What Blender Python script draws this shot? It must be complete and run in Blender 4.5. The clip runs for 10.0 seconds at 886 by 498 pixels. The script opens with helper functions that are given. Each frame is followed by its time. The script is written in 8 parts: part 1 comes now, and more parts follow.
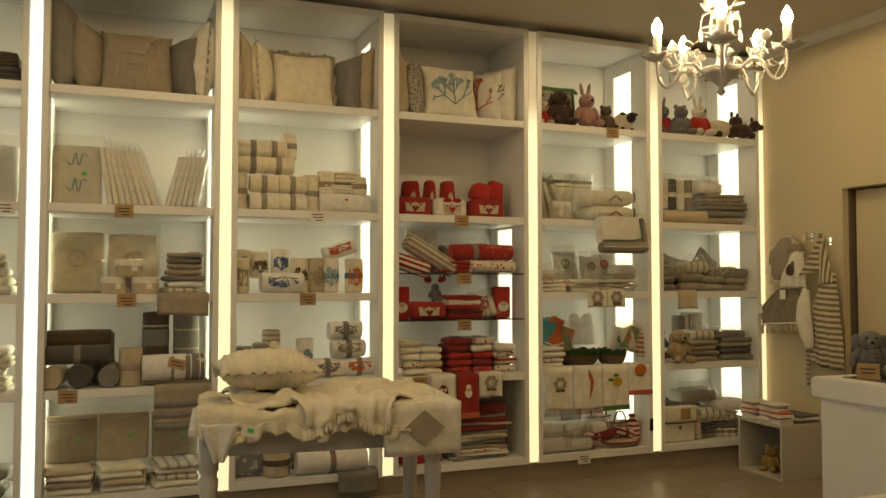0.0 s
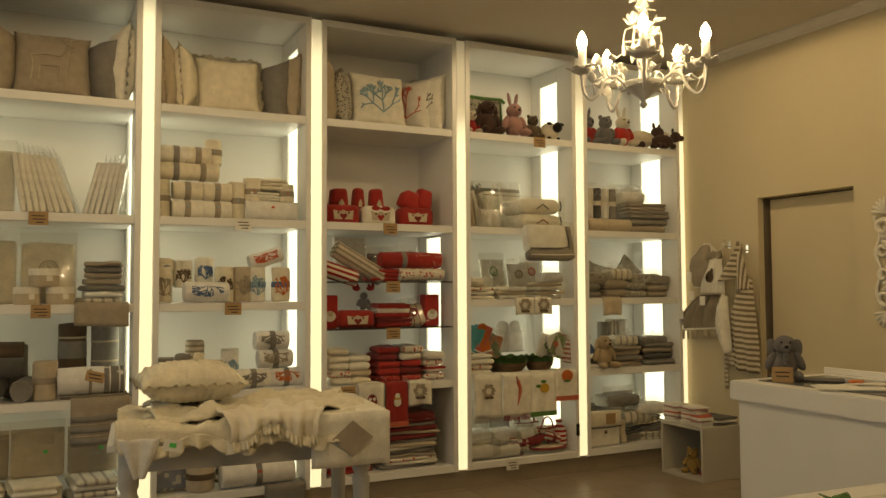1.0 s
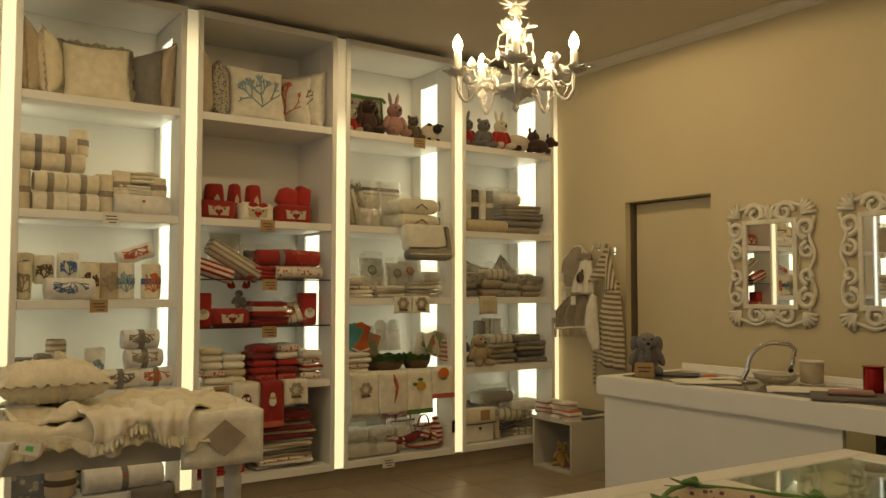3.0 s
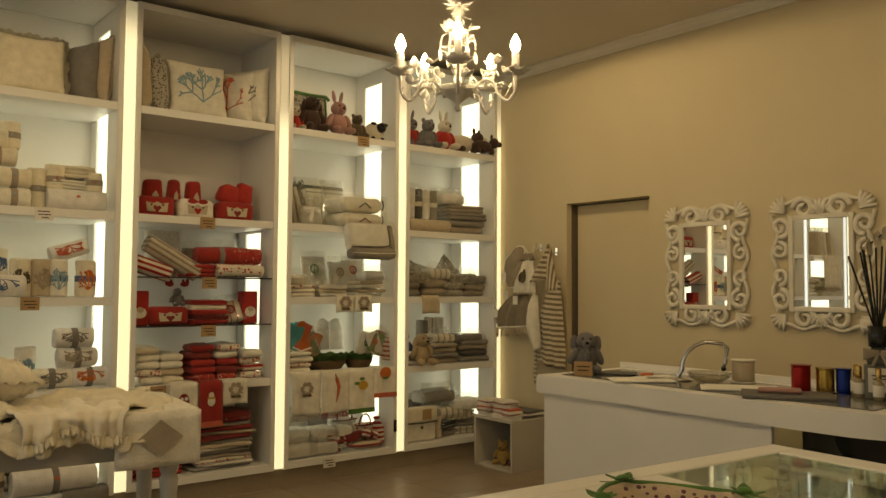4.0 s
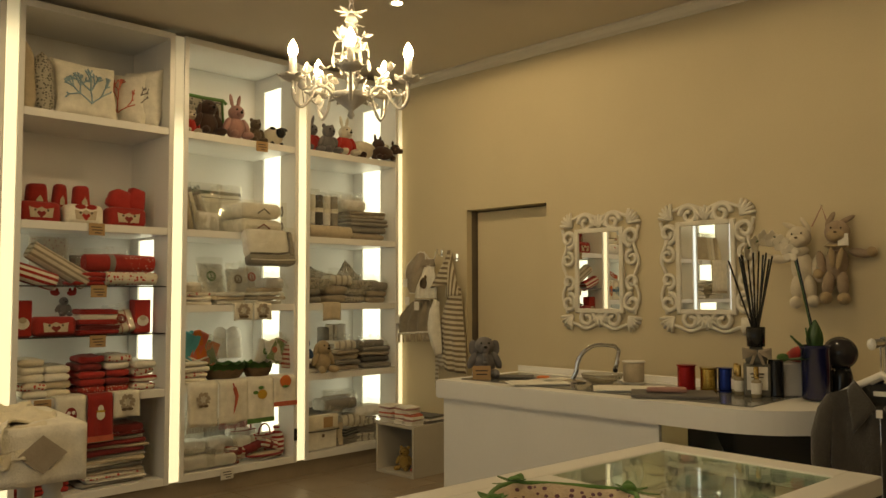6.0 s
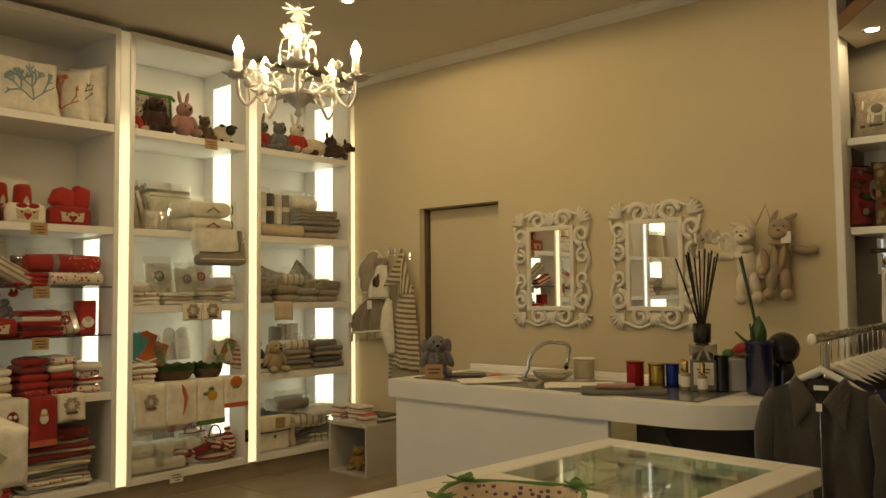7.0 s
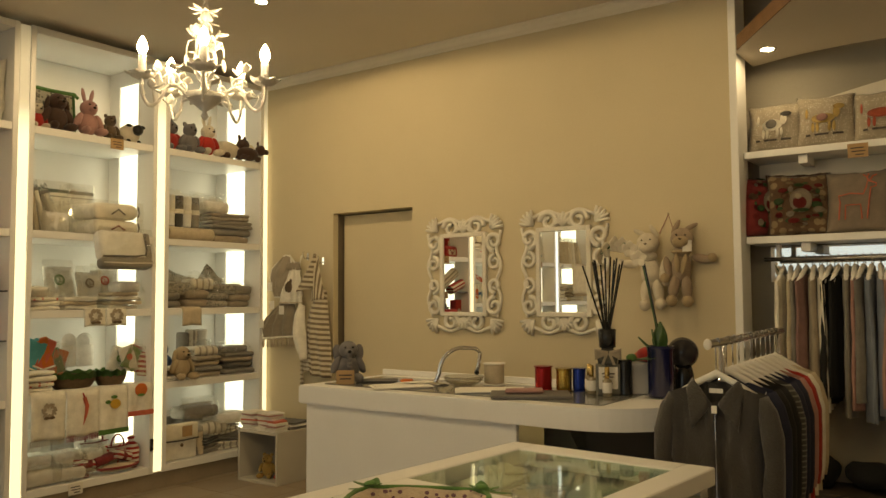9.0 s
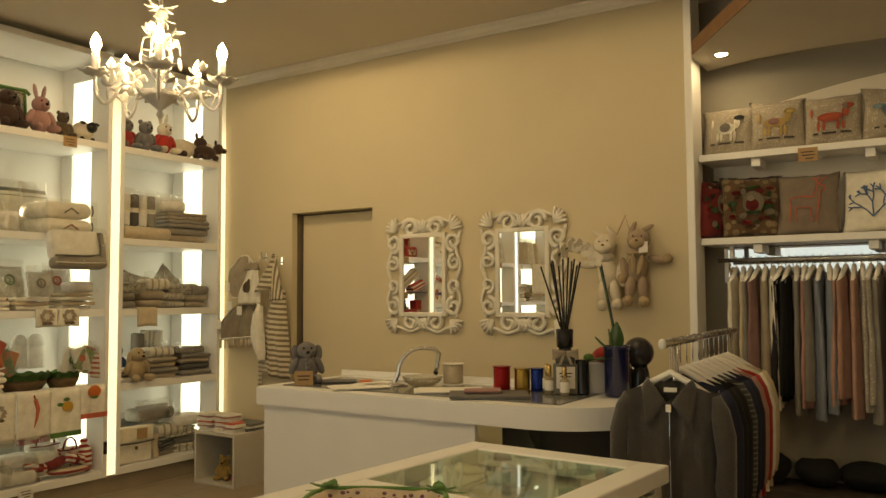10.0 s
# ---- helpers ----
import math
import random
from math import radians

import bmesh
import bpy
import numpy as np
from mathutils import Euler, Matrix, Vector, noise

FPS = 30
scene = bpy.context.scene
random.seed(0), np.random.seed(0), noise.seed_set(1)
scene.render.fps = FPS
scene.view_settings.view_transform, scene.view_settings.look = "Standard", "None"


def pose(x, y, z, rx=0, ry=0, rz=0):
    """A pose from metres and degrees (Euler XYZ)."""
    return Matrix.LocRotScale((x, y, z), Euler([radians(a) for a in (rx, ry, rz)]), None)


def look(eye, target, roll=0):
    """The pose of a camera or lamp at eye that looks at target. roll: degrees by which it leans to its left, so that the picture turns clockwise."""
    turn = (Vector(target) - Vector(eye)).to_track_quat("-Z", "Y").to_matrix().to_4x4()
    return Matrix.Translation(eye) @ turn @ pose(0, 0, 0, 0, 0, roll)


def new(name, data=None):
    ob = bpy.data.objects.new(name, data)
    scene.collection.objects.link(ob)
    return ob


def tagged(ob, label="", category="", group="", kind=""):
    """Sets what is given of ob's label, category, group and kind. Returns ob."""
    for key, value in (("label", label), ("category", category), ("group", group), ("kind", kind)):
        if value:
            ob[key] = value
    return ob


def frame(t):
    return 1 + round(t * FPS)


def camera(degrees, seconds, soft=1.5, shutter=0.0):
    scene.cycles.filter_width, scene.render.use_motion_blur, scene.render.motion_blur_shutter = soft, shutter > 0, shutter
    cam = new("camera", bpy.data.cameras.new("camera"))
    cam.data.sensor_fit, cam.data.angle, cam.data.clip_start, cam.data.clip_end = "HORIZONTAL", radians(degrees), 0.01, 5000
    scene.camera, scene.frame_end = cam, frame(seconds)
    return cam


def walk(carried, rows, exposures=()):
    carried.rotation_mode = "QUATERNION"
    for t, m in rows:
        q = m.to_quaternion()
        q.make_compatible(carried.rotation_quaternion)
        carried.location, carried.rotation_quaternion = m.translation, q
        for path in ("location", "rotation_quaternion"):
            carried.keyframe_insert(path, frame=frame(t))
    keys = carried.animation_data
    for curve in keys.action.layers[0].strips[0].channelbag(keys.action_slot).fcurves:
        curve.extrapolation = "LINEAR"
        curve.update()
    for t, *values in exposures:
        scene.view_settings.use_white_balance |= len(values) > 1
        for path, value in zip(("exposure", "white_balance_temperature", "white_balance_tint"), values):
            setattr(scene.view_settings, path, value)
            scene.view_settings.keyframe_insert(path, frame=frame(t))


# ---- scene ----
cam = camera(57.0, 10.0)
PATH = [
    (0, (0.031, -0.582, 1.382), (0.7636, 1.2773, 1.4623), -0),
    (0.5, (0.03, -0.579, 1.386), (0.838, 1.248, 1.481), -0.2),
    (1, (0.036, -0.577, 1.389), (0.9268, 1.211, 1.4862), -0.3),
    (1.5, (0.034, -0.583, 1.384), (1.0108, 1.1596, 1.4794), -0.1),
    (2, (0.024, -0.605, 1.379), (1.0706, 1.0967, 1.4726), 0.06),
    (2.5, (0.032, -0.608, 1.378), (1.123, 1.0655, 1.4733), -0.05),
    (4, (0.039, -0.621, 1.374), (1.2886, 0.9375, 1.4714), 0.36),
    (4.5, (0.044, -0.631, 1.378), (1.3398, 0.8895, 1.4721), 0.15),
    (5, (0.044, -0.637, 1.376), (1.3855, 0.843, 1.4749), 0.03),
    (5.5, (0.048, -0.645, 1.375), (1.4293, 0.7973, 1.4838), 0.01),
    (7, (0.069, -0.663, 1.379), (1.5655, 0.6595, 1.4856), -0.54),
    (7.5, (0.076, -0.667, 1.38), (1.6048, 0.618, 1.4879), -0.46),
    (8, (0.077, -0.675, 1.379), (1.6384, 0.5698, 1.4907), -0.46),
    (8.5, (0.074, -0.685, 1.382), (1.6631, 0.5241, 1.496), -0.38),
    (9, (0.072, -0.69, 1.382), (1.6949, 0.4729, 1.4995), -0.36),
    (9.5, (0.069, -0.697, 1.385), (1.717, 0.4302, 1.5019), -0.26),
    (10, (0.07, -0.699, 1.384), (1.7473, 0.384, 1.5011), -0.36),
]
EXPOSURES = [(0.0, -0.28, 7300, 6), (4.0, -0.31, 7300, 6), (7.5, -0.11, 7300, 6), (10.0, 0.11, 7300, 6)]
walk(cam, [(t, look(eye, target, roll)) for t, eye, target, roll in PATH], EXPOSURES)

# ---- world and light ----
world = bpy.data.worlds.new("world")
scene.world = world
world.use_nodes = True
sky = world.node_tree.nodes.new("ShaderNodeTexSky")
sky.sky_type, sky.sun_disc = "NISHITA", False
sky.sun_elevation, sky.sun_rotation = radians(25), radians(200)
world.node_tree.links.new(sky.outputs[0], world.node_tree.nodes["Background"].inputs[0])
world.node_tree.nodes["Background"].inputs[1].default_value = 0.06

STRIP_POWER, SLOT_POWER, BULB_POWER, SPOT_POWER = 1.15, 1.75, 330.0, 60.0
SPOT_WATTS, NICHE_WATTS = 70.0, 2.6


# ---- materials ----
def surf(name, rgb, rough=0.7, var=0.12, scale=6.0, bump=0.15, grain=220.0, metal=0.0, stripes=None, weave=0.0, sheen=0.0, spots=None, coat=0.0, random_tint=0.0):
    """A painted, woven or plain surface: two scales of variation, fine relief, and if wanted stripes (axis, period, share, colour)
    or spots (scale, size, colour)."""
    m = bpy.data.materials.new(name)
    m.use_nodes = True
    n, l = m.node_tree.nodes, m.node_tree.links
    p = n["Principled BSDF"]
    p.inputs["Roughness"].default_value, p.inputs["Metallic"].default_value = rough, metal
    p.inputs["Sheen Weight"].default_value, p.inputs["Coat Weight"].default_value = sheen, coat
    co = n.new("ShaderNodeTexCoord")
    big, fine = n.new("ShaderNodeTexNoise"), n.new("ShaderNodeTexNoise")
    big.inputs["Scale"].default_value, big.inputs["Detail"].default_value = scale, 4
    fine.inputs["Scale"].default_value, fine.inputs["Detail"].default_value = grain, 2
    l.new(co.outputs["Object"], big.inputs["Vector"]), l.new(co.outputs["Object"], fine.inputs["Vector"])
    base = n.new("ShaderNodeRGB")
    base.outputs[0].default_value = (*rgb, 1)
    colour = base.outputs[0]

    def blend(a, b, f):
        k = n.new("ShaderNodeMix")
        k.data_type = "RGBA"
        for sock, v in ((k.inputs[0], f), (k.inputs[6], a), (k.inputs[7], b)):
            if isinstance(v, (int, float)):
                sock.default_value = v
            elif isinstance(v, tuple):
                sock.default_value = (*v, 1)
            else:
                l.new(v, sock)
        return k.outputs[2]

    def maths(op, a, b=0.0):
        k = n.new("ShaderNodeMath")
        k.operation = op
        for sock, v in ((k.inputs[0], a), (k.inputs[1], b)):
            if isinstance(v, (int, float)):
                sock.default_value = v
            else:
                l.new(v, sock)
        return k.outputs[0]

    sep = n.new("ShaderNodeSeparateXYZ")
    l.new(co.outputs["Object"], sep.inputs[0])
    if stripes:
        axis, period, share, rgb2 = stripes
        band = maths("LESS_THAN", maths("FRACT", maths("ADD", maths("DIVIDE", sep.outputs["XYZ".index(axis)], period), 50.25)), share)
        colour = blend(colour, rgb2, band)
    if spots:
        sc, size, rgb2 = spots
        vor = n.new("ShaderNodeTexVoronoi")
        vor.inputs["Scale"].default_value, vor.inputs["Randomness"].default_value = sc, 0.6
        l.new(co.outputs["Object"], vor.inputs["Vector"])
        colour = blend(colour, rgb2, maths("LESS_THAN", vor.outputs["Distance"], size))
    if random_tint:
        oi = n.new("ShaderNodeObjectInfo")
        tint = n.new("ShaderNodeHueSaturation")
        l.new(colour, tint.inputs["Color"])
        l.new(maths("ADD", maths("MULTIPLY", oi.outputs["Random"], random_tint), 1 - random_tint / 2), tint.inputs["Value"])
        colour = tint.outputs[0]
    dark = n.new("ShaderNodeHueSaturation")
    dark.inputs["Value"].default_value = 1 - var * 2
    l.new(colour, dark.inputs["Color"])
    mix = maths("MULTIPLY", maths("SUBTRACT", maths("ADD", maths("MULTIPLY", big.outputs[0], 1.6), maths("MULTIPLY", fine.outputs[0], 0.6)), 0.6), 1.0)
    k = n.new("ShaderNodeMix")
    k.data_type, k.clamp_factor = "RGBA", True
    l.new(mix, k.inputs[0]), l.new(dark.outputs[0], k.inputs[6]), l.new(colour, k.inputs[7])
    l.new(k.outputs[2], p.inputs["Base Color"])
    height = fine.outputs[0]
    if weave:
        wx = maths("SINE", maths("MULTIPLY", maths("ADD", sep.outputs[0], sep.outputs[1]), 6283 / weave / 1000 * 1.0))
        wz = maths("SINE", maths("MULTIPLY", sep.outputs[2], 6283 / weave / 1000))
        height = maths("ADD", height, maths("MULTIPLY", maths("ADD", wx, wz), 0.25))
    b = n.new("ShaderNodeBump")
    b.inputs["Strength"].default_value, b.inputs["Distance"].default_value = bump, 0.004
    l.new(height, b.inputs["Height"]), l.new(b.outputs[0], p.inputs["Normal"])
    return m


def glow(name, rgb, power, fade=None):
    """A lit surface; fade (z0, z1, share) is the stretch over which the tube behind a diffuser ends."""
    m = bpy.data.materials.new(name)
    m.use_nodes = True
    n, l = m.node_tree.nodes, m.node_tree.links
    p = n["Principled BSDF"]
    if fade:
        co, sep, ramp = n.new("ShaderNodeTexCoord"), n.new("ShaderNodeSeparateXYZ"), n.new("ShaderNodeMapRange")
        ramp.interpolation_type = "SMOOTHSTEP"
        for k, v in enumerate((fade[0], fade[1], power, power * fade[2])):
            ramp.inputs[k + 1].default_value = v
        l.new(co.outputs["Object"], sep.inputs[0]), l.new(sep.outputs[2], ramp.inputs[0])
        l.new(ramp.outputs[0], p.inputs["Emission Strength"])
    p.inputs["Base Color"].default_value = (0.8, 0.8, 0.78, 1)
    p.inputs["Emission Color"].default_value, p.inputs["Emission Strength"].default_value = (*rgb, 1), power
    return m


def glass(name, rgb=(1, 1, 1), rough=0.02, alpha=0.12):
    """Thin clear sheet: mostly see-through, with a glossy face."""
    m = bpy.data.materials.new(name)
    m.use_nodes = True
    n, l = m.node_tree.nodes, m.node_tree.links
    out = n["Material Output"]
    n.remove(n["Principled BSDF"])
    t, g, k, f = n.new("ShaderNodeBsdfTransparent"), n.new("ShaderNodeBsdfGlossy"), n.new("ShaderNodeMixShader"), n.new("ShaderNodeLayerWeight")
    t.inputs[0].default_value, g.inputs["Roughness"].default_value = (*rgb, 1), rough
    add = n.new("ShaderNodeMath")
    steep = n.new("ShaderNodeMath")
    steep.operation, steep.inputs[1].default_value = "POWER", 4.5
    add.inputs[1].default_value, add.use_clamp = alpha, True
    l.new(f.outputs["Facing"], steep.inputs[0]), l.new(steep.outputs[0], add.inputs[0]), l.new(add.outputs[0], k.inputs[0])
    l.new(t.outputs[0], k.inputs[1]), l.new(g.outputs[0], k.inputs[2]), l.new(k.outputs[0], out.inputs[0])
    return m


WHITE = surf("white_lacquer", (0.80, 0.79, 0.76), 0.35, 0.03, 3, 0.03, 60)
BEIGE = surf("beige_wall_paint", (0.61, 0.528, 0.36), 0.85, 0.05, 1.5, 0.12, 120)
CEILING = surf("ceiling_paint", (0.66, 0.60, 0.50), 0.9, 0.04, 1.2, 0.08, 90)
CORNICE = surf("cornice_plaster", (0.80, 0.75, 0.64), 0.7, 0.04, 4, 0.08, 90)
TILE = surf("beige_floor_tile", (0.31, 0.25, 0.18), 0.35, 0.12, 5, 0.06, 80, random_tint=0.12)
GROUT = surf("grout", (0.42, 0.36, 0.28), 0.9, 0.1, 8, 0.2, 150)
STRIPS = [glow("light_strip_diffuser", (1.0, 0.86, 0.53), STRIP_POWER, f) for f in ((3.0, 3.16, 0.45), (2.85, 3.14, 0.25), (2.40, 2.70, 0.14), (2.6, 2.95, 0.2), (2.6, 2.95, 0.2))]
# The left strips' emission carries the blue tint of daylight falling on them.
STRIP_DAY_TINT = glow("light_strip_diffuser_day_tint", (0.80, 0.95, 1.0), STRIP_POWER, (2.9, 3.16, 0.4))
SLOT = glow("light_slot_diffuser", (1.0, 0.98, 0.74), SLOT_POWER)
BULB = glow("lit_candle_bulb", (1.0, 0.78, 0.48), BULB_POWER)
SPOTGLOW = glow("lit_spot_lamp", (1.0, 0.80, 0.50), SPOT_POWER)
CHROME = surf("chrome", (0.75, 0.75, 0.75), 0.12, 0.03, 20, 0.01, 60, metal=1.0)
GREYTOP = surf("grey_counter_glass", (0.16, 0.16, 0.15), 0.12, 0.05, 6, 0.01, 60)
CARVED = surf("carved_white_wood", (0.78, 0.74, 0.64), 0.55, 0.10, 12, 0.2, 140)
IRON = surf("cream_painted_iron", (0.62, 0.59, 0.53), 0.45, 0.10, 25, 0.15, 160)
GLASS = glass("clear_glass")
GREENGLASS = glass("greenish_glass", (0.90, 0.97, 0.92), 0.02, 0.03)
DARKVOID = surf("dark_board_and_gap_shade", (0.06, 0.045, 0.03), 0.7, 0.1, 8)
JAMB_SHADE = surf("brown_grey_jamb_shade", (0.15, 0.12, 0.085), 0.7, 0.1, 8)
MIRROR = surf("mirror_silver", (0.9, 0.9, 0.88), 0.01, 0.0, 1, 0.0, 10, metal=1.0)


# ---- mesh helpers ----
def part(name, bm, material, parent=None, label="", smooth=False):
    me = bpy.data.meshes.new(name)
    bmesh.ops.recalc_face_normals(bm, faces=bm.faces)
    if smooth:
        for f in bm.faces:
            f.smooth = True
    bm.to_mesh(me)
    bm.free()
    for m in material if isinstance(material, (list, tuple)) else (material,):
        me.materials.append(m)
    ob = new(name, me)
    if parent:
        ob.parent = parent
    if label:
        ob["label"] = label
    return ob


def thing(name, label, category, at=(0, 0, 0), turn=0, group="", kind=""):
    ob = new(name)
    ob.empty_display_size = 0.05
    ob.matrix_world = pose(*at, 0, 0, turn)
    return tagged(ob, label, category, group, kind)


def box(bm, x0, x1, y0, y1, z0, z1, bevel=0.0, seg=1):
    r = bmesh.ops.create_cube(bm, size=1, matrix=Matrix.Translation(((x0 + x1) / 2, (y0 + y1) / 2, (z0 + z1) / 2)) @ Matrix.Diagonal((x1 - x0, y1 - y0, z1 - z0, 1)))
    if bevel:
        es = {e for v in r["verts"] for e in v.link_edges}
        bmesh.ops.bevel(bm, geom=list(es), offset=bevel, segments=seg, affect="EDGES", profile=0.5)
    return bm


def boxes(*rows, bevel=0.0, seg=1):
    bm = bmesh.new()
    for r in rows:
        b2 = box(bmesh.new(), *r, bevel, seg)
        join(bm, b2)
    return bm


def join(bm, other, m=None):
    if m is not None:
        other.transform(m)
    me = bpy.data.meshes.new("tmp")
    other.to_mesh(me)
    other.free()
    bm.from_mesh(me)
    bpy.data.meshes.remove(me)
    return bm


def lathe(profile, n=20, bm=None, m=None):
    """Turns (radius, height) pairs round z; the ends are closed."""
    bm = bm or bmesh.new()
    m = m or Matrix()
    rings = []
    for r, z in profile:
        rings.append([bm.verts.new(m @ Vector((r * math.cos(2 * math.pi * k / n), r * math.sin(2 * math.pi * k / n), z))) for k in range(n)])
    for a, b in zip(rings, rings[1:]):
        for k in range(n):
            bm.faces.new((a[k], a[(k + 1) % n], b[(k + 1) % n], b[k]))
    bm.faces.new(rings[0][::-1]), bm.faces.new(rings[-1])
    return bm


def tube(points, radius, n=8, bm=None, taper=None):
    """A round bar along points; taper gives a factor for each point."""
    bm = bm or bmesh.new()
    pts = [Vector(p) for p in points]
    rings, up = [], Vector((0.13, 0.21, 0.97)).normalized()
    for i, p in enumerate(pts):
        d = (pts[min(i + 1, len(pts) - 1)] - pts[max(i - 1, 0)]).normalized()
        side = d.cross(up)
        side = side.normalized() if side.length > 1e-4 else Vector((1, 0, 0))
        up = side.cross(d).normalized()
        r = radius * (taper[i] if taper else 1)
        rings.append([bm.verts.new(p + (side * math.cos(2 * math.pi * k / n) + up * math.sin(2 * math.pi * k / n)) * r) for k in range(n)])
    for a, b in zip(rings, rings[1:]):
        for k in range(n):
            bm.faces.new((a[k], a[(k + 1) % n], b[(k + 1) % n], b[k]))
    bm.faces.new(rings[0][::-1]), bm.faces.new(rings[-1])
    return bm


def ball(bm, at, r, stretch=(1, 1, 1), turn=(0, 0, 0), u=12, v=8):
    bmesh.ops.create_uvsphere(bm, u_segments=u, v_segments=v, radius=r, matrix=pose(*at, *turn) @ Matrix.Diagonal((*stretch, 1)))
    return bm


def grid_sheet(nx, ny, f, thick=0.0, bm=None):
    """A sheet whose point (u, v) in 0..1 lies at f(u, v); with thickness it becomes a slab, pushed along its normal."""
    bm = bm or bmesh.new()
    vs = [[bm.verts.new(f(i / nx, j / ny)) for i in range(nx + 1)] for j in range(ny + 1)]
    fs = [bm.faces.new((vs[j][i], vs[j][i + 1], vs[j + 1][i + 1], vs[j + 1][i])) for j in range(ny) for i in range(nx)]
    if thick:
        bm.normal_update()
        bmesh.ops.solidify(bm, geom=fs, thickness=thick)
    return bm


def moved(bm, m):
    bm.transform(m)
    return bm


def rough_up(bm, amount, scale, seed=0.0):
    for v in bm.verts:
        v.co += noise.noise_vector(v.co * scale + Vector((seed, seed * 1.7, 0))) * amount
    return bm


# ---- structure ----
XW, YF, H = 4.79, 4.5, 3.21          # beige wall, shelf fronts, ceiling
DEPTH, GAP = 0.58, 0.072
STRIP_X = (-2.53, -1.482, -0.436, 0.615, 1.652, 2.715, 3.74, 4.762)   # middles of the light strips
UNIT_X = [x + GAP / 2 for x in STRIP_X[:-1]]
XL, YB, XN = -3.4, -3.2, 5.16        # left wall, wall behind, back of the niche

ground = part("floor_base", boxes((XL, XN, YB, YF + DEPTH + 0.05, -0.10, -0.008)), GROUT)
ground.name = "floor"
tagged(ground, "beige stone-look tiled shop floor with thin grout joints", "floor", kind="structure")
ceil = tagged(part("ceiling", boxes((XL, XN + 0.1, YB, YF + DEPTH + 0.05, H, H + 0.12)), CEILING), "plain warm grey painted ceiling", "ceiling", kind="structure")

# beige wall with the door recess
DY0, DY1, DZ = 2.965, 3.755, 2.045
WE = 0.66
wall_e = part("wall_east", boxes((XW, XW + 0.16, DY1, YF + DEPTH + 0.05, 0, H), (XW, XW + 0.16, DY0, DY1, DZ, H), (XW, XW + 0.16, WE, DY0, 0, H)), BEIGE)
tagged(wall_e, "plain beige painted wall", "wall", kind="structure")
door = part("door_1", boxes((XW + 0.105, XW + 0.145, DY0 + 0.001, DY1 - 0.020, 0.004, DZ - 0.012), bevel=0.002), BEIGE)
tagged(door, "flush door painted beige like the wall, set back in its opening", "door", kind="structure")
# Dark sheet put behind the door in place of shade along its edges.
tagged(part("door_void", boxes((XW + 0.150, XW + 0.158, DY0 + 0.001, DY1 - 0.001, 0, DZ - 0.001)), DARKVOID), "dark sheet standing in for shade behind the set-back door", "door frame", kind="structure")
# Dark brown strip paints the shade that falls on the left reveal.
tagged(part("door_jamb", boxes((XW + 0.055, XW + 0.149, DY1 - 0.006, DY1 - 0.001, 0, DZ - 0.001)), JAMB_SHADE), "dark brown strip standing in for shade on the door's left reveal", "door frame", kind="structure")
tagged(part("wall_trim", boxes((XW - 0.012, XW + 0.17, WE - 0.045, WE, 0, H), bevel=0.004), WHITE), "narrow white painted edge trim at the wall's end", "trim", kind="structure")


def cornice_profile(x, y0, y1):
    prof = [(0, 0), (-0.012, 0), (-0.018, 0.012), (-0.03, 0.02), (-0.05, 0.05), (-0.062, 0.055), (-0.062, 0.068), (0, 0.068)]
    bm = bmesh.new()
    a = [bm.verts.new((x + px, y0, H - 0.068 + pz)) for px, pz in prof]
    b = [bm.verts.new((x + px, y1, H - 0.068 + pz)) for px, pz in prof]
    for k in range(len(prof)):
        bm.faces.new((a[k], a[(k + 1) % len(prof)], b[(k + 1) % len(prof)], b[k]))
    bm.faces.new(a), bm.faces.new(b[::-1])
    return bm


tagged(part("cornice", cornice_profile(XW - 0.001, WE - 0.04, YF + DEPTH), CORNICE), "slim moulded cornice, off-white plaster", "cornice", kind="structure")
tagged(part("wall_north", boxes((XL - 0.1, XW + 0.2, YF + DEPTH + 0.05, YF + DEPTH + 0.17, 0, H)), BEIGE), "wall behind the shelving, beige paint", "wall", kind="structure")
tagged(part("wall_south", boxes((XL - 0.1, XN + 0.1, YB - 0.12, YB, 0, H)), BEIGE), "plain beige painted wall", "wall", kind="structure")
# Niche walls: shade inside the recess is put into a darker grey-beige.
tagged(part("wall_niche", boxes((XN, XN + 0.12, YB, WE + 0.1, 0, H), (XW + 0.16, XN, WE + 0.02, WE + 0.12, 0, H)), surf("niche_shade_paint", (0.36, 0.33, 0.27), 0.85, 0.06, 2, 0.1, 90)), "wall of the clothes niche, grey-beige paint darkened in place of shade", "wall", kind="structure")
# left wall with the shop window
WY0, WY1, WZ0, WZ1 = -1.6, 3.4, 0.5, 2.7
tagged(part("wall_west", boxes((XL - 0.12, XL, YB, WY0, 0, H), (XL - 0.12, XL, WY1, YF + DEPTH + 0.05, 0, H), (XL - 0.12, XL, WY0, WY1, 0, WZ0), (XL - 0.12, XL, WY0, WY1, WZ1, H)), BEIGE), "beige wall with the shop window opening", "wall", kind="structure")
win = thing("window_1", "large clear shop window letting in daylight", "window", kind="structure")
part("window_frame", boxes((XL - 0.09, XL - 0.03, WY0, WY0 + 0.06, WZ0, WZ1), (XL - 0.09, XL - 0.03, WY1 - 0.06, WY1, WZ0, WZ1), (XL - 0.09, XL - 0.03, WY0 + 0.06, WY1 - 0.06, WZ0, WZ0 + 0.06), (XL - 0.09, XL - 0.03, WY0 + 0.06, WY1 - 0.06, WZ1 - 0.06, WZ1)), WHITE, win)
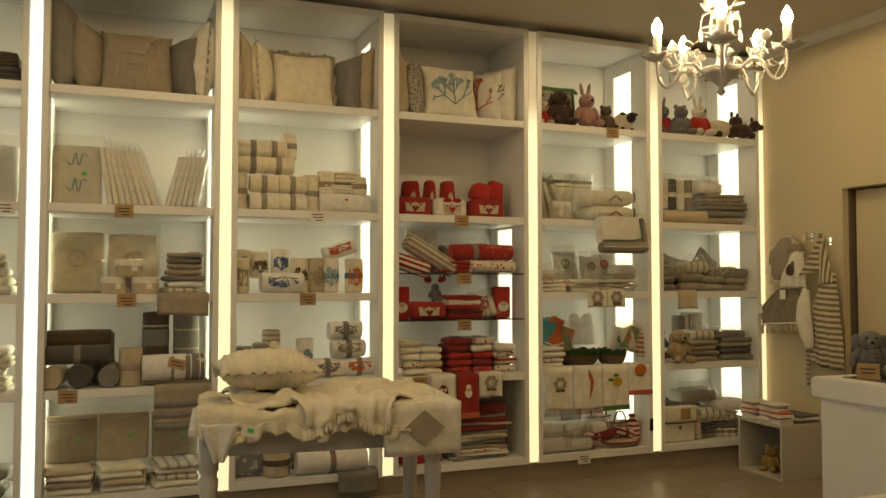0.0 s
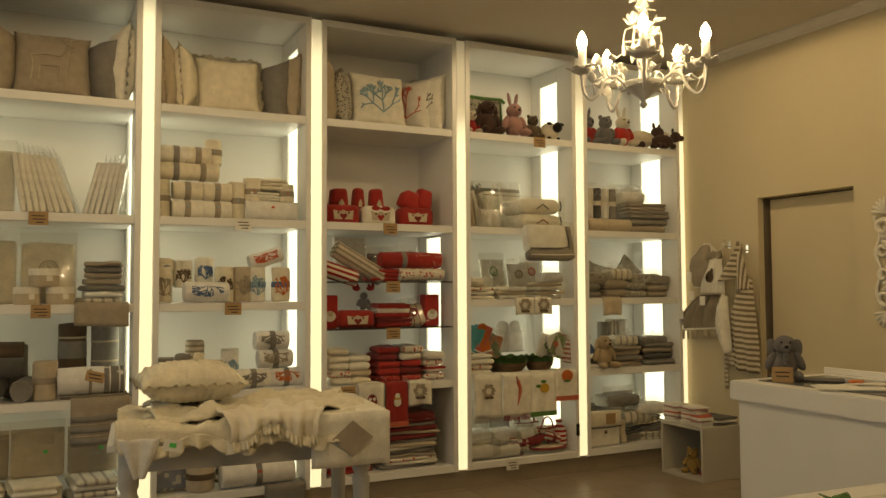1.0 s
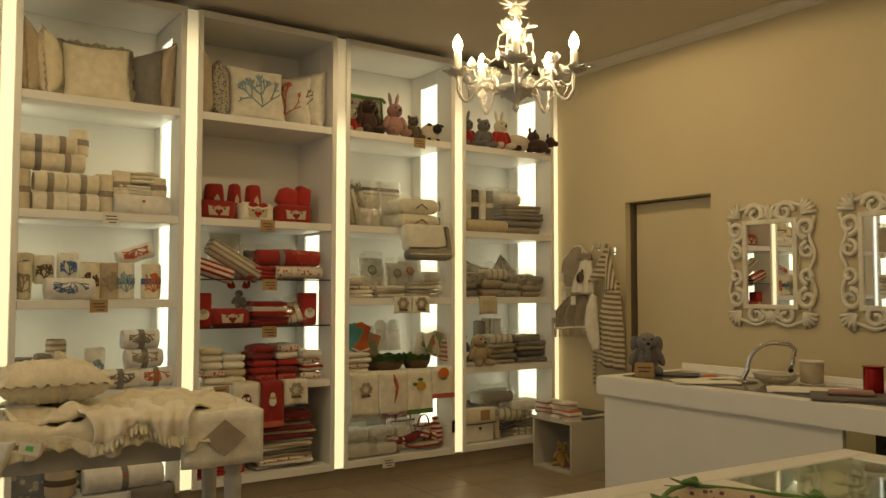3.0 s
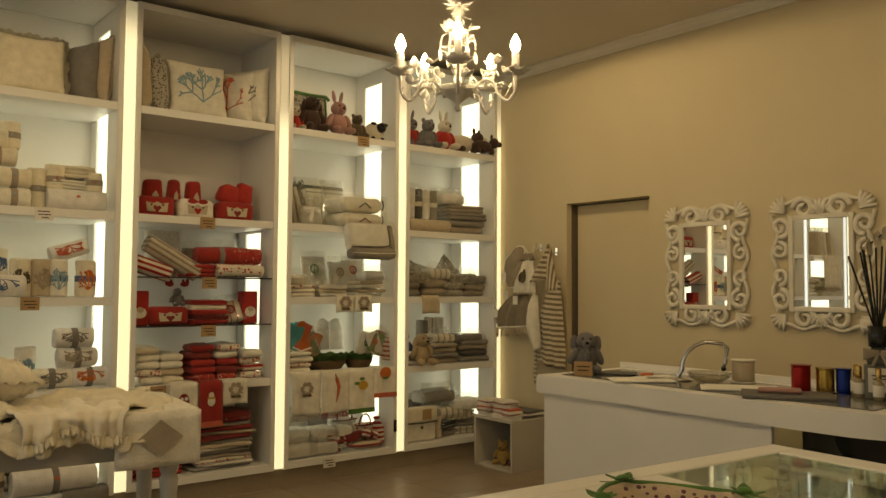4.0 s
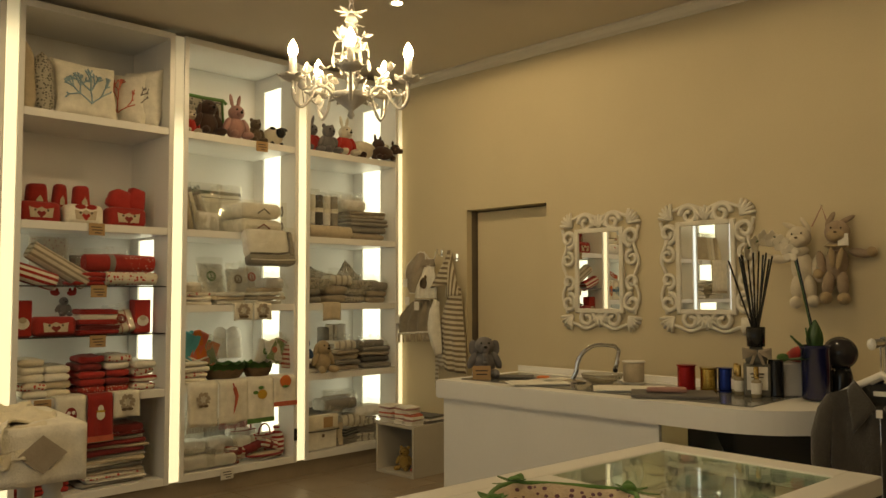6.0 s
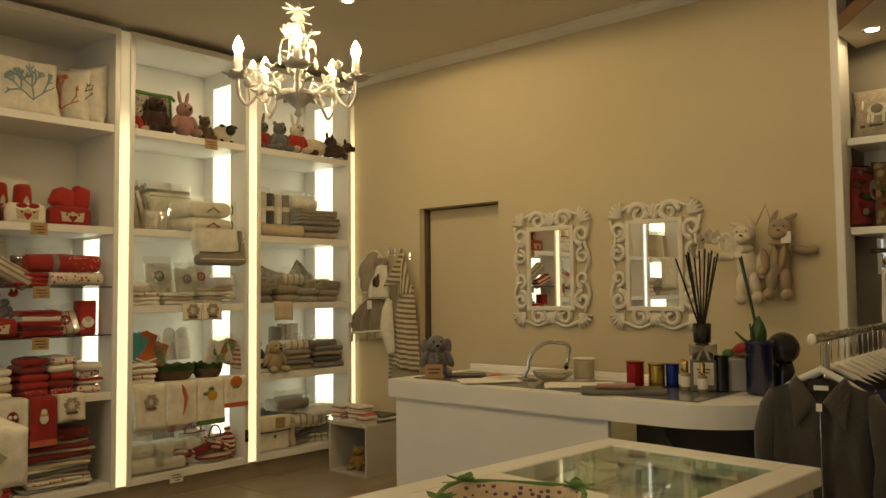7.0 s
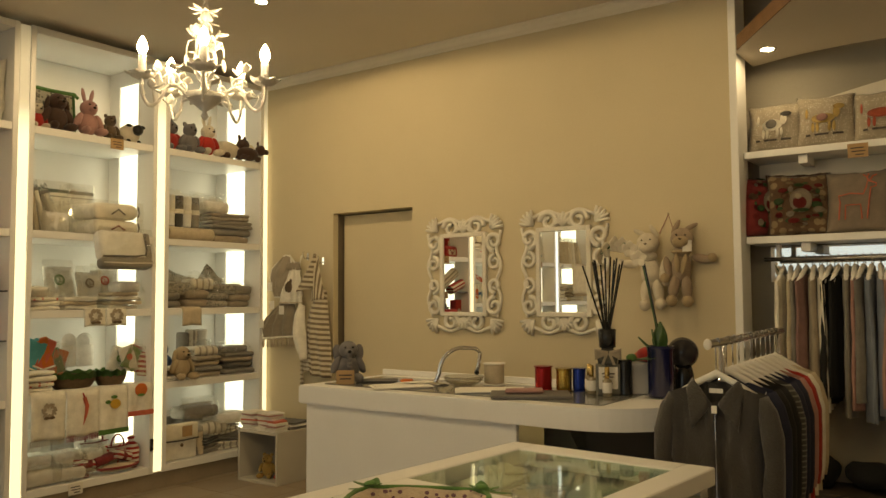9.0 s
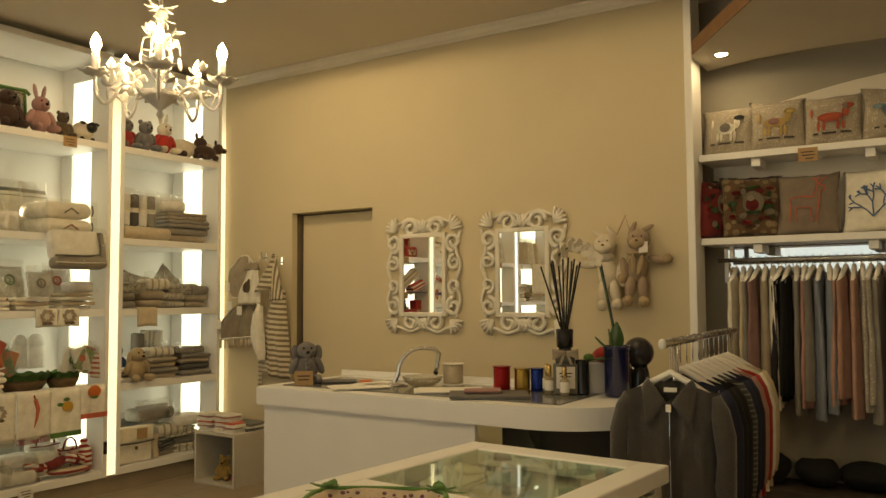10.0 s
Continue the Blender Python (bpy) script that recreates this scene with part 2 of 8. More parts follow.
pane = part("pane", boxes((XL - 0.065, XL - 0.059, WY0 + 0.06, WY1 - 0.06, WZ0 + 0.06, WZ1 - 0.06)), GLASS, win)
pane.visible_shadow = False
lamp = bpy.data.lights.new("window_daylight", "AREA")
lamp.shape, lamp.size, lamp.size_y, lamp.energy, lamp.color = "RECTANGLE", 2.0, 4.6, 22, (0.72, 0.86, 1.0)
new("window_daylight", lamp).matrix_world = pose(XL - 0.13, (WY0 + WY1) / 2, (WZ0 + WZ1) / 2, 0, -90, 0)

# ---- lit shelving units ----
SHELVES = (0.77, 1.31, 1.83, 2.51)
RED_SHELVES = (0.755, 1.83, 2.51)
TOP, BASE = 3.165, 0.17


def shelf_unit(x, W, tops, glass_tops=(), lit=True):
    u = thing("shelving_unit", "tall white lacquered open shelving unit with light strips" if lit else "tall white lacquered open shelving unit with red wares", "shelving", (x, YF, 0), group="lit shelving along the wall")
    t = 0.035
    part("back_panel", boxes((t, W - t, DEPTH - 0.012, DEPTH, BASE, TOP - 0.045)), WHITE, u)
    # the side panels carry an upright slot near the back, where the light box shows
    part("side_panel", boxes((0, t, 0, 0.20, 0.12, TOP), (0, t, 0.44, DEPTH, 0.12, TOP), bevel=0.002), WHITE, u)
    part("side_panel", boxes((W - t, W, 0, 0.20, 0.12, TOP), (W - t, W, 0.44, DEPTH, 0.12, TOP), bevel=0.002), WHITE, u)
    lo, hi = (BASE + 0.02, TOP - 0.16) if lit else (0.76, 1.76)
    for a, b in ((0.010, 0.022), (W - 0.022, W - 0.010)):
        part("light_slot", boxes((a, b, 0.202, 0.438, lo, hi)), SLOT, u, "glowing upright light slot")
    for a, b in ((0, t), (W - t, W)):
        part("slot_cover", boxes((a, b, 0.2, 0.44, 0.12, lo - 0.002)), WHITE, u)
        part("slot_cover", boxes((a, b, 0.2, 0.44, hi + 0.002, TOP)), WHITE, u)
    part("top_panel", boxes((t, W - t, 0, DEPTH - 0.014, TOP - 0.045, TOP), bevel=0.002), WHITE, u)
    part("bottom_panel", boxes((t, W - t, 0.002, DEPTH - 0.014, 0.12, BASE), bevel=0.002), WHITE, u)
    for z in tops:
        part("shelf", boxes((t + 0.001, W - t - 0.001, 0.004, DEPTH - 0.014, z - 0.05, z), bevel=0.002), WHITE, u)
    for z in glass_tops:
        part("glass_shelf", boxes((t + 0.001, W - t - 0.001, 0.01, DEPTH - 0.02, z - 0.008, z), bevel=0.001), DARKGLASS, u, "thin dark-edged glass shelf")
    return u


DARKGLASS = surf("dark_edged_glass", (0.05, 0.05, 0.05), 0.08, 0.02, 5, 0.0, 60)
for k, x in zip(range(-1, 6), UNIT_X):
    shelf_unit(x, STRIP_X[k + 2] - x - (GAP / 2 if k < 5 else 0.027), RED_SHELVES if k == 3 else SHELVES, (1.44, 1.128) if k == 3 else (), k != 3)
    ls = thing("light_strip", "glowing vertical light strip with milky diffuser between shelving units", "light strip", (x - GAP, YF, 0), group="light strips")
    part("diffuser", boxes((0.003, GAP - 0.003, 0.004, 0.02, 0.13, TOP - 0.01), bevel=0.003), STRIPS[k - 2] if k > 1 else STRIP_DAY_TINT, ls)
    part("housing", boxes((0.003, GAP - 0.003, 0.022, 0.06, 0.13, TOP - 0.01)), WHITE, ls)
ls = thing("light_strip", "glowing vertical light strip with milky diffuser at the shelving's end", "light strip", (XW - 0.055, YF, 0), group="light strips")
part("diffuser", boxes((0.003, 0.047, 0.004, 0.02, 0.13, TOP - 0.01), bevel=0.003), STRIPS[4], ls)
part("housing", boxes((0.003, 0.047, 0.022, 0.06, 0.13, TOP - 0.01)), WHITE, ls)
tagged(part("plinth", boxes((UNIT_X[0], XW, YF + 0.03, YF + 0.05, 0, 0.12)), TILE), "beige tiled plinth under the shelving", "plinth", kind="structure")

# ---- textiles and other wares: materials ----
def cloth(name, rgb, **k):
    o = dict(rough=0.92, var=0.14, scale=18, bump=0.7, grain=130, sheen=0.12, weave=5.0)
    o.update(k)
    return surf(name, rgb, **o)


CREAM = cloth("cream_cotton", (0.84, 0.77, 0.60), random_tint=0.12)
IVORY = cloth("ivory_linen", (0.87, 0.83, 0.72), random_tint=0.08)
WHITEC = cloth("white_cotton", (0.86, 0.84, 0.79), random_tint=0.08)
TAUPE = cloth("taupe_linen", (0.38, 0.32, 0.24), random_tint=0.15)
GREY = cloth("grey_linen", (0.26, 0.24, 0.21), random_tint=0.2)
DARK = cloth("dark_grey_wool", (0.10, 0.095, 0.085), random_tint=0.2)
BROWN = cloth("brown_wool", (0.13, 0.09, 0.055), random_tint=0.2)
SAND = cloth("sand_linen", (0.58, 0.49, 0.35), random_tint=0.12)
RED = cloth("red_cotton", (0.40, 0.026, 0.020), random_tint=0.3)
WINE = cloth("wine_red_felt", (0.22, 0.022, 0.02), random_tint=0.2)
ROSE = cloth("pink_plush", (0.42, 0.23, 0.20), bump=0.6)
TURQUOISE = cloth("turquoise_quilting", (0.10, 0.40, 0.46))
GREEN = cloth("green_cloth", (0.10, 0.22, 0.05), random_tint=0.2)
NAVY = cloth("navy_knit", (0.018, 0.022, 0.05), sheen=0.0)
BLACK = cloth("black_knit", (0.010, 0.010, 0.010), sheen=0.0)
BLUE = cloth("blue_thread", (0.10, 0.17, 0.33))
SKY = cloth("pale_blue_thread", (0.30, 0.43, 0.50))
ORANGE = cloth("orange_thread", (0.62, 0.16, 0.03))
YELLOW = cloth("yellow_thread", (0.62, 0.38, 0.05))
CORAL = cloth("coral_thread", (0.60, 0.14, 0.08))
STRIPE_T = cloth("taupe_striped_cloth", (0.60, 0.53, 0.41), stripes=("Z", 0.034, 0.42, (0.30, 0.25, 0.18)))
STRIPE_X = cloth("grey_striped_cloth", (0.72, 0.67, 0.56), stripes=("X", 0.06, 0.30, (0.38, 0.34, 0.28)))
STRIPE_R = cloth("red_striped_cloth", (0.76, 0.70, 0.58), stripes=("Z", 0.035, 0.5, (0.36, 0.02, 0.02)))
STRIPE_D = cloth("dark_striped_cloth", (0.05, 0.05, 0.05), stripes=("Z", 0.022, 0.30, (0.19, 0.19, 0.17)))
DOTS = cloth("dotted_cloth", (0.34, 0.29, 0.22), spots=(85, 0.26, (0.62, 0.58, 0.48)))
DOTS_R = cloth("red_dotted_cloth", (0.42, 0.03, 0.02), spots=(60, 0.25, (0.75, 0.68, 0.55)))
DOTS_W = cloth("white_dotted_cloth", (0.74, 0.70, 0.62), spots=(55, 0.20, (0.45, 0.05, 0.04)))
FLORAL = cloth("brown_floral_tapestry", (0.15, 0.085, 0.045), spots=(19, 0.40, (0.30, 0.22, 0.12)))
FLORAL_G = cloth("grey_quilted_floral", (0.42, 0.39, 0.32), spots=(62, 0.40, (0.12, 0.11, 0.09)))
PRINT_R = cloth("white_and_red_print", (0.76, 0.70, 0.58), spots=(38, 0.32, (0.50, 0.04, 0.03)))
FILM = glass("clear_bag_film", (0.97, 0.97, 0.95), 0.07, 0.20)
KRAFT = surf("kraft_card", (0.42, 0.27, 0.13), 0.85, 0.08, 30)
CARD = surf("white_card", (0.78, 0.75, 0.68), 0.7, 0.04, 30)
INK = surf("dark_ink", (0.05, 0.04, 0.035), 0.7, 0.02, 30)
LIME = surf("green_sticker", (0.10, 0.55, 0.12), 0.6, 0.02, 30)
WICKER = surf("dark_wicker", (0.16, 0.10, 0.05), 0.7, 0.2, 60, 0.6, 300)
FELT_D = cloth("dark_brown_plush", (0.06, 0.03, 0.02), bump=0.7)
FUR_G = cloth("grey_plush", (0.17, 0.16, 0.16), bump=0.7)
FUR_B = cloth("beige_plush", (0.42, 0.32, 0.19), bump=0.7)
FUR_W = cloth("cream_plush", (0.70, 0.63, 0.50), bump=0.7)
BUTTON = surf("black_button", (0.015, 0.015, 0.015), 0.15, 0, 5, 0)


def item(name, bm, material, label, category, m, group="", smooth=True):
    ob = part(name, bm, material, None, "", smooth)
    ob.matrix_world = m
    return tagged(ob, label, category, group)


def at_unit(k, x, z, y=0.14, rx=0, ry=0, rz=0):
    """A pose on a shelf of unit k: x from its left side, y from its front."""
    return pose(UNIT_X[k + 1] + x, YF + y, z + 0.001, rx, ry, rz)


# ---- kinds of ware ----
def pillow_depth(u, v, d):
    return d * max(0.0, (1 - abs(u) ** 3.2) * (1 - abs(v) ** 3.2)) ** 0.55


def pillow_point(u, v, w, h, d, side):
    pinch = 1 - 0.07 * (1 - abs(v) ** 2) * abs(u) ** 2
    pinch_v = 1 - 0.07 * (1 - abs(u) ** 2) * abs(v) ** 2
    return Vector((u * w / 2 * pinch, side * pillow_depth(u, v, d / 2), h / 2 + v * h / 2 * pinch_v))


def cushion(w, h, d, material, m, label, ruffle=0.0, motif=None, motif_mat=None, motif_label="", ruffle_mat=None, name="cushion", seed=0, pleat=0.0, blobs=(), bars=()):
    """A stuffed cushion standing on its lower edge, facing -y."""
    if m.translation.z > 2.45 and m.translation.x < 2.7:
        aslant = abs(m.to_euler().z) > 0.6
        w, h, d = (w * 0.92, h * 1.16, d * 1.25) if aslant else (w, h * 1.2, d * 1.1)
        m = Matrix.Translation((0, 0.02 if aslant else -0.08, 0)) @ m
    c = thing(name, label, "cushion", group="cushions on the shelves")
    c.matrix_world = m
    bm = bmesh.new()
    n = 70 if pleat else 22
    for side in (-1, 1):
        vs = [[bm.verts.new(pillow_point(-1 + 2 * i / n, -1 + 2 * j / n, w, h, d, side)) for i in range(n + 1)] for j in range(n + 1)]
        for j in range(n):
            for i in range(n):
                bm.faces.new((vs[j][i], vs[j][i + 1], vs[j + 1][i + 1], vs[j + 1][i]))
    bmesh.ops.remove_doubles(bm, verts=bm.verts, dist=0.0008)
    if pleat:
        for v in bm.verts:
            v.co.y += math.copysign(pleat, v.co.y) * math.sin(v.co.x * 210) * min(1.0, abs(v.co.y) * 40)
    rough_up(bm, 0.011, 8, seed + w * 7)
    rough_up(bm, 0.005, 24, seed + 3)
    part("cover", bm, material, c, smooth=True)
    for k, (cu, cv, ru, rv, mt, nm) in enumerate(blobs):
        bm, rings = bmesh.new(), []
        for q in (0.05, 0.55, 1.0):
            ring = []
            for i in range(14):
                p = pillow_point(cu + ru * q * math.cos(i * 0.4488), cv + rv * q * math.sin(i * 0.4488), w, h, d, -1)
                ring.append(bm.verts.new((p.x, p.y - 0.009 - 0.0006 * k, p.z)))
            rings.append(ring)
        fs = [bm.faces.new((a[i], a[(i + 1) % 14], b[(i + 1) % 14], b[i])) for a, b in zip(rings, rings[1:]) for i in range(14)] + [bm.faces.new(rings[0])]
        bmesh.ops.solidify(bm, geom=fs, thickness=0.003)
        part("applique_" + nm, bm, mt, c, smooth=True)
    for u0, u1 in bars:
        bm = bmesh.new()
        pts = [pillow_point(u0 + (u1 - u0) * q / 3, -0.62, w, h, d, -1) for q in range(4)]
        part("writing", tube([(p.x, p.y - 0.009, p.z) for p in pts], 0.0055, 5, bm), INK, c)
    if ruffle:
        bm = bmesh.new()
        ring = []
        cnt = 120
        for k in range(cnt):
            a = 4 * k / cnt
            s_, r_ = int(a), a % 1
            u, v = ((-1 + 2 * r_, -1), (1, -1 + 2 * r_), (1 - 2 * r_, 1), (-1, 1 - 2 * r_))[s_]
            p = pillow_point(u, v, w, h, d, 0)
            o = Vector((u, 0, v)).normalized()
            wave = math.sin(k * 1.9) * 0.4 * ruffle
            ring.append((p, p + o * ruffle * (0.85 + 0.25 * math.sin(k * 0.7)) + Vector((0, wave, 0))))
        va = [bm.verts.new(a) for a, b in ring]
        vb = [bm.verts.new(b) for a, b in ring]
        fs = [bm.faces.new((va[k], va[(k + 1) % cnt], vb[(k + 1) % cnt], vb[k])) for k in range(cnt)]
        bmesh.ops.solidify(bm, geom=fs, thickness=0.004)
        for v in bm.verts:
            v.co.z = max(v.co.z, 0.001)
        part("ruffle", bm, ruffle_mat or material, c, "gathered ruffle edge", smooth=True)
    if motif:
        bm = bmesh.new()
        for line in motif:
            pts = []
            for u, v in line:
                p = pillow_point(u, v, w, h, d, -1)
                pts.append((p.x, p.y - 0.0135, p.z))
            tube(pts, 0.0046 * w / 0.4, 5, bm)
        part("embroidery", bm, motif_mat, c, motif_label)
    return c


def coral_lines(seed, spread=0.75, starts=(-0.7, 0.0, 0.7), root=(0.05, -0.6), reach=0.45):
    """A branching coral, as lines in the cushion's -1..1."""
    rnd = random.Random(seed)
    lines = []

    def grow(u, v, a, length, depth):
        pts = [(u, v)]
        for _ in range(3):
            a += rnd.uniform(-0.25, 0.25)
            u, v = u + math.sin(a) * length / 3, v + math.cos(a) * length / 3
            if max(abs(u), abs(v)) > spread:
                break
            pts.append((u, v))
        if len(pts) > 1:
            lines.append(pts)
            if depth:
                for da in (-0.55, 0.15, 0.6)[: 2 + rnd.randint(0, 1)]:
                    grow(u, v, a + da, length * rnd.uniform(0.6, 0.85), depth - 1)
    for a in starts:
        grow(*root, a, reach, 3)
    return lines


DEER = [[(-0.55, -0.65), (-0.5, -0.1), (-0.55, 0.1), (-0.2, 0.16), (0.2, 0.12), (0.3, 0.35), (0.33, 0.55), (0.6, 0.45), (0.58, 0.36), (0.42, 0.32), (0.38, -0.02), (0.3, -0.65)],
        [(-0.35, -0.65), (-0.33, -0.2), (0.12, -0.2), (0.15, -0.65)], [(0.36, 0.55), (0.3, 0.7), (0.2, 0.78)], [(0.4, 0.55), (0.48, 0.7), (0.6, 0.76)], [(0.31, 0.68), (0.36, 0.8)]]
DOG = [[(-0.7, 0.5), (-0.62, 0.1), (0.3, 0.12), (0.4, 0.45), (0.75, 0.38), (0.72, 0.22), (0.5, 0.15), (0.45, -0.3), (0.45, -0.55)], [(-0.6, 0.1), (-0.6, -0.55)], [(-0.45, -0.55), (-0.43, -0.2), (0.28, -0.2), (0.3, -0.55)],
       [(-0.55, 0.0), (0.4, 0.0)], [(-0.55, -0.08), (0.42, -0.08)], [(0.42, 0.42), (0.38, 0.15)]]


def folded(w, d, h, material, m, label, name="folded_towel", layers=3, group="folded linens", category="towel", seed=0):
    """A folded cloth lying flat: layers with a rounded front fold."""
    bm = bmesh.new()
    rnd = random.Random(seed + int(w * 1000))
    t = h / layers
    for k in range(layers):
        dx, dy = rnd.uniform(-0.006, 0.006), rnd.uniform(-0.008, 0.004)
        join(bm, box(bmesh.new(), -w / 2 + dx, w / 2 + dx, dy, d + dy, k * t + 0.0006, (k + 1) * t, t * 0.46, 2))
    bmesh.ops.subdivide_edges(bm, edges=[e for e in bm.edges if e.calc_length() > 0.07], cuts=3, use_grid_fill=True)
    rough_up(bm, 0.009, 12, seed * 3.1 + w)
    rough_up(bm, 0.004, 33, seed)
    for v in bm.verts:
        v.co.z = max(v.co.z, 0.0)
    return item(name, bm, material, label, category, m, group)


def stack(k, x, z, w, d, sheets, label, y=0.05, name="folded_towel", category="towel", seed=0):
    """A pile of folded cloths: sheets is (material, thickness)."""
    rnd = random.Random(seed + int(x * 100) + k)
    for i, (mt, h) in enumerate(sheets):
        folded(w * rnd.uniform(0.86, 1.0), d, h, mt, at_unit(k, x + rnd.uniform(-0.012, 0.012), z, y + rnd.uniform(0, 0.03), 0, 0, rnd.uniform(-8, 8)), label, name, 1 if h < 0.06 else 2, category=category, seed=seed + i)
        z += h + 0.002


def heart_lines(u0, size):
    """A filled heart as close-set strokes, in -1..1 of a roll's face."""
    rows = []
    for q in range(7):
        v = q / 6
        half = math.sqrt(v) * 1.0 if v < 0.75 else 1.0 - (v - 0.75) * 1.6
        rows.append([(u0 - half * size, (v - 0.5) * size * 2.2), (u0 + half * size, (v - 0.5) * size * 2.2)])
    return rows


def rolled(length, r, material, m, label, band=None, name="rolled_towel", upright=False, group="rolled towels", category="towel", print_mat=None, small=False, seed=0, woven=()):
    """A rolled towel lying along x, or standing; the ends show the turns of the roll."""
    t = thing(name, label, category, group=group)
    prof = [(r * 0.06, 0.012), (r * 0.2, 0.004), (r * 0.30, 0.012), (r * 0.42, 0.003), (r * 0.53, 0.011), (r * 0.64, 0.002), (r * 0.76, 0.010), (r * 0.88, 0.0), (r * 0.98, 0.006), (r, 0.018)]
    prof += [(r * 1.0, length * 0.35), (r * 0.99, length * 0.65)] + [(a, length - b) for a, b in prof[::-1]]
    bm = lathe(prof, 20)
    rough_up(bm, 0.005, 16, seed + r * 50)
    tilt = Matrix() if upright else pose(-length / 2, 0, r, 0, 90, 0)
    bm.transform(tilt)
    zmin = min(v.co.z for v in bm.verts)
    bm.transform(Matrix.Translation((0, 0, -zmin)))
    part("roll", bm, material, t, smooth=True)
    if band:
        bw = 0.018
        bm = lathe([(r * 1.03, length * 0.5 - bw), (r * 1.045, length * 0.5 - bw * 0.9), (r * 1.045, length * 0.5 + bw * 0.9), (r * 1.03, length * 0.5 + bw)], 20)
        bm.transform(tilt)
        part("ribbon", bm, band, t, "tied ribbon band", smooth=True)
    for q, hw, mt in woven:
        bm = lathe([(r * 1.008, length * q - hw), (r * 1.022, length * q - hw + 0.002), (r * 1.022, length * q + hw - 0.002), (r * 1.008, length * q + hw)], 20)
        bm.transform(tilt)
        part("woven_band", bm, mt, t, "woven stripe", smooth=True)
    if print_mat:
        bm = bmesh.new()
        for line in (heart_lines(0.0, 0.10) if small else coral_lines(int(seed * 7) % 11 + 1, 0.9, (-1.0, -0.5, 0.0, 0.5, 1.0), (0.0, -0.75 if upright else -0.4), 0.5)):
            pts = []
            for u, v in line:
                a = -math.pi / 2 + (u * 0.95 if upright else -0.35 + v * 0.85)
                p = length * (0.5 + 0.40 * (v if upright else u))
                pts.append(tilt @ Vector((r * 1.035 * math.cos(a), r * 1.035 * math.sin(a), p)))
            tube(pts, 0.0032, 5, bm)
        part("printed_motif", bm, print_mat, t)
    t.matrix_world = m
    return t


def packet(w, h, d, material, m, label, name="packed_linen", flap=True, emblem=None, sticker=False, category="linen pack", group="packed linens", seed=0, monogram=None, trim=None):
    """A folded cloth in a clear bag, standing on its edge and facing -y."""
    t = thing(name, label, category, group=group)
    bm = box(bmesh.new(), -w / 2, w / 2, -d / 2, d / 2, 0.004, h * 0.93, d * 0.3, 2)
    bmesh.ops.subdivide_edges(bm, edges=[e for e in bm.edges if e.calc_length() > w * 0.5], cuts=3, use_grid_fill=True)
    rough_up(bm, 0.004, 16, seed)
    part("cloth", bm, material, t, smooth=True)
    bm = grid_sheet(9, 12, lambda u, v: Vector(((u - 0.5) * (w + 0.016), -d / 2 - 0.006 - 0.004 * math.sin(u * 7 + seed) * math.sin(v * 9), v * (h + (0.03 if flap else 0)))))
    part("bag", rough_up(bm, 0.006, 26, seed + 1.5), FILM, t, "clear plastic bag", smooth=True)
    if trim:
        part("trim", box(bmesh.new(), -w / 2 - 0.002, w / 2 + 0.002, -d / 2 - 0.003, d / 2, h * 0.86, h * 0.935, 0.004), trim, t, "dark woven border")
        part("trim_line", boxes((-w / 2, w / 2, -d / 2 - 0.0035, -d / 2, h * 0.78, h * 0.795)), trim, t)
    if emblem:
        bm = bmesh.new()
        rr = min(w, h) * 0.17
        ring = [(rr * math.cos(a), -d / 2 - 0.0095, h * 0.52 + rr * math.sin(a)) for a in [2 * math.pi * i / 20 for i in range(21)]]
        tube(ring, 0.004, 5, bm)
        tube([(p[0] * 0.75, p[1], h * 0.52 + (p[2] - h * 0.52) * 0.75) for p in ring], 0.002, 5, bm)
        tube([(-rr * 0.2, -d / 2 - 0.0095, h * 0.52 + rr * 0.4), (rr * 0.15, -d / 2 - 0.0095, h * 0.52 + rr * 0.1), (-rr * 0.2, -d / 2 - 0.0095, h * 0.52 - rr * 0.4), (rr * 0.35, -d / 2 - 0.0095, h * 0.52 - rr * 0.35)], 0.004, 5, bm)
        part("emblem", bm, emblem, t, "embroidered emblem")
    if monogram:
        for zc in (0.30, 0.70):
            pts = [(-0.052, -0.015), (-0.04, -0.036), (-0.026, -0.03), (-0.014, 0.03), (-0.008, 0.038), (0.004, -0.034), (0.012, -0.036), (0.026, 0.03), (0.04, 0.038), (0.052, 0.02)]
            part("monogram", tube([(x, -d / 2 - 0.0095, h * zc + z) for x, z in pts], 0.0042, 5), monogram, t, "blue embroidered letter N", smooth=True)
    if sticker:
        part("sticker", boxes((w * 0.1, w * 0.1 + 0.025, -d / 2 - 0.0135, -d / 2 - 0.0115, h * 0.45, h * 0.45 + 0.02)), LIME, t, "small green price sticker")
    t.matrix_world = m
    return t


def price_tag(m, material=None):
    """A small card with two lines of writing, hung on a shelf's edge."""
    t = thing("price_tag", "small kraft price card with handwriting on the shelf edge" if material is None else "small white price card with handwriting", "price tag", group="price tags")
    part("card", boxes((-0.05, 0.05, -0.003, 0.0, -0.06, 0.015)), material or KRAFT, t)
    part("writing", boxes((-0.035, 0.03, -0.0042, -0.0032, -0.012, -0.006), (-0.03, 0.036, -0.0042, -0.0032, -0.03, -0.024), (-0.012, 0.028, -0.0042, -0.0032, -0.048, -0.042)), INK, t)
    t.matrix_world = m
    return t


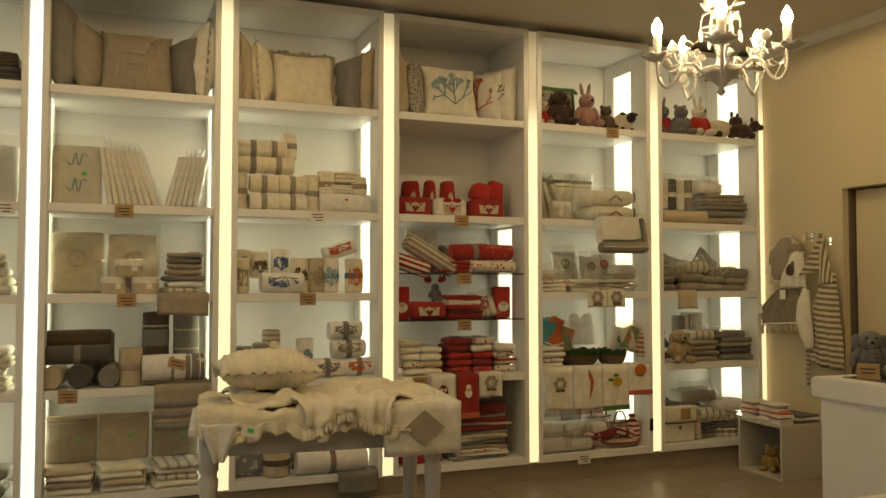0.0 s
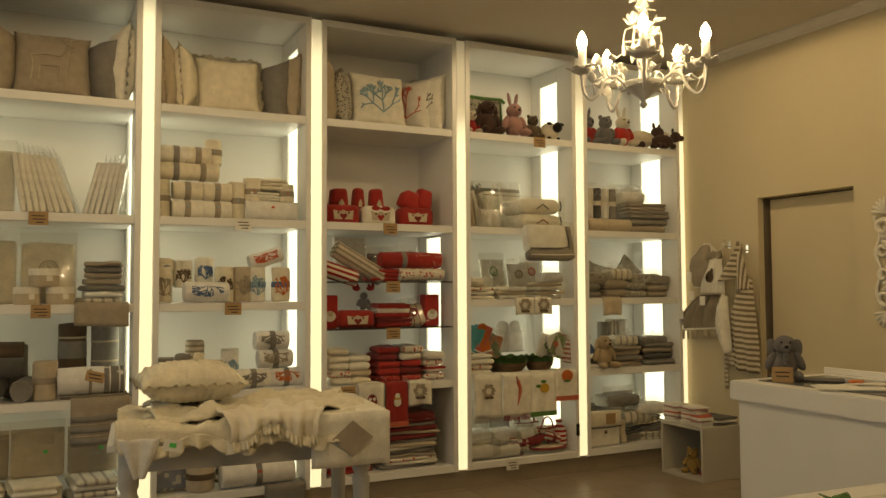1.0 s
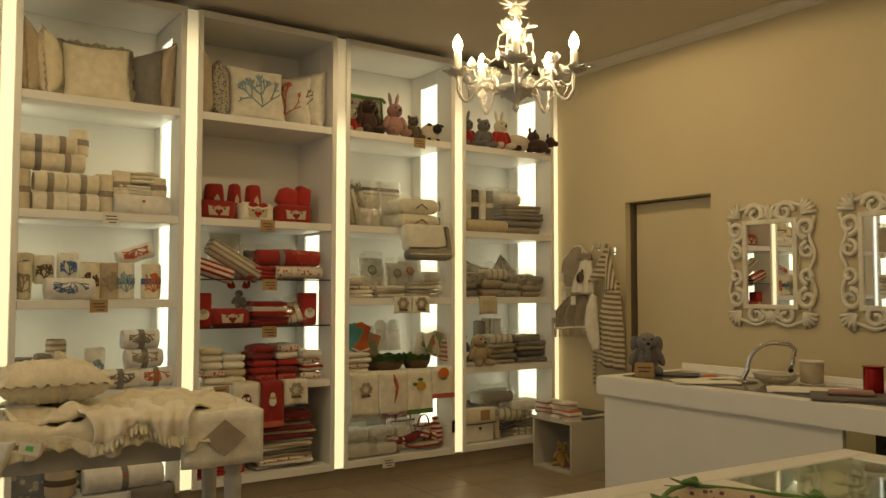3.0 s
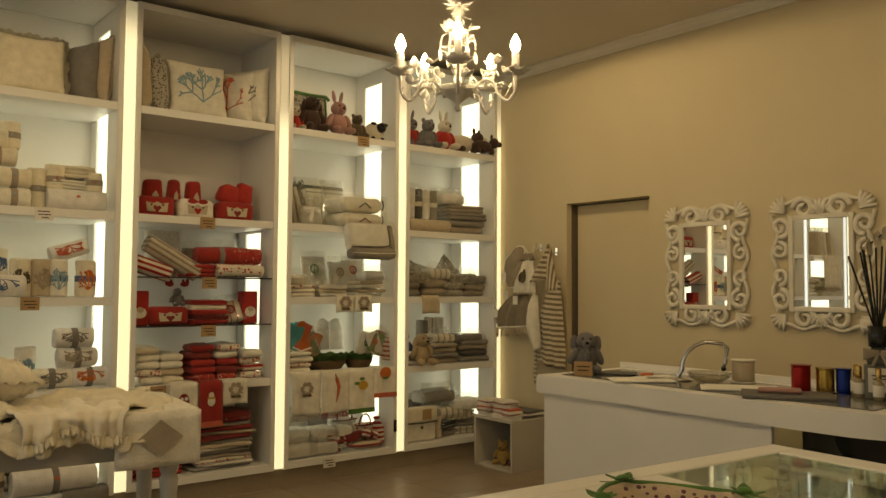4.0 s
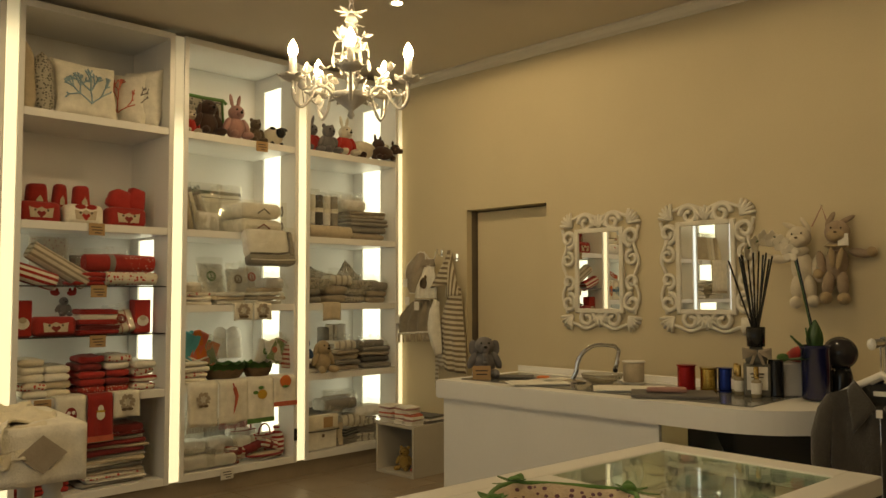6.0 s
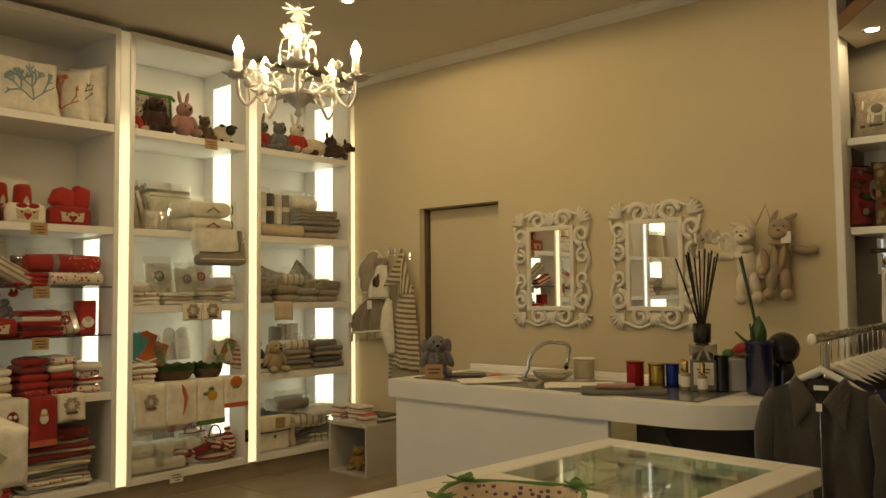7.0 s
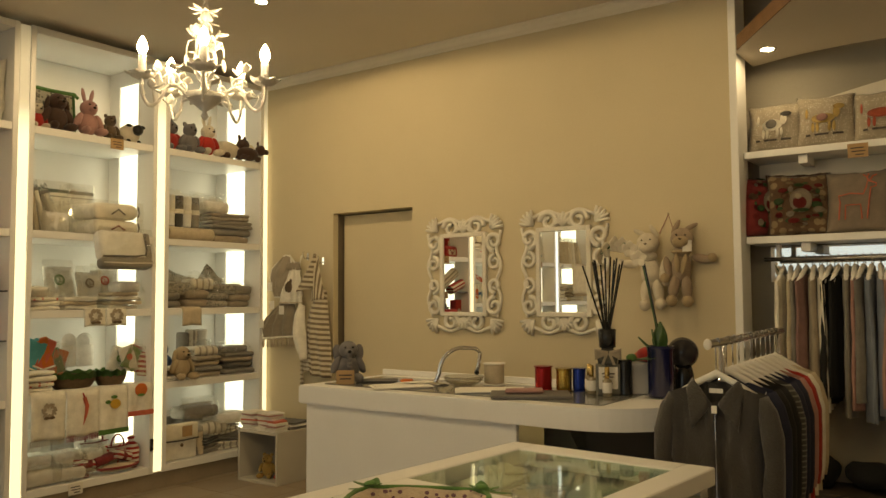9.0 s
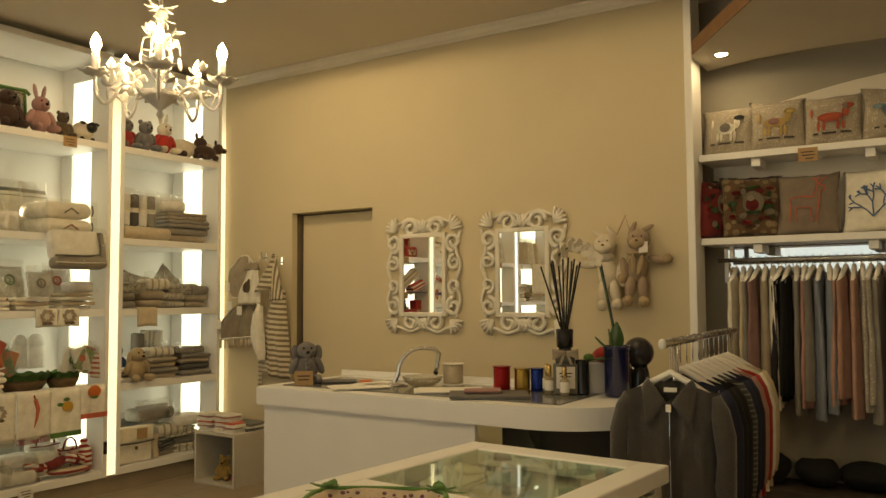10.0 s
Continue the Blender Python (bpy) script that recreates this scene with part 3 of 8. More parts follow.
def draped(w, over, drop, material, m, label, motif=None, fringe=None, name="hanging_towel", border=None, group="towels hung over the shelf edges", seed=0, woven=()):
    """A cloth lying on a shelf and hanging over its front edge (at the origin)."""
    t = thing(name, label, "towel", group=group)

    def f(u, v):
        s_ = v * (over + drop)
        x = (u - 0.5) * w
        if s_ < over:
            return Vector((x, (over - s_), 0.004))
        q = s_ - over
        return Vector((x * (1 + 0.04 * q), -0.010 - 0.008 * math.sin(u * 9 + seed) * min(1, q * 6), 0.004 - q + 0.006 * math.sin(u * 3 + seed)))
    part("cloth", grid_sheet(10, 14, f, 0.006), material, t, smooth=True)
    if border:
        part("border", boxes((-w / 2 * 1.03, w / 2 * 1.03, -0.026, -0.020, -drop + 0.006, -drop + 0.04)), border, t, "coloured woven border")
    for z0, z1, mt in woven:
        part("woven_stripe", grid_sheet(12, 1, lambda u, v: f(u, (over + z0 + (z1 - z0) * v) / (over + drop)) + Vector((0, -0.0075, 0)), 0.002), mt, t, "woven stripe", smooth=True)
    if fringe:
        bm = bmesh.new()
        for k in range(int(w / 0.012)):
            x = -w / 2 + 0.012 * k + 0.004
            tube([(x, -0.012, -drop + 0.01), (x + 0.002 * math.sin(k), -0.013, -drop - 0.03)], 0.0035, 4, bm)
        part("fringe", bm, fringe, t, "knotted fringe")
    if motif:
        for nm, bm, mt in motif(w, drop):
            part(nm, bm, mt, t)
    t.matrix_world = m
    return t


def flat_blob(pts, y=-0.024, thick=0.003):
    bm = bmesh.new()
    a = [bm.verts.new((x, y, z)) for x, z in pts]
    b = [bm.verts.new((x, y + thick, z)) for x, z in pts]
    bm.faces.new(a), bm.faces.new(b[::-1])
    for k in range(len(pts)):
        bm.faces.new((a[k], a[(k + 1) % len(pts)], b[(k + 1) % len(pts)], b[k]))
    return bm


def oval(cx, cz, rx, rz, n=14):
    return [(cx + rx * math.cos(2 * math.pi * k / n), cz + rz * math.sin(2 * math.pi * k / n)) for k in range(n)]


def m_pepper(w, d):
    return [("printed_pepper", tube([(0.0, -0.024, -d * 0.15), (0.02, -0.024, -d * 0.35), (0.012, -0.024, -d * 0.55), (-0.005, -0.024, -d * 0.75)], 0.014, 6, taper=[1, 1, 0.7, 0.15]), CORAL),
            ("printed_stalk", tube([(0.0, -0.024, -d * 0.15), (-0.012, -0.024, -d * 0.05)], 0.005, 5), RED)]


def m_lemon(w, d):
    bm = flat_blob(oval(0.01, -d * 0.35, 0.04, 0.034))
    return [("printed_fruit", bm, YELLOW), ("printed_leaf", join(flat_blob(oval(-0.045, -d * 0.30, 0.022, 0.013), -0.0245), flat_blob(oval(0.0, -d * 0.2, 0.024, 0.012), -0.0245)), GREEN)]


def m_orange(w, d):
    return [("printed_fruit", flat_blob(oval(0, -d * 0.15, 0.05, 0.045)), ORANGE), ("printed_leaf", flat_blob(oval(0.0, -d * 0.32, 0.03, 0.01), -0.0245), GREEN)]


def m_olive(w, d):
    """A wreath of small leaves with a darker bow below."""
    bm = bmesh.new()
    for k in range(13):
        a = k * 0.483
        q = flat_blob(oval(0, 0, 0.019, 0.009, 8), -0.024 - 0.0004 * (k % 3), 0.003)
        join(bm, q, Matrix.Translation((0.036 * math.cos(a), 0, -d * 0.36 + 0.036 * math.sin(a))) @ pose(0, 0, 0, 0, -math.degrees(a) + 50 * (k % 2), 0))
    bow = join(flat_blob(oval(-0.018, -d * 0.36 - 0.045, 0.020, 0.010, 10), -0.0262, 0.003), flat_blob(oval(0.018, -d * 0.36 - 0.045, 0.020, 0.010, 10), -0.0266, 0.003))
    return [("printed_wreath", bm, TAUPE), ("printed_bow", bow, BROWN)]


def m_owl(w, d):
    bm = flat_blob(oval(0, -d * 0.45, 0.035, 0.05))
    eyes = join(flat_blob(oval(-0.014, -d * 0.38, 0.011, 0.011), -0.0255), flat_blob(oval(0.014, -d * 0.38, 0.011, 0.011), -0.0255))
    return [("printed_owl", bm, WINE), ("printed_eyes", eyes, WHITEC)]


def m_snow(w, d):
    bm = join(flat_blob(oval(0, -d * 0.42, 0.026, 0.03)), flat_blob(oval(0, -d * 0.28, 0.018, 0.02)))
    return [("printed_snowman", bm, IVORY), ("printed_scarf", flat_blob(oval(0, -d * 0.34, 0.028, 0.007), -0.0255), YELLOW)]


def plush(blobs, materials, m, label, name="plush_toy"):
    """A soft toy as one mesh: blobs are (material index, at, radius, stretch, turn)."""
    bm = bmesh.new()
    for idx, at, r, stretch, turn in blobs:
        b2 = ball(bmesh.new(), at, r, stretch, turn, 12, 8)
        for f in b2.faces:
            f.material_index = idx
        join(bm, b2)
    rough_up(bm, 0.002, 40)
    return item(name, bm, materials, label, "soft toy", m @ Matrix.Scale(1.2 if m.translation.z > 2.45 else 1.0, 4), "soft toys")


def sitting_toy(ear="round", s=1.0, snout=0.4, shirt=False):
    """A sitting toy, about 0.22 m high at s = 1, facing -y; index 0 fur, 1 body, 2 dark."""
    o = (0, 0, 0)
    b = [(1 if shirt else 0, (0, 0, 0.065), 0.055, (1, 0.9, 1.15), o), (0, (0, -0.01, 0.15), 0.045, (1, 1, 0.95), o), (0, (0, -0.045, 0.14), 0.022, (1, 1, 0.8), o), (2, (0, -0.068, 0.145), 0.007, (1.3, 1, 1), o),
         (2, (-0.018, -0.048, 0.163), 0.005, (1, 1, 1), o), (2, (0.018, -0.048, 0.163), 0.005, (1, 1, 1), o)]
    for sx in (-1, 1):
        b += [(1 if shirt else 0, (sx * 0.058, -0.012, 0.08), 0.022, (0.9, 0.9, 2.0), (0, sx * -25, 0)), (0, (sx * 0.042, -0.06, 0.022), 0.022, (1, 2.0, 1), (0, 0, sx * 15))]
        if ear == "round":
            b.append((0, (sx * 0.034, 0, 0.188), 0.016, (1, 0.6, 1), o))
        elif ear == "long":
            b.append((0, (sx * 0.022, 0.005, 0.215), 0.016, (0.7, 0.5, 2.6), (0, sx * 12, 0)))
        elif ear == "flop":
            b.append((0, (sx * 0.05, -0.005, 0.135), 0.02, (0.5, 0.9, 2.0), (0, sx * -12, 0)))
    return [(i, tuple(c * s for c in at), r * s, st, tn) for i, at, r, st, tn in b]


def lying_toy(s=1.0):
    o = (0, 0, 0)
    b = [(0, (0, 0, 0.05), 0.05, (1.7, 0.9, 0.9), o), (2, (0.10, -0.01, 0.085), 0.035, (1, 1, 1), o), (0, (0.13, -0.03, 0.075), 0.02, (1, 1, 0.9), o), (2, (0.085, 0.0, 0.125), 0.013, (0.7, 0.6, 1.4), o), (2, (0.12, 0.0, 0.12), 0.013, (0.7, 0.6, 1.4), o)]
    b += [(2, (x, -0.03, 0.018), 0.018, (1, 1.3, 1), o) for x in (-0.06, -0.02, 0.06)]
    return [(i, tuple(c * s for c in at), r * s, st, tn) for i, at, r, st, tn in b]


# ---- unit by unit ----
rnd = random.Random(7)
Z0, Z1, Z2, Z3, Z4 = BASE, 0.77, 1.31, 1.83, 2.51

# unit to the far left: only its right part comes into view
folded(0.30, 0.3, 0.09, DARK, at_unit(0, 0.78, Z4, 0.06), "folded dark grey wool blanket on a shelf", "folded_blanket", category="blanket")
folded(0.26, 0.3, 0.08, BROWN, at_unit(0, 0.78, Z4 + 0.092, 0.06), "folded brown wool blanket on a blanket pile", "folded_blanket", category="blanket")
packet(0.34, 0.38, 0.06, WHITEC, at_unit(0, 0.74, Z3, 0.2, -12), "white linen set in clear bag leaning on a shelf", seed=1)
stack(0, 0.74, Z2, 0.3, 0.3, [(IVORY, 0.05), (CREAM, 0.05), (IVORY, 0.05), (SAND, 0.04), (IVORY, 0.05)], "cream folded towel in a tall pile")
stack(0, 0.72, Z1, 0.34, 0.3, [(CREAM, 0.06), (IVORY, 0.06), (CREAM, 0.06), (IVORY, 0.05)], "cream folded towel with a small heart in a pile")
stack(0, 0.72, Z0, 0.34, 0.3, [(GREY, 0.05), (IVORY, 0.05), (GREY, 0.05)], "grey and ivory folded linen in a pile")

for k in range(5):
    packet(0.26, 0.36, 0.05, (CREAM, SAND, IVORY, CREAM, SAND)[k], at_unit(0, 0.12 + 0.10 * k, Z3, 0.2, -10, 0, 40), "cream bed linen pack leaning in a row", seed=330 + k)
stack(0, 0.28, Z2, 0.40, 0.32, [(CREAM, 0.06), (SAND, 0.06), (CREAM, 0.06), (IVORY, 0.06)], "cream folded blanket in a pile", name="folded_blanket", category="blanket", seed=331)
stack(0, 0.28, Z1, 0.40, 0.32, [(SAND, 0.07), (CREAM, 0.07), (SAND, 0.07)], "sand coloured folded blanket in a pile", name="folded_blanket", category="blanket", seed=332)
stack(0, 0.28, Z0, 0.40, 0.32, [(IVORY, 0.07), (CREAM, 0.07), (IVORY, 0.07)], "ivory folded blanket in a pile", name="folded_blanket", category="blanket", seed=333)
for k, x in enumerate((0.16, 0.40)):
    cushion(0.40, 0.38, 0.14, (CREAM, SAND)[k], at_unit(0, x, Z4, 0.22, -8), "cream cushion standing on the top shelf", seed=334 + k)
draped(0.46, 0.3, 0.42, CREAM, at_unit(0, 0.36, Z3, -0.002), "cream throw hung over the shelf edge", fringe=SAND, seed=6)

# unit 1
cushion(0.44, 0.47, 0.15, GREY, at_unit(1, 0.12, Z4, 0.24, -4, 0, 80), "dark grey linen cushion turned sideways on the top shelf", seed=1)
cushion(0.38, 0.36, 0.13, TAUPE, at_unit(1, 0.255, Z4, 0.22, -5, 0, 70), "plain taupe linen cushion turned sideways on the top shelf", seed=2)
cushion(0.42, 0.34, 0.13, TAUPE, at_unit(1, 0.50, Z4, 0.22, -14), "taupe linen cushion with an embroidered pale deer", motif=DEER, motif_mat=SAND, motif_label="pale embroidered deer outline", seed=3)
cushion(0.36, 0.34, 0.13, GREY, at_unit(1, 0.755, Z4, 0.22, -5, 0, -66), "grey linen cushion turned sideways on the top shelf", seed=4)
cushion(0.40, 0.42, 0.13, IVORY, at_unit(1, 0.855, Z4, 0.23, -4, 0, -80), "ivory cushion with scalloped edge turned sideways", ruffle=0.03, seed=5)
packet(0.27, 0.39, 0.05, IVORY, at_unit(1, 0.18, Z3, 0.16, -8), "ivory sheet set with blue monogram in clear bag", monogram=SKY, sticker=True, seed=2)
for k in range(8):
    packet(0.26, 0.37, 0.030, IVORY, at_unit(1, 0.385 + 0.036 * k, Z3 + 0.004, 0.22, -9 - 1.6 * k, 0, 80), "slim ivory linen pack leaning in a row", seed=k)
for k in range(6):
    packet(0.26, 0.34, 0.028, WHITEC, at_unit(1, 0.69 + 0.033 * k, Z3 + 0.004, 0.22, 15 - 1.2 * k, 0, 84), "slim white linen pack leaning in a row", seed=20 + k)
packet(0.29, 0.40, 0.07, CREAM, at_unit(1, 0.185, Z2, 0.24, -8), "beige linen set with a round embroidered emblem in clear bag", emblem=SAND, seed=31)
packet(0.29, 0.39, 0.07, CREAM, at_unit(1, 0.50, Z2, 0.27, -8), "beige linen set with a round embroidered emblem in clear bag", emblem=SAND, seed=32)


def round_box(r, h, m, label, material=None):
    t = thing("round_box", label, "box", group="round boxes")
    part("body", lathe([(r * 0.97, 0), (r, 0.004), (r, h * 0.7), (r * 0.97, h * 0.7 + 0.001)], 24), material or SAND, t, smooth=False)
    part("lid", lathe([(r * 1.03, h * 0.62), (r * 1.04, h * 0.64), (r * 1.04, h - 0.004), (r * 1.0, h), (0.01, h + 0.001)], 24), material or IVORY, t, "pale fabric lid")
    part("label", boxes((r * 0.15, r * 0.55, -r * 1.06 - 0.002, -r * 1.06, h * 0.30, h * 0.60)), IVORY, t, "white paper label")
    t.matrix_world = m


round_box(0.07, 0.10, at_unit(1, 0.39, Z2, 0.10), "round fabric-covered gift box, beige")
round_box(0.075, 0.10, at_unit(1, 0.56, Z2, 0.10), "round fabric-covered gift box, beige")
round_box(0.078, 0.10, at_unit(1, 0.475, Z2 + 0.103, 0.10), "round fabric-covered gift box on top of two others")
stack(1, 0.79, Z2, 0.23, 0.3, [(STRIPE_X, 0.035), (WHITEC, 0.035), (GREY, 0.035), (TAUPE, 0.035), (TAUPE, 0.03), (GREY, 0.035), (TAUPE, 0.03)], "folded grey and white towel in a pile")
draped(0.29, 0.2, 0.13, TAUPE, at_unit(1, 0.775, Z2, 0.0), "plain taupe towel hung over the shelf edge", seed=2)
for x, r, mt in ((0.08, 0.062, SAND), (0.225, 0.068, DARK), (0.385, 0.06, GREY)):
    rolled(0.30, r, mt, at_unit(1, x, Z1, 0.18, 0, 0, 84), "rolled blanket with its end facing out", name="rolled_blanket", category="blanket", seed=x * 9)
rolled(0.36, 0.055, DARK, at_unit(1, 0.20, Z1 + 0.132, 0.12), "dark grey wool blanket roll with a ribbon", band=GREY, name="rolled_blanket", category="blanket", seed=2)
rolled(0.36, 0.05, BROWN, at_unit(1, 0.20, Z1 + 0.225, 0.2), "brown wool blanket roll behind others", name="rolled_blanket", category="blanket", seed=3)
rolled(0.22, 0.065, SAND, at_unit(1, 0.49, Z1, 0.10), "sand coloured towel roll standing upright", upright=True, band=TAUPE, seed=4)
rolled(0.30, 0.07, GREY, at_unit(1, 0.33, Z1, 0.34), "grey towel roll standing at the back", upright=True, seed=4)
rolled(0.40, 0.078, BROWN, at_unit(1, 0.635, Z1 + 0.02, 0.30), "dark brown blanket roll standing upright", upright=True, woven=((0.25, 0.006, SAND), (0.62, 0.05, GREY), (0.80, 0.006, SAND)), name="rolled_blanket", category="blanket", seed=5)
rolled(0.39, 0.078, GREY, at_unit(1, 0.815, Z1 + 0.02, 0.30), "grey blanket roll standing upright", upright=True, woven=((0.25, 0.04, TAUPE), (0.45, 0.006, SAND), (0.75, 0.006, SAND)), name="rolled_blanket", category="blanket", seed=6)
rolled(0.36, 0.078, WHITEC, at_unit(1, 0.73, Z1 + 0.02, 0.09), "white towel roll with woven grey stripes", woven=((0.72, 0.014, GREY), (0.84, 0.022, GREY), (0.95, 0.010, GREY), (0.48, 0.008, TAUPE)), seed=7)
t = thing("price_card", "kraft price card lying aslant on a white towel roll", "price tag")
part("card", boxes((-0.05, 0.05, -0.003, 0, -0.03, 0.03)), KRAFT, t)
part("writing", boxes((-0.036, 0.03, -0.0042, -0.0032, 0.006, 0.013), (-0.03, 0.036, -0.0042, -0.0032, -0.014, -0.007)), INK, t)
t.matrix_world = at_unit(1, 0.745, Z1 + 0.125, 0.016, -22, 14, 0)
folded(0.36, 0.28, 0.02, TAUPE, at_unit(1, 0.75, Z1, 0.03), "taupe throw lying under rolled towels", seed=9)
draped(0.31, 0.03, 0.26, TAUPE, at_unit(1, 0.775, Z1, 0.0), "taupe throw with darker and pale stripes over the shelf edge", seed=4, woven=((0.09, 0.125, GREY), (0.135, 0.140, SAND), (0.155, 0.185, GREY), (0.20, 0.206, SAND), (0.215, 0.25, GREY)))
for k, x in enumerate((0.17, 0.46, 0.76)):
    packet(0.28, 0.30, 0.06, (TAUPE, SAND, TAUPE)[k], at_unit(1, x, Z0 + 0.13, 0.30, -6), "grey towel set in clear bag standing on the lowest shelf", sticker=True, seed=40 + k, trim=SAND)
    stack(1, x, Z0, 0.27, 0.36, [(IVORY, 0.035), ((TAUPE, SAND, STRIPE_X)[k], 0.035), (IVORY, 0.03), ((SAND, CREAM, STRIPE_X)[k], 0.03)], "folded striped linen in a low pile", y=0.02)

# unit 2
cushion(0.36, 0.38, 0.12, SAND, at_unit(2, 0.115, Z4, 0.23, -4, 0, 78), "beige silk cushion turned sideways", ruffle=0.015, seed=6)
cushion(0.36, 0.35, 0.12, CREAM, at_unit(2, 0.235, Z4, 0.22, -5, 0, 70), "cream cushion with ruffles turned sideways", ruffle=0.02, seed=7)
cushion(0.40, 0.31, 0.12, CREAM, at_unit(2, 0.47, Z4, 0.22, -12), "cream cushion with a wide ruffled border", ruffle=0.035, seed=8)
cushion(0.34, 0.33, 0.12, GREY, at_unit(2, 0.755, Z4, 0.22, -5, 0, -66), "pale grey cushion turned sideways", seed=9)
cushion(0.36, 0.37, 0.12, SAND, at_unit(2, 0.86, Z4, 0.23, -4, 0, -78), "sand cushion with bow ties turned sideways", ruffle=0.018, seed=10)
bands = (TAUPE, GREY, TAUPE)
for x, z, w in ((0.21, 0, 0.19), (0.39, 0, 0.18), (0.21, 0.115, 0.18), (0.39, 0.115, 0.18), (0.14, 0.235, 0.2), (0.30, 0.235, 0.2), (0.14, 0.335, 0.2), (0.27, 0.335, 0.16)):
    rolled(w, 0.056, CREAM if (x * 100 + z * 10) % 2 < 1 else IVORY, at_unit(2, x, Z3 + z, 0.13), "cream bath towel roll tied with a taupe ribbon", band=bands[int(x * 10) % 3], print_mat=SKY if z < 0.2 else None, small=True, seed=x + z)
for x, z, h in ((0.06, 0, 0.24), (0.37, 0.34, 0.16), (0.52, 0, 0.24), (0.62, 0.10, 0.17), (0.84, 0.12, 0.12)):
    rolled(h, 0.055, CREAM, at_unit(2, x, Z3 + z, 0.16), "cream guest towel roll standing upright", upright=True, band=TAUPE, print_mat=(CORAL if x > 0.55 else SKY) if x > 0.3 else None, small=True, seed=x)
rolled(0.34, 0.062, WHITEC, at_unit(2, 0.73, Z3, 0.11), "white towel roll with a red embroidered shell", print_mat=CORAL, small=True, seed=4)
folded(0.26, 0.22, 0.06, IVORY, at_unit(2, 0.72, Z3 + 0.128, 0.12, 0, 0, 8), "ivory towel loosely folded on a roll")
folded(0.24, 0.20, 0.08, CREAM, at_unit(2, 0.72, Z3 + 0.2, 0.14, 0, 0, -10), "cream towel loosely folded on a pile")
for k, (x, z, mt, pm) in enumerate(((0.07, 0.0, CREAM, TAUPE), (0.09, 0.10, CREAM, BLUE), (0.20, 0.09, IVORY, BROWN), (0.33, 0.11, IVORY, BLUE), (0.44, 0.0, CREAM, BROWN), (0.55, 0.0, SAND, TAUPE), (0.64, 0.0, IVORY, SKY), (0.80, 0.0, CREAM, ORANGE))):
    rolled(0.17 if z else 0.22, 0.058, mt, at_unit(2, x, Z2 + z, 0.2 if z else 0.12), "towel roll printed with coral branches", upright=True, print_mat=pm, band=(BLUE if k > 5 else None), seed=60 + k)
rolled(0.27, 0.062, WHITEC, at_unit(2, 0.32, Z2, 0.07), "white towel roll printed with blue corals", print_mat=BLUE, seed=70)
rolled(0.22, 0.05, WHITEC, at_unit(2, 0.72, Z2 + 0.23, 0.14, 0, -18, 0), "white towel roll printed with red corals", print_mat=CORAL, seed=71)
for k, (x, z, mt, pm) in enumerate(((0.62, 0, IVORY, GREY), (0.83, 0, WHITEC, ORANGE), (0.76, 0.118, WHITEC, TAUPE), (0.74, 0.236, WHITEC, GREY))):
    rolled(0.22, 0.058, mt, at_unit(2, x, Z1 + z, 0.12), "white towel roll printed with flowers and tied with ribbon", band=GREY, print_mat=pm, seed=80 + k)
for k, (x, h, mt) in enumerate(((0.10, 0.2, GREY), (0.22, 0.22, GREY), (0.28, 0.30, STRIPE_T), (0.40, 0.17, SAND), (0.50, 0.24, IVORY))):
    rolled(h, 0.058, mt, at_unit(2, x, Z1, 0.22), "small towel roll standing upright", upright=True, print_mat=SKY if k in (1, 4) else None, seed=85 + k)
for k, (x, z) in enumerate(((0.44, 0.145), (0.58, 0.15), (0.72, 0.148), (0.51, 0.26), (0.65, 0.265), (0.80, 0.255))):
    rolled(0.26, 0.064, IVORY if k % 2 else CREAM, at_unit(2, x, Z0 + z, 0.2, 0, 0, 80), "cream blanket roll with its end facing out", name="rolled_blanket", category="blanket", seed=90 + k)
rolled(0.46, 0.072, WHITEC, at_unit(2, 0.64, Z0 + 0.002, 0.06), "white towel roll with small red hearts", band=GREY, print_mat=CORAL, small=True, seed=95)
rolled(0.16, 0.085, SAND, at_unit(2, 0.32, Z0 + 0.185, 0.14), "beige towel roll standing upright", upright=True, band=TAUPE, seed=96)
rolled(0.18, 0.085, SAND, at_unit(2, 0.30, Z0, 0.10), "beige towel roll standing upright", upright=True, band=BROWN, seed=97)
folded(0.46, 0.2, 0.13, TAUPE, at_unit(2, 0.64, Z0, 0.24), "taupe folded blanket behind a roll on the lowest shelf", "folded_blanket", category="blanket", seed=99)
draped(0.26, 0.1, 0.13, GREY, at_unit(2, 0.80, Z0, 0.0), "grey cloth hung over the lowest shelf edge", seed=3)
packet(0.22, 0.36, 0.12, cloth("blue_and_white_bedding", (0.22, 0.27, 0.40), spots=(24, 0.4, (0.66, 0.64, 0.62))), at_unit(2, 0.13, Z0, 0.16, -5), "blue and white bedding in a clear bag", seed=98)

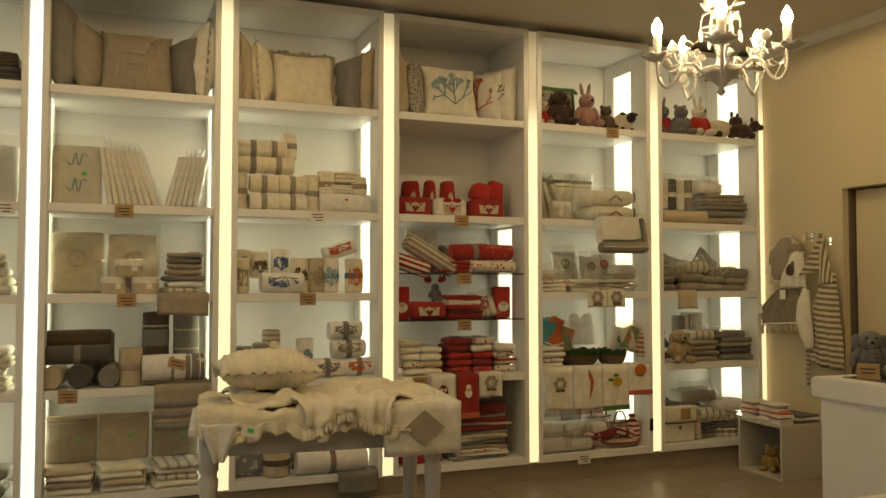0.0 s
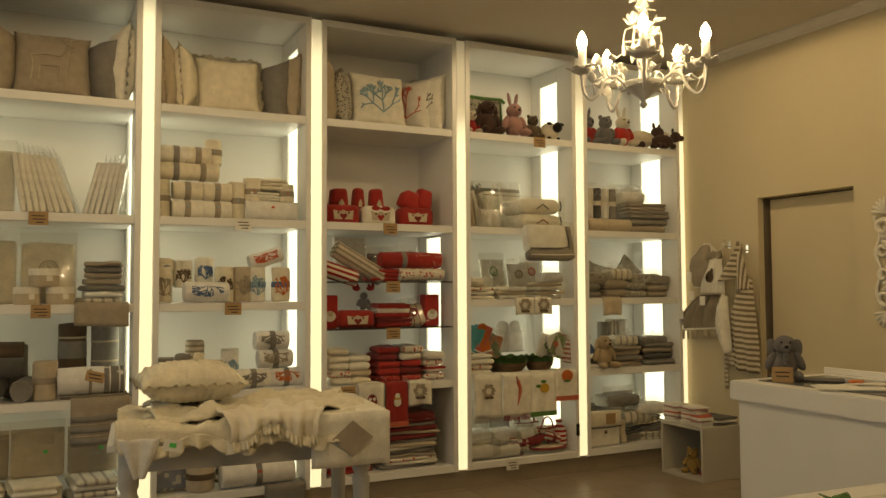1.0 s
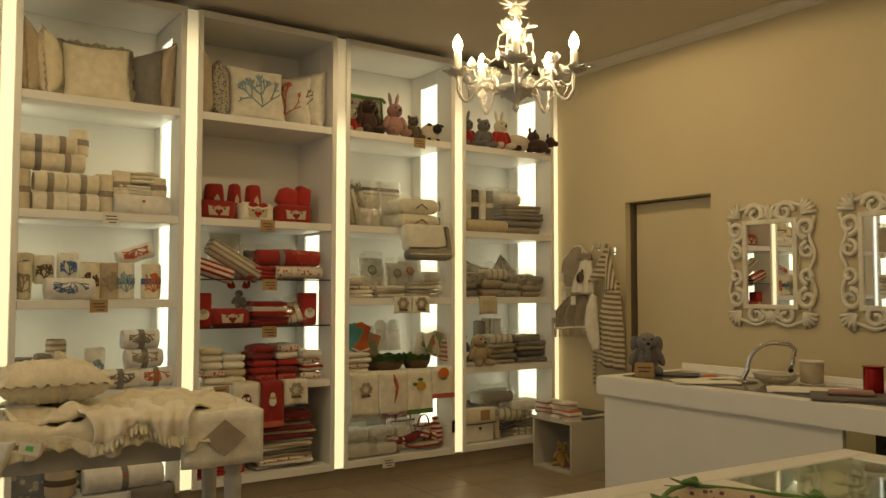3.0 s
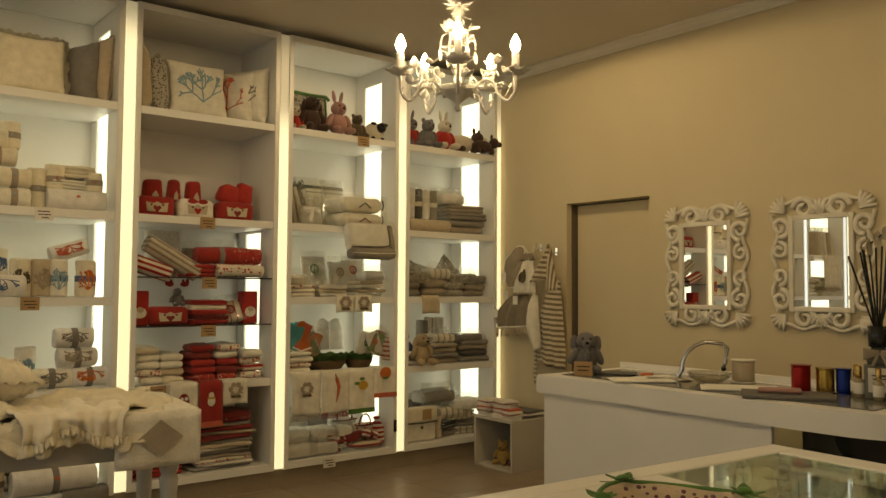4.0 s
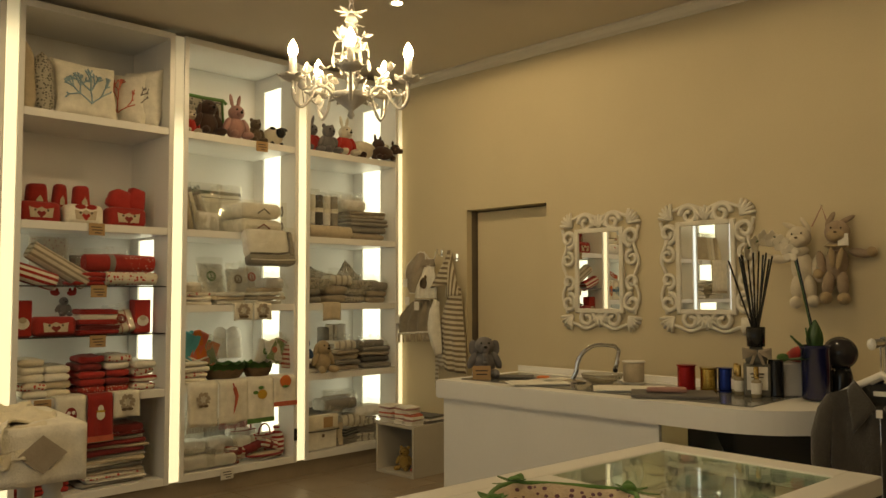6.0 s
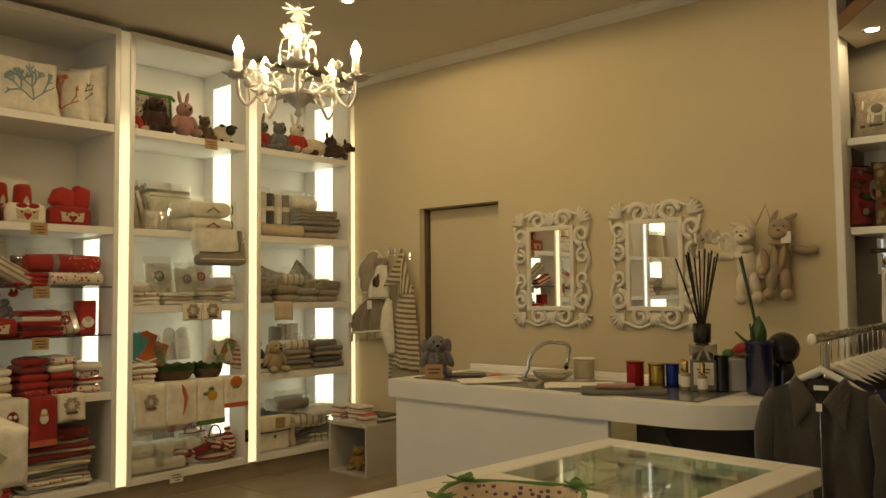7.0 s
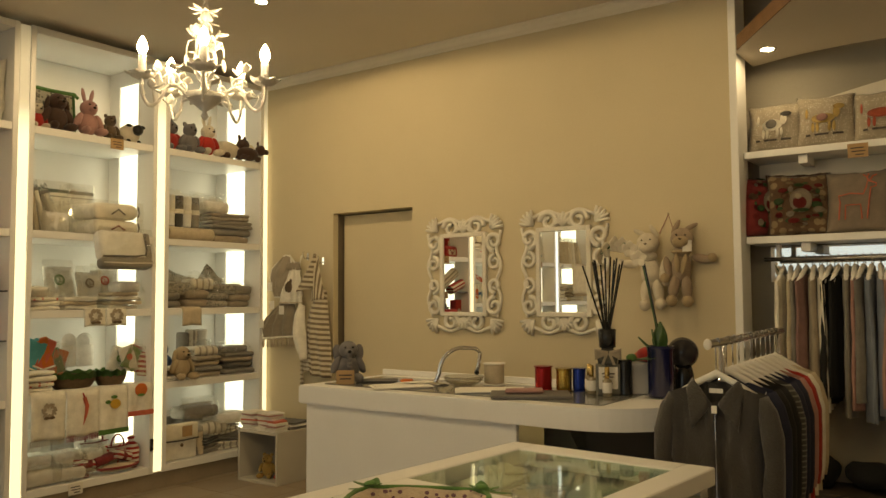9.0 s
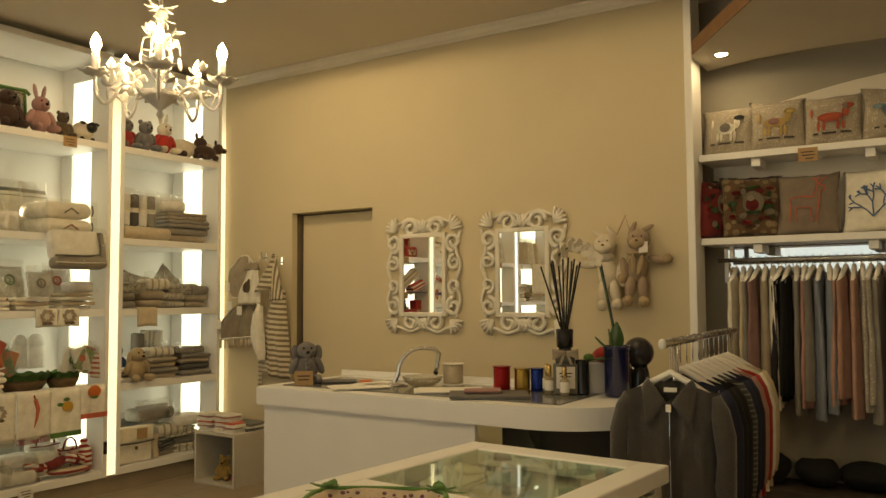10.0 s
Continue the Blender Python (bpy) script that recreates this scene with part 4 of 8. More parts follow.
# unit 3, red wares
cushion(0.36, 0.37, 0.12, SAND, at_unit(3, 0.12, Z4, 0.23, -4, 0, 78), "beige silk cushion turned sideways", seed=11)
cushion(0.36, 0.33, 0.12, FLORAL_G, at_unit(3, 0.225, Z4, 0.22, -4, 0, 76), "patterned dark and beige cushion turned sideways", seed=12)
cushion(0.42, 0.33, 0.12, IVORY, at_unit(3, 0.46, Z4, 0.22, -14), "ivory cushion embroidered with a pale blue coral", motif=coral_lines(3), motif_mat=SKY, motif_label="pale blue coral embroidery", seed=13)
cushion(0.36, 0.33, 0.12, IVORY, at_unit(3, 0.735, Z4, 0.22, -6, 0, -52), "ivory cushion embroidered with a red coral", motif=coral_lines(5), motif_mat=CORAL, motif_label="red coral embroidery", seed=14)
cushion(0.36, 0.36, 0.12, IVORY, at_unit(3, 0.85, Z4, 0.20, -4, 0, -66), "ivory cushion embroidered with a grey coral", motif=coral_lines(8), motif_mat=GREY, motif_label="grey coral embroidery", seed=15)


def gift_roll(x, z, w, h, mt, y=0.12, label="red towel gift pack with an embroidered gnome"):
    t = thing("gift_towel", label, "towel", group="red gift towels")
    bm = box(bmesh.new(), -w / 2, w / 2, 0, 0.13, 0, h, 0.035, 3)
    rough_up(bm, 0.005, 15, x)
    part("cloth", bm, mt, t, smooth=True)
    part("patch", flat_blob([(-w * 0.26, h * 0.22), (w * 0.26, h * 0.22), (w * 0.29, h * 0.70), (w * 0.10, h * 0.62), (0, h * 0.72), (-w * 0.10, h * 0.62), (-w * 0.29, h * 0.70)], -0.004, 0.006), SAND, t, "embroidered pale figure")
    part("patch_heart", flat_blob([(0, h * 0.18), (w * 0.11, h * 0.42), (w * 0.07, h * 0.54), (0, h * 0.47), (-w * 0.07, h * 0.54), (-w * 0.11, h * 0.42)], -0.006, 0.004), WINE if mt is RED else RED, t, "embroidered heart")
    for sx in (-1, 1):
        part("patch_button", flat_blob(oval(sx * w * 0.15, h * 0.56, 0.008, 0.008, 8), -0.006, 0.004), BROWN, t)
    if mt is IVORY:
        for sx in (-1, 1):
            part("bow_loop", flat_blob(oval(sx * 0.035, h * 0.86, 0.034, 0.016), -0.006, 0.006), RED, t, "red bow")
    t.matrix_world = at_unit(3, x, z, y)


def gift_bag(x, z, w, h, mt, y=0.26, turn=0):
    bm = box(bmesh.new(), -w / 2, w / 2, 0, 0.09, 0, h, 0.03, 2)
    for v in bm.verts:
        if v.co.z > h * 0.8:
            v.co.x *= 0.72
    rough_up(bm, 0.012, 11, x * 5)
    t = thing("gift_bag", "red felt gift bag with gathered top", "gift bag", group="red gift towels")
    part("bag", bm, mt, t, smooth=True)
    if turn == 0:
        part("print", flat_blob([(-w * 0.12, h * 0.48), (w * 0.14, h * 0.48), (w * 0.16, h * 0.58), (w * 0.04, h * 0.70), (-w * 0.10, h * 0.60)], -0.011, 0.005), SAND, t, "pale printed figure")
    t.matrix_world = at_unit(3, x, z, y, 0, turn, 0)


for x, w, mt in ((0.19, 0.25, RED), (0.46, 0.24, IVORY), (0.74, 0.26, RED)):
    gift_roll(x, Z3, w, 0.13, mt)
for x, w, h in ((0.06, 0.12, 0.30), (0.22, 0.15, 0.26), (0.36, 0.10, 0.27), (0.50, 0.13, 0.27)):
    gift_bag(x, Z3, w, h, RED)
gift_bag(0.69, Z3 + 0.12, 0.16, 0.13, RED, 0.15, 20)
gift_bag(0.80, Z3 + 0.12, 0.14, 0.15, RED, 0.15, 12)
G1, G2, S3 = 1.44, 1.128, 0.755
packet(0.23, 0.34, 0.03, DOTS_W, at_unit(3, 0.32, G1, 0.34, -6), "white cloth with small red dots in clear bag", seed=101)
packet(0.2, 0.22, 0.03, GREY, at_unit(3, 0.56, G1, 0.36, -6), "grey towel in clear bag standing at the back", seed=102)
packet(0.16, 0.24, 0.03, STRIPE_R, at_unit(3, 0.76, G1, 0.36, -6), "red striped towel in clear bag standing at the back", seed=103)
rolled(0.26, 0.055, STRIPE_R, at_unit(3, 0.13, G1, 0.10, 0, 18, 0), "red and white striped towel roll", seed=104)
rolled(0.40, 0.06, STRIPE_T, at_unit(3, 0.27, G1 + 0.07, 0.13, 0, 30, 0), "beige towel roll with reindeer stripes lying aslant", seed=105)
rolled(0.34, 0.055, RED, at_unit(3, 0.62, G1 + 0.09, 0.12), "red towel roll with grey bands", band=GREY, seed=106)
rolled(0.22, 0.055, DOTS_R, at_unit(3, 0.80, G1 + 0.09, 0.12), "red towel roll with pale dots", seed=107)
folded(0.2, 0.2, 0.085, RED, at_unit(3, 0.48, G1, 0.08), "red folded towel on the glass shelf")
rolled(0.34, 0.045, PRINT_R, at_unit(3, 0.74, G1, 0.08), "white towel roll printed with red hearts", seed=108)
for x, y in ((0.09, 0.1), (0.84, 0.1)):
    t = thing("stocking_box", "red gift box with a printed bearded face", "gift box", group="red gift towels")
    part("box", box(bmesh.new(), -0.055, 0.055, 0, 0.09, 0, 0.22, 0.006), RED, t)
    part("beard", flat_blob(oval(0, 0.08, 0.04, 0.035), -0.004, 0.003), IVORY, t, "white printed beard")
    part("face", flat_blob(oval(0, 0.10, 0.022, 0.018), -0.006, 0.003), SAND, t)
    t.matrix_world = at_unit(3, x, G2, y)
gift_roll(0.27, G2, 0.26, 0.12, RED, 0.06, "red towel pack with a pale embroidered emblem")
PLAID = cloth("white_and_red_check", (0.74, 0.68, 0.56), stripes=("X", 0.045, 0.16, (0.40, 0.05, 0.04)))
packet(0.19, 0.17, 0.07, PLAID, at_unit(3, 0.715, G2, 0.12, -24, -8, 0), "white towel pack with red check lines in clear bag", emblem=RED, seed=141)
for x, w, n, mt in ((0.54, 0.26, 2, RED),):
    for k in range(5):
        folded(w - 0.008 * k, 0.22, 0.030, mt if k % 2 == 0 else (WINE, IVORY)[k // 3], at_unit(3, x + 0.008 * math.sin(k * 2), G2 + 0.032 * k, 0.07, 0, 0, 5 * math.sin(k * 3)), "red folded kitchen towel in a pile", seed=k)
b = sitting_toy("none", 0.62)
for sx in (-1, 1):
    b += [(1, (sx * 0.05, 0, 0.145), 0.022, (1.3, 0.5, 0.8), (0, 0, 0)), (1, (sx * 0.07, 0, 0.16), 0.014, (0.8, 0.5, 1.6), (0, 0, 0)), (1, (sx * 0.04, 0, 0.16), 0.012, (0.8, 0.5, 1.6), (0, 0, 0))]
plush(b, [FUR_G, RED, BUTTON], at_unit(3, 0.34, G2 + 0.12, 0.14), "grey plush reindeer with red antlers")
for i, (x, mts) in enumerate(((0.15, (IVORY, PRINT_R, IVORY, IVORY, CREAM)), (0.30, (CREAM, SAND, IVORY, IVORY)), (0.50, (DOTS_R, RED, RED, WINE, RED)), (0.67, (DOTS_R, WINE, RED, IVORY, PRINT_R)), (0.85, (PRINT_R, STRIPE_R, PRINT_R, IVORY)))):
    stack(3, x, S3, 0.17, 0.26, [(q, 0.046) for q in mts], "folded red or ivory kitchen towel in a pile", seed=i)
draped(0.18, 0.12, 0.24, IVORY, at_unit(3, 0.34, S3, 0.0), "ivory towel printed with an owl, hung over the shelf edge", motif=m_owl)
draped(0.155, 0.12, 0.29, RED, at_unit(3, 0.52, S3, -0.004), "red towel printed with a snowman, hung over the shelf edge", motif=m_snow, border=CORAL)
draped(0.17, 0.12, 0.16, IVORY, at_unit(3, 0.69, S3, 0.0), "ivory towel with a small print, hung over the shelf edge", motif=m_olive)
stack(3, 0.66, Z0, 0.42, 0.34, [(GREY, 0.024), (IVORY, 0.018), (PRINT_R, 0.022), (TAUPE, 0.022), (GREY, 0.028), (IVORY, 0.016), (SAND, 0.024), (GREY, 0.02), (WINE, 0.03), (SAND, 0.02), (WINE, 0.03), (GREY, 0.022), (WINE, 0.026)], "flat textile in a clear bag lying in a tall pile", seed=9, name="packed_tablecloth", category="tablecloth")
stack(3, 0.22, Z0, 0.34, 0.34, [(RED, 0.06), (PRINT_R, 0.06), (RED, 0.05), (PRINT_R, 0.05)], "red printed folded cloth on the lowest shelf", seed=10)

# unit 4
def handled_box(m, mt, trim, label):
    t = thing("fabric_box", label, "box", group="fabric boxes")
    part("front", box(bmesh.new(), -0.11, 0.11, 0, 0.03, 0, 0.25, 0.006), mt, t)
    part("rim", tube([(-0.12, 0, 0.25), (0, -0.004, 0.245), (0.12, 0, 0.25), (0.14, 0, 0.23)], 0.010, 6), trim, t, "padded coloured rim", smooth=True)
    part("side_rim", tube([(0.112, -0.002, 0.0), (0.112, -0.002, 0.24)], 0.007, 6), trim, t, smooth=True)
    t.matrix_world = m @ Matrix.Scale(1.3, 4)


handled_box(at_unit(4, 0.30, Z4, 0.24, -6), FLORAL_G, GREEN, "printed fabric picture with green padded rim")
handled_box(at_unit(4, 0.06, Z4, 0.26, -6, 0, 20), DOTS_W, RED, "printed fabric picture with red padded rim")
plush(sitting_toy("round", 0.75, shirt=True), [FUR_W, RED, BUTTON], at_unit(4, 0.105, Z4, 0.12), "small plush bear in a red jumper")
plush(sitting_toy("flop", 1.15), [FELT_D, FELT_D, BUTTON], at_unit(4, 0.24, Z4, 0.12), "dark brown plush dog sitting")
plush(sitting_toy("long", 1.1), [ROSE, ROSE, BUTTON], at_unit(4, 0.45, Z4, 0.09), "pink plush rabbit sitting on the shelf edge")
plush(sitting_toy("round", 0.78), [BROWN, FUR_B, BUTTON], at_unit(4, 0.63, Z4, 0.11), "brown plush bear sitting")
plush([(0, (0, 0, 0.065), 0.062, (1.1, 0.9, 0.95), (0, 0, 0)), (2, (0.02, -0.06, 0.085), 0.034, (1, 0.8, 1), (0, 0, 0)), (2, (-0.03, -0.045, 0.11), 0.014, (1.6, 0.6, 0.8), (0, 0, 0)), (2, (0.06, -0.045, 0.11), 0.014, (1.6, 0.6, 0.8), (0, 0, 0)), (2, (-0.03, -0.04, 0.014), 0.014, (1, 1, 1), (0, 0, 0)), (2, (0.04, -0.04, 0.014), 0.014, (1, 1, 1), (0, 0, 0))], [FUR_W, FUR_W, BUTTON], at_unit(4, 0.80, Z4, 0.13), "white plush sheep with a black face")
for k in range(5):
    packet(0.24, 0.32 - 0.02 * (k % 2), 0.03, (IVORY, SAND, IVORY, STRIPE_X, IVORY)[k], at_unit(4, 0.11 + 0.055 * k, Z3 + 0.004, 0.2, -6 - 4 * k, 0, 66), "ivory linen pack with dark border leaning in clear bag", trim=GREY, seed=110 + k)
packet(0.34, 0.36, 0.03, IVORY, at_unit(4, 0.36, Z3, 0.40, -5), "ivory linen set with a green border in clear bag", trim=cloth("dark_green_band", (0.07, 0.10, 0.07)), seed=116)
packet(0.20, 0.36, 0.03, WHITEC, at_unit(4, 0.60, Z3, 0.40, -5), "white linen set with a green border in clear bag", trim=GREY, seed=117)
for k, (mt, h, z) in enumerate(((IVORY, 0.10, 0.0), (IVORY, 0.115, 0.104))):
    t = thing("quilt_pack", "rolled ivory quilt with a tied cord in a clear bag", "quilt", group="quilt packs")
    w = 0.35
    part("quilt", rough_up(box(bmesh.new(), -w / 2, w / 2, 0, 0.34, 0.002, h, h * 0.45, 3), 0.006, 12, k), mt, t, smooth=True)
    part("piping", tube([(w / 2 - 0.02, -0.004, h * 0.2), (w / 2 - 0.012, -0.006, h * 0.5), (w / 2 - 0.02, -0.004, h * 0.85)], 0.006, 6), DARK, t, "dark piping")
    part("bow", tube([(-0.05, -0.008, h * 0.3), (0, -0.010, h * 0.6), (0.05, -0.008, h * 0.3)], 0.006, 6), (WINE, DARK)[k], t, "tied cord bow", smooth=True)
    part("bag", grid_sheet(8, 6, lambda u, v: Vector(((u - 0.5) * (w + 0.03), -0.016 - 0.005 * math.sin(u * 11 + v * 7), v * (h + 0.01)))), FILM, t, "clear plastic bag", smooth=True)
    t.matrix_world = at_unit(4, 0.60, Z3 + z, -0.06)
t = thing("quilt_pack", "white quilt pack with dark border hanging over the shelf edge", "quilt", group="quilt packs")
part("quilt", rough_up(box(bmesh.new(), -0.19, 0.17, -0.10, 0, -0.20, 0.0, 0.035, 3), 0.006, 12, 4), WHITEC, t, smooth=True)
part("border", rough_up(box(bmesh.new(), 0.150, 0.20, -0.106, -0.004, -0.20, -0.01, 0.018, 3), 0.004, 12, 5), GREY, t, "grey quilted border", smooth=True)
part("border", rough_up(box(bmesh.new(), -0.185, 0.20, -0.110, -0.004, -0.262, -0.185, 0.028, 3), 0.004, 12, 6), GREY, t, "grey quilted border", smooth=True)
part("piping", tube([(-0.186, -0.112, -0.192), (0.05, -0.116, -0.190), (0.135, -0.114, -0.178), (0.150, -0.112, -0.14), (0.152, -0.110, -0.02)], 0.007, 6), DARK, t, "dark piping", smooth=True)
part("piping", tube([(-0.186, -0.112, -0.236), (0.0, -0.118, -0.240), (0.195, -0.112, -0.232)], 0.004, 6), IVORY, t, "pale piping", smooth=True)
part("bag", rough_up(grid_sheet(12, 12, lambda u, v: Vector(((u - 0.5) * 0.42, -0.122 - 0.006 * math.sin(u * 9 + v * 8), -0.268 + v * 0.28))), 0.008, 22, 3), FILM, t, "clear plastic bag", smooth=True)
t.matrix_world = at_unit(4, 0.605, Z3, -0.03, -14)
for i, (x, mts) in enumerate(((0.14, (IVORY, IVORY, PRINT_R)), (0.42, (IVORY, SAND, IVORY)), (0.75, (IVORY, SAND, IVORY, SAND)))):
    stack(4, x, Z2, 0.26, 0.28, [(q, 0.028) for q in mts], "ivory folded kitchen towel in a low pile", seed=20 + i)
packet(0.2, 0.24, 0.02, WHITEC, at_unit(4, 0.34, Z2 + 0.08, 0.20, -14), "white towel printed with a lemon in clear bag", emblem=GREEN, seed=120)
packet(0.18, 0.20, 0.02, WHITEC, at_unit(4, 0.56, Z2 + 0.08, 0.20, -14), "white towel printed with olives in clear bag", emblem=TAUPE, seed=121)
packet(0.18, 0.20, 0.02, WHITEC, at_unit(4, 0.70, Z2 + 0.10, 0.24, -14), "white towel printed with peppers in clear bag", emblem=CORAL, seed=122)
for x in (0.47, 0.63):
    draped(0.15, 0.15, 0.12, IVORY, at_unit(4, x, Z2, 0.0), "ivory towel printed with a dark sprig, hung over the shelf edge", motif=m_olive)
for x, w, mot, fr, bd in ((0.16, 0.23, m_olive, TAUPE, None), (0.40, 0.23, m_pepper, WINE, None), (0.62, 0.22, m_lemon, None, GREEN), (0.83, 0.20, m_orange, None, CORAL)):
    draped(w, 0.1, 0.30 if fr else (0.32 if bd is GREEN else 0.22), IVORY, at_unit(4, x, Z1, 0.0), "ivory kitchen towel with a printed fruit, hung over the shelf edge", motif=mot, fringe=fr, border=bd, seed=x * 9)
stack(4, 0.14, Z1, 0.23, 0.24, [(IVORY, 0.035), (PRINT_R, 0.035), (IVORY, 0.035), (IVORY, 0.03)], "ivory and red folded kitchen towel in a pile", seed=30)


for x, mt, tl in ((0.09, TURQUOISE, 24), (0.14, TURQUOISE, 26), (0.20, CORAL, 24), (0.27, ORANGE, -14)):
    t = thing("oven_glove", "folded quilted oven glove standing aslant", "oven glove", group="oven gloves")
    part("glove", rough_up(box(bmesh.new(), -0.05, 0.05, 0, 0.04, 0, 0.22, 0.018, 3), 0.006, 14, x), mt, t, smooth=True)
    part("edge", tube([(-0.048, -0.004, 0.012), (0.048, -0.004, 0.012)], 0.006, 6), IVORY, t, "pale edging")
    t.matrix_world = at_unit(4, x, Z1 + (0.142 if x < 0.25 else 0.14), 0.2, 0, tl, 0)


def wire_basket(k, x, z, r, mt_in, y=0.14):
    t = thing("bread_basket", "round basket lined with green cloth", "basket", group="baskets")
    part("bowl", lathe([(r * 0.7, 0), (r * 0.95, 0.05), (r, 0.09), (r * 0.95, 0.09), (r * 0.66, 0.012)], 20), WICKER, t, smooth=True)
    bm = bmesh.new()
    n = 48
    va = [bm.verts.new((r * 1.02 * math.cos(2 * math.pi * q / n), r * 1.02 * math.sin(2 * math.pi * q / n), 0.075 + 0.006 * math.sin(q * 2.1))) for q in range(n)]
    vb = [bm.verts.new((r * 0.98 * math.cos(2 * math.pi * q / n), r * 0.98 * math.sin(2 * math.pi * q / n), 0.115 + 0.008 * math.sin(q * 1.3))) for q in range(n)]
    fs = [bm.faces.new((va[q], va[(q + 1) % n], vb[(q + 1) % n], vb[q])) for q in range(n)]
    bmesh.ops.solidify(bm, geom=fs, thickness=0.006)
    part("lining", bm, mt_in, t, "green gathered cloth lining", smooth=True)
    t.matrix_world = at_unit(k, x, z, y)


wire_basket(4, 0.42, Z1, 0.155, GREEN, 0.17)
wire_basket(4, 0.68, Z1, 0.11, GREEN, 0.13)
for x, y in ((0.52, 0.36), (0.62, 0.34), (0.655, 0.38)):
    bm = rough_up(join(box(bmesh.new(), -0.06, 0.06, 0, 0.03, 0, 0.16, 0.012, 2), ball(bmesh.new(), (0, 0.015, 0.17), 0.06, (1, 0.25, 1.2))), 0.002, 20)
    item("oven_mitt", bm, WHITEC, "white quilted oven mitt standing upright", "oven mitt", at_unit(4, x, Z1 + 0.13, y, -5), "oven gloves")
for x, mt in ((0.70, WHITEC), (0.84, STRIPE_R)):
    packet(0.13, 0.2, 0.04, mt, at_unit(4, x, Z1 + 0.09, 0.12, 0, 18, 0), "small printed cloth pack with green trim", emblem=GREEN if mt is WHITEC else None, seed=x * 50)
for k, (x, w, h, mt) in enumerate(((0.10, 0.2, 0.34, WHITEC), (0.30, 0.2, 0.34, WHITEC), (0.52, 0.2, 0.3, GREY))):
    packet(w, h, 0.03, mt, at_unit(4, x, Z0, 0.40, -6), "white linen pack in clear bag standing at the back", seed=130 + k)
for k, (x, w, h) in enumerate(((0.15, 0.26, 0.10), (0.34, 0.24, 0.08))):
    t = thing("apron_pack", "white cloth crumpled in a clear bag", "linen pack", group="packed linens")
    part("cloth", rough_up(box(bmesh.new(), -w / 2, w / 2, 0, 0.24, 0.006, h, 0.03, 3), 0.012, 12, k), WHITEC, t, smooth=True)
    part("bag", rough_up(box(bmesh.new(), -w / 2 - 0.012, w / 2 + 0.012, -0.014, 0.25, 0.0075, h + 0.04, 0.03, 3), 0.010, 18, k + 3), FILM, t, "clear crackly bag")
    t.matrix_world = at_unit(4, x, Z0, 0.03)
stack(4, 0.46, Z0, 0.14, 0.2, [(WINE, 0.03), (STRIPE_R, 0.03), (WINE, 0.03), (STRIPE_R, 0.03)], "dark red striped folded cloth in a pile", seed=40)


for k, (x, z, mt, ry) in enumerate(((0.33, 0.10, ORANGE, 20), (0.36, 0.10, GREEN, -16), (0.76, 0.11, GREEN, 30), (0.80, 0.10, WHITEC, -12), (0.90, 0.05, STRIPE_R, 8))):
    packet(0.11, 0.19, 0.03, mt, at_unit(4, x, Z1 + z, 0.24 if x < 0.5 else 0.06, -6, ry, 0), "small bright kitchen cloth in clear bag standing aslant", name="kitchen_cloth", emblem=CORAL if mt is WHITEC else None, seed=300 + k)
for k, (x, y, mt, ry) in enumerate(((0.50, 0.05, STRIPE_R, 14), (0.62, 0.04, WINE, -20), (0.74, 0.02, STRIPE_R, 30))):
    rolled(0.15, 0.034, mt, at_unit(4, x, Z0 + 0.05 + 0.012 * k, y + 0.05, 0, ry * 0.6, 8 * k), "red patterned cloth roll heaped on the lowest shelf", band=WINE, seed=310 + k)


def shopper(k, x, z, mt, y=0.18, s=1.0):
    t = thing("cloth_bag", "small cloth bag with dark trim and loop handles", "bag", group="cloth bags")
    part("body", rough_up(box(bmesh.new(), -0.10 * s, 0.10 * s, 0, 0.07, 0, 0.17 * s, 0.025, 3), 0.006, 13, x), mt, t, smooth=True)
    part("handle", tube([(0.055 * s * math.cos(a), -0.004, 0.16 * s + 0.085 * s * math.sin(a)) for a in [math.pi * q / 12 for q in range(13)]], 0.006, 6), WINE, t, "dark red loop handle", smooth=True)
    part("trim", tube([(-0.09 * s, -0.006, 0.155 * s), (0, -0.012, 0.15 * s), (0.09 * s, -0.006, 0.155 * s)], 0.005, 6), WINE, t)
    t.matrix_world = at_unit(k, x, z, y)


shopper(4, 0.62, Z0 + 0.02, WHITEC, 0.22, 1.2)
shopper(4, 0.66, Z0 + 0.14, IVORY, 0.30, 1.1)
shopper(4, 0.74, Z0 + 0.03, PRINT_R, 0.12, 0.9)
bm = lathe([(0.045, 0), (0.06, 0.03), (0.06, 0.13), (0.045, 0.17), (0.018, 0.185), (0.028, 0.215), (0.01, 0.225)], 18)
item("draft_bag", rough_up(bm, 0.003, 20), STRIPE_R, "red and white striped filled cloth bag tied at the top", "cloth bag", at_unit(4, 0.86, Z0, 0.14), "cloth bags")
t = thing("pot_holder", "boat-shaped padded pot holder with red edge", "pot holder")
part("pad", ball(bmesh.new(), (0, 0, 0.03), 0.03, (5.0, 2.2, 0.9)), SAND, t, smooth=True)
part("edge", tube([(0.152 * math.cos(a), 0.068 * math.sin(a), 0.036) for a in [2 * math.pi * q / 24 for q in range(25)]], 0.009, 6), WINE, t, "dark red padded edge", smooth=True)
t.matrix_world = at_unit(4, 0.72, Z0, 0.08)

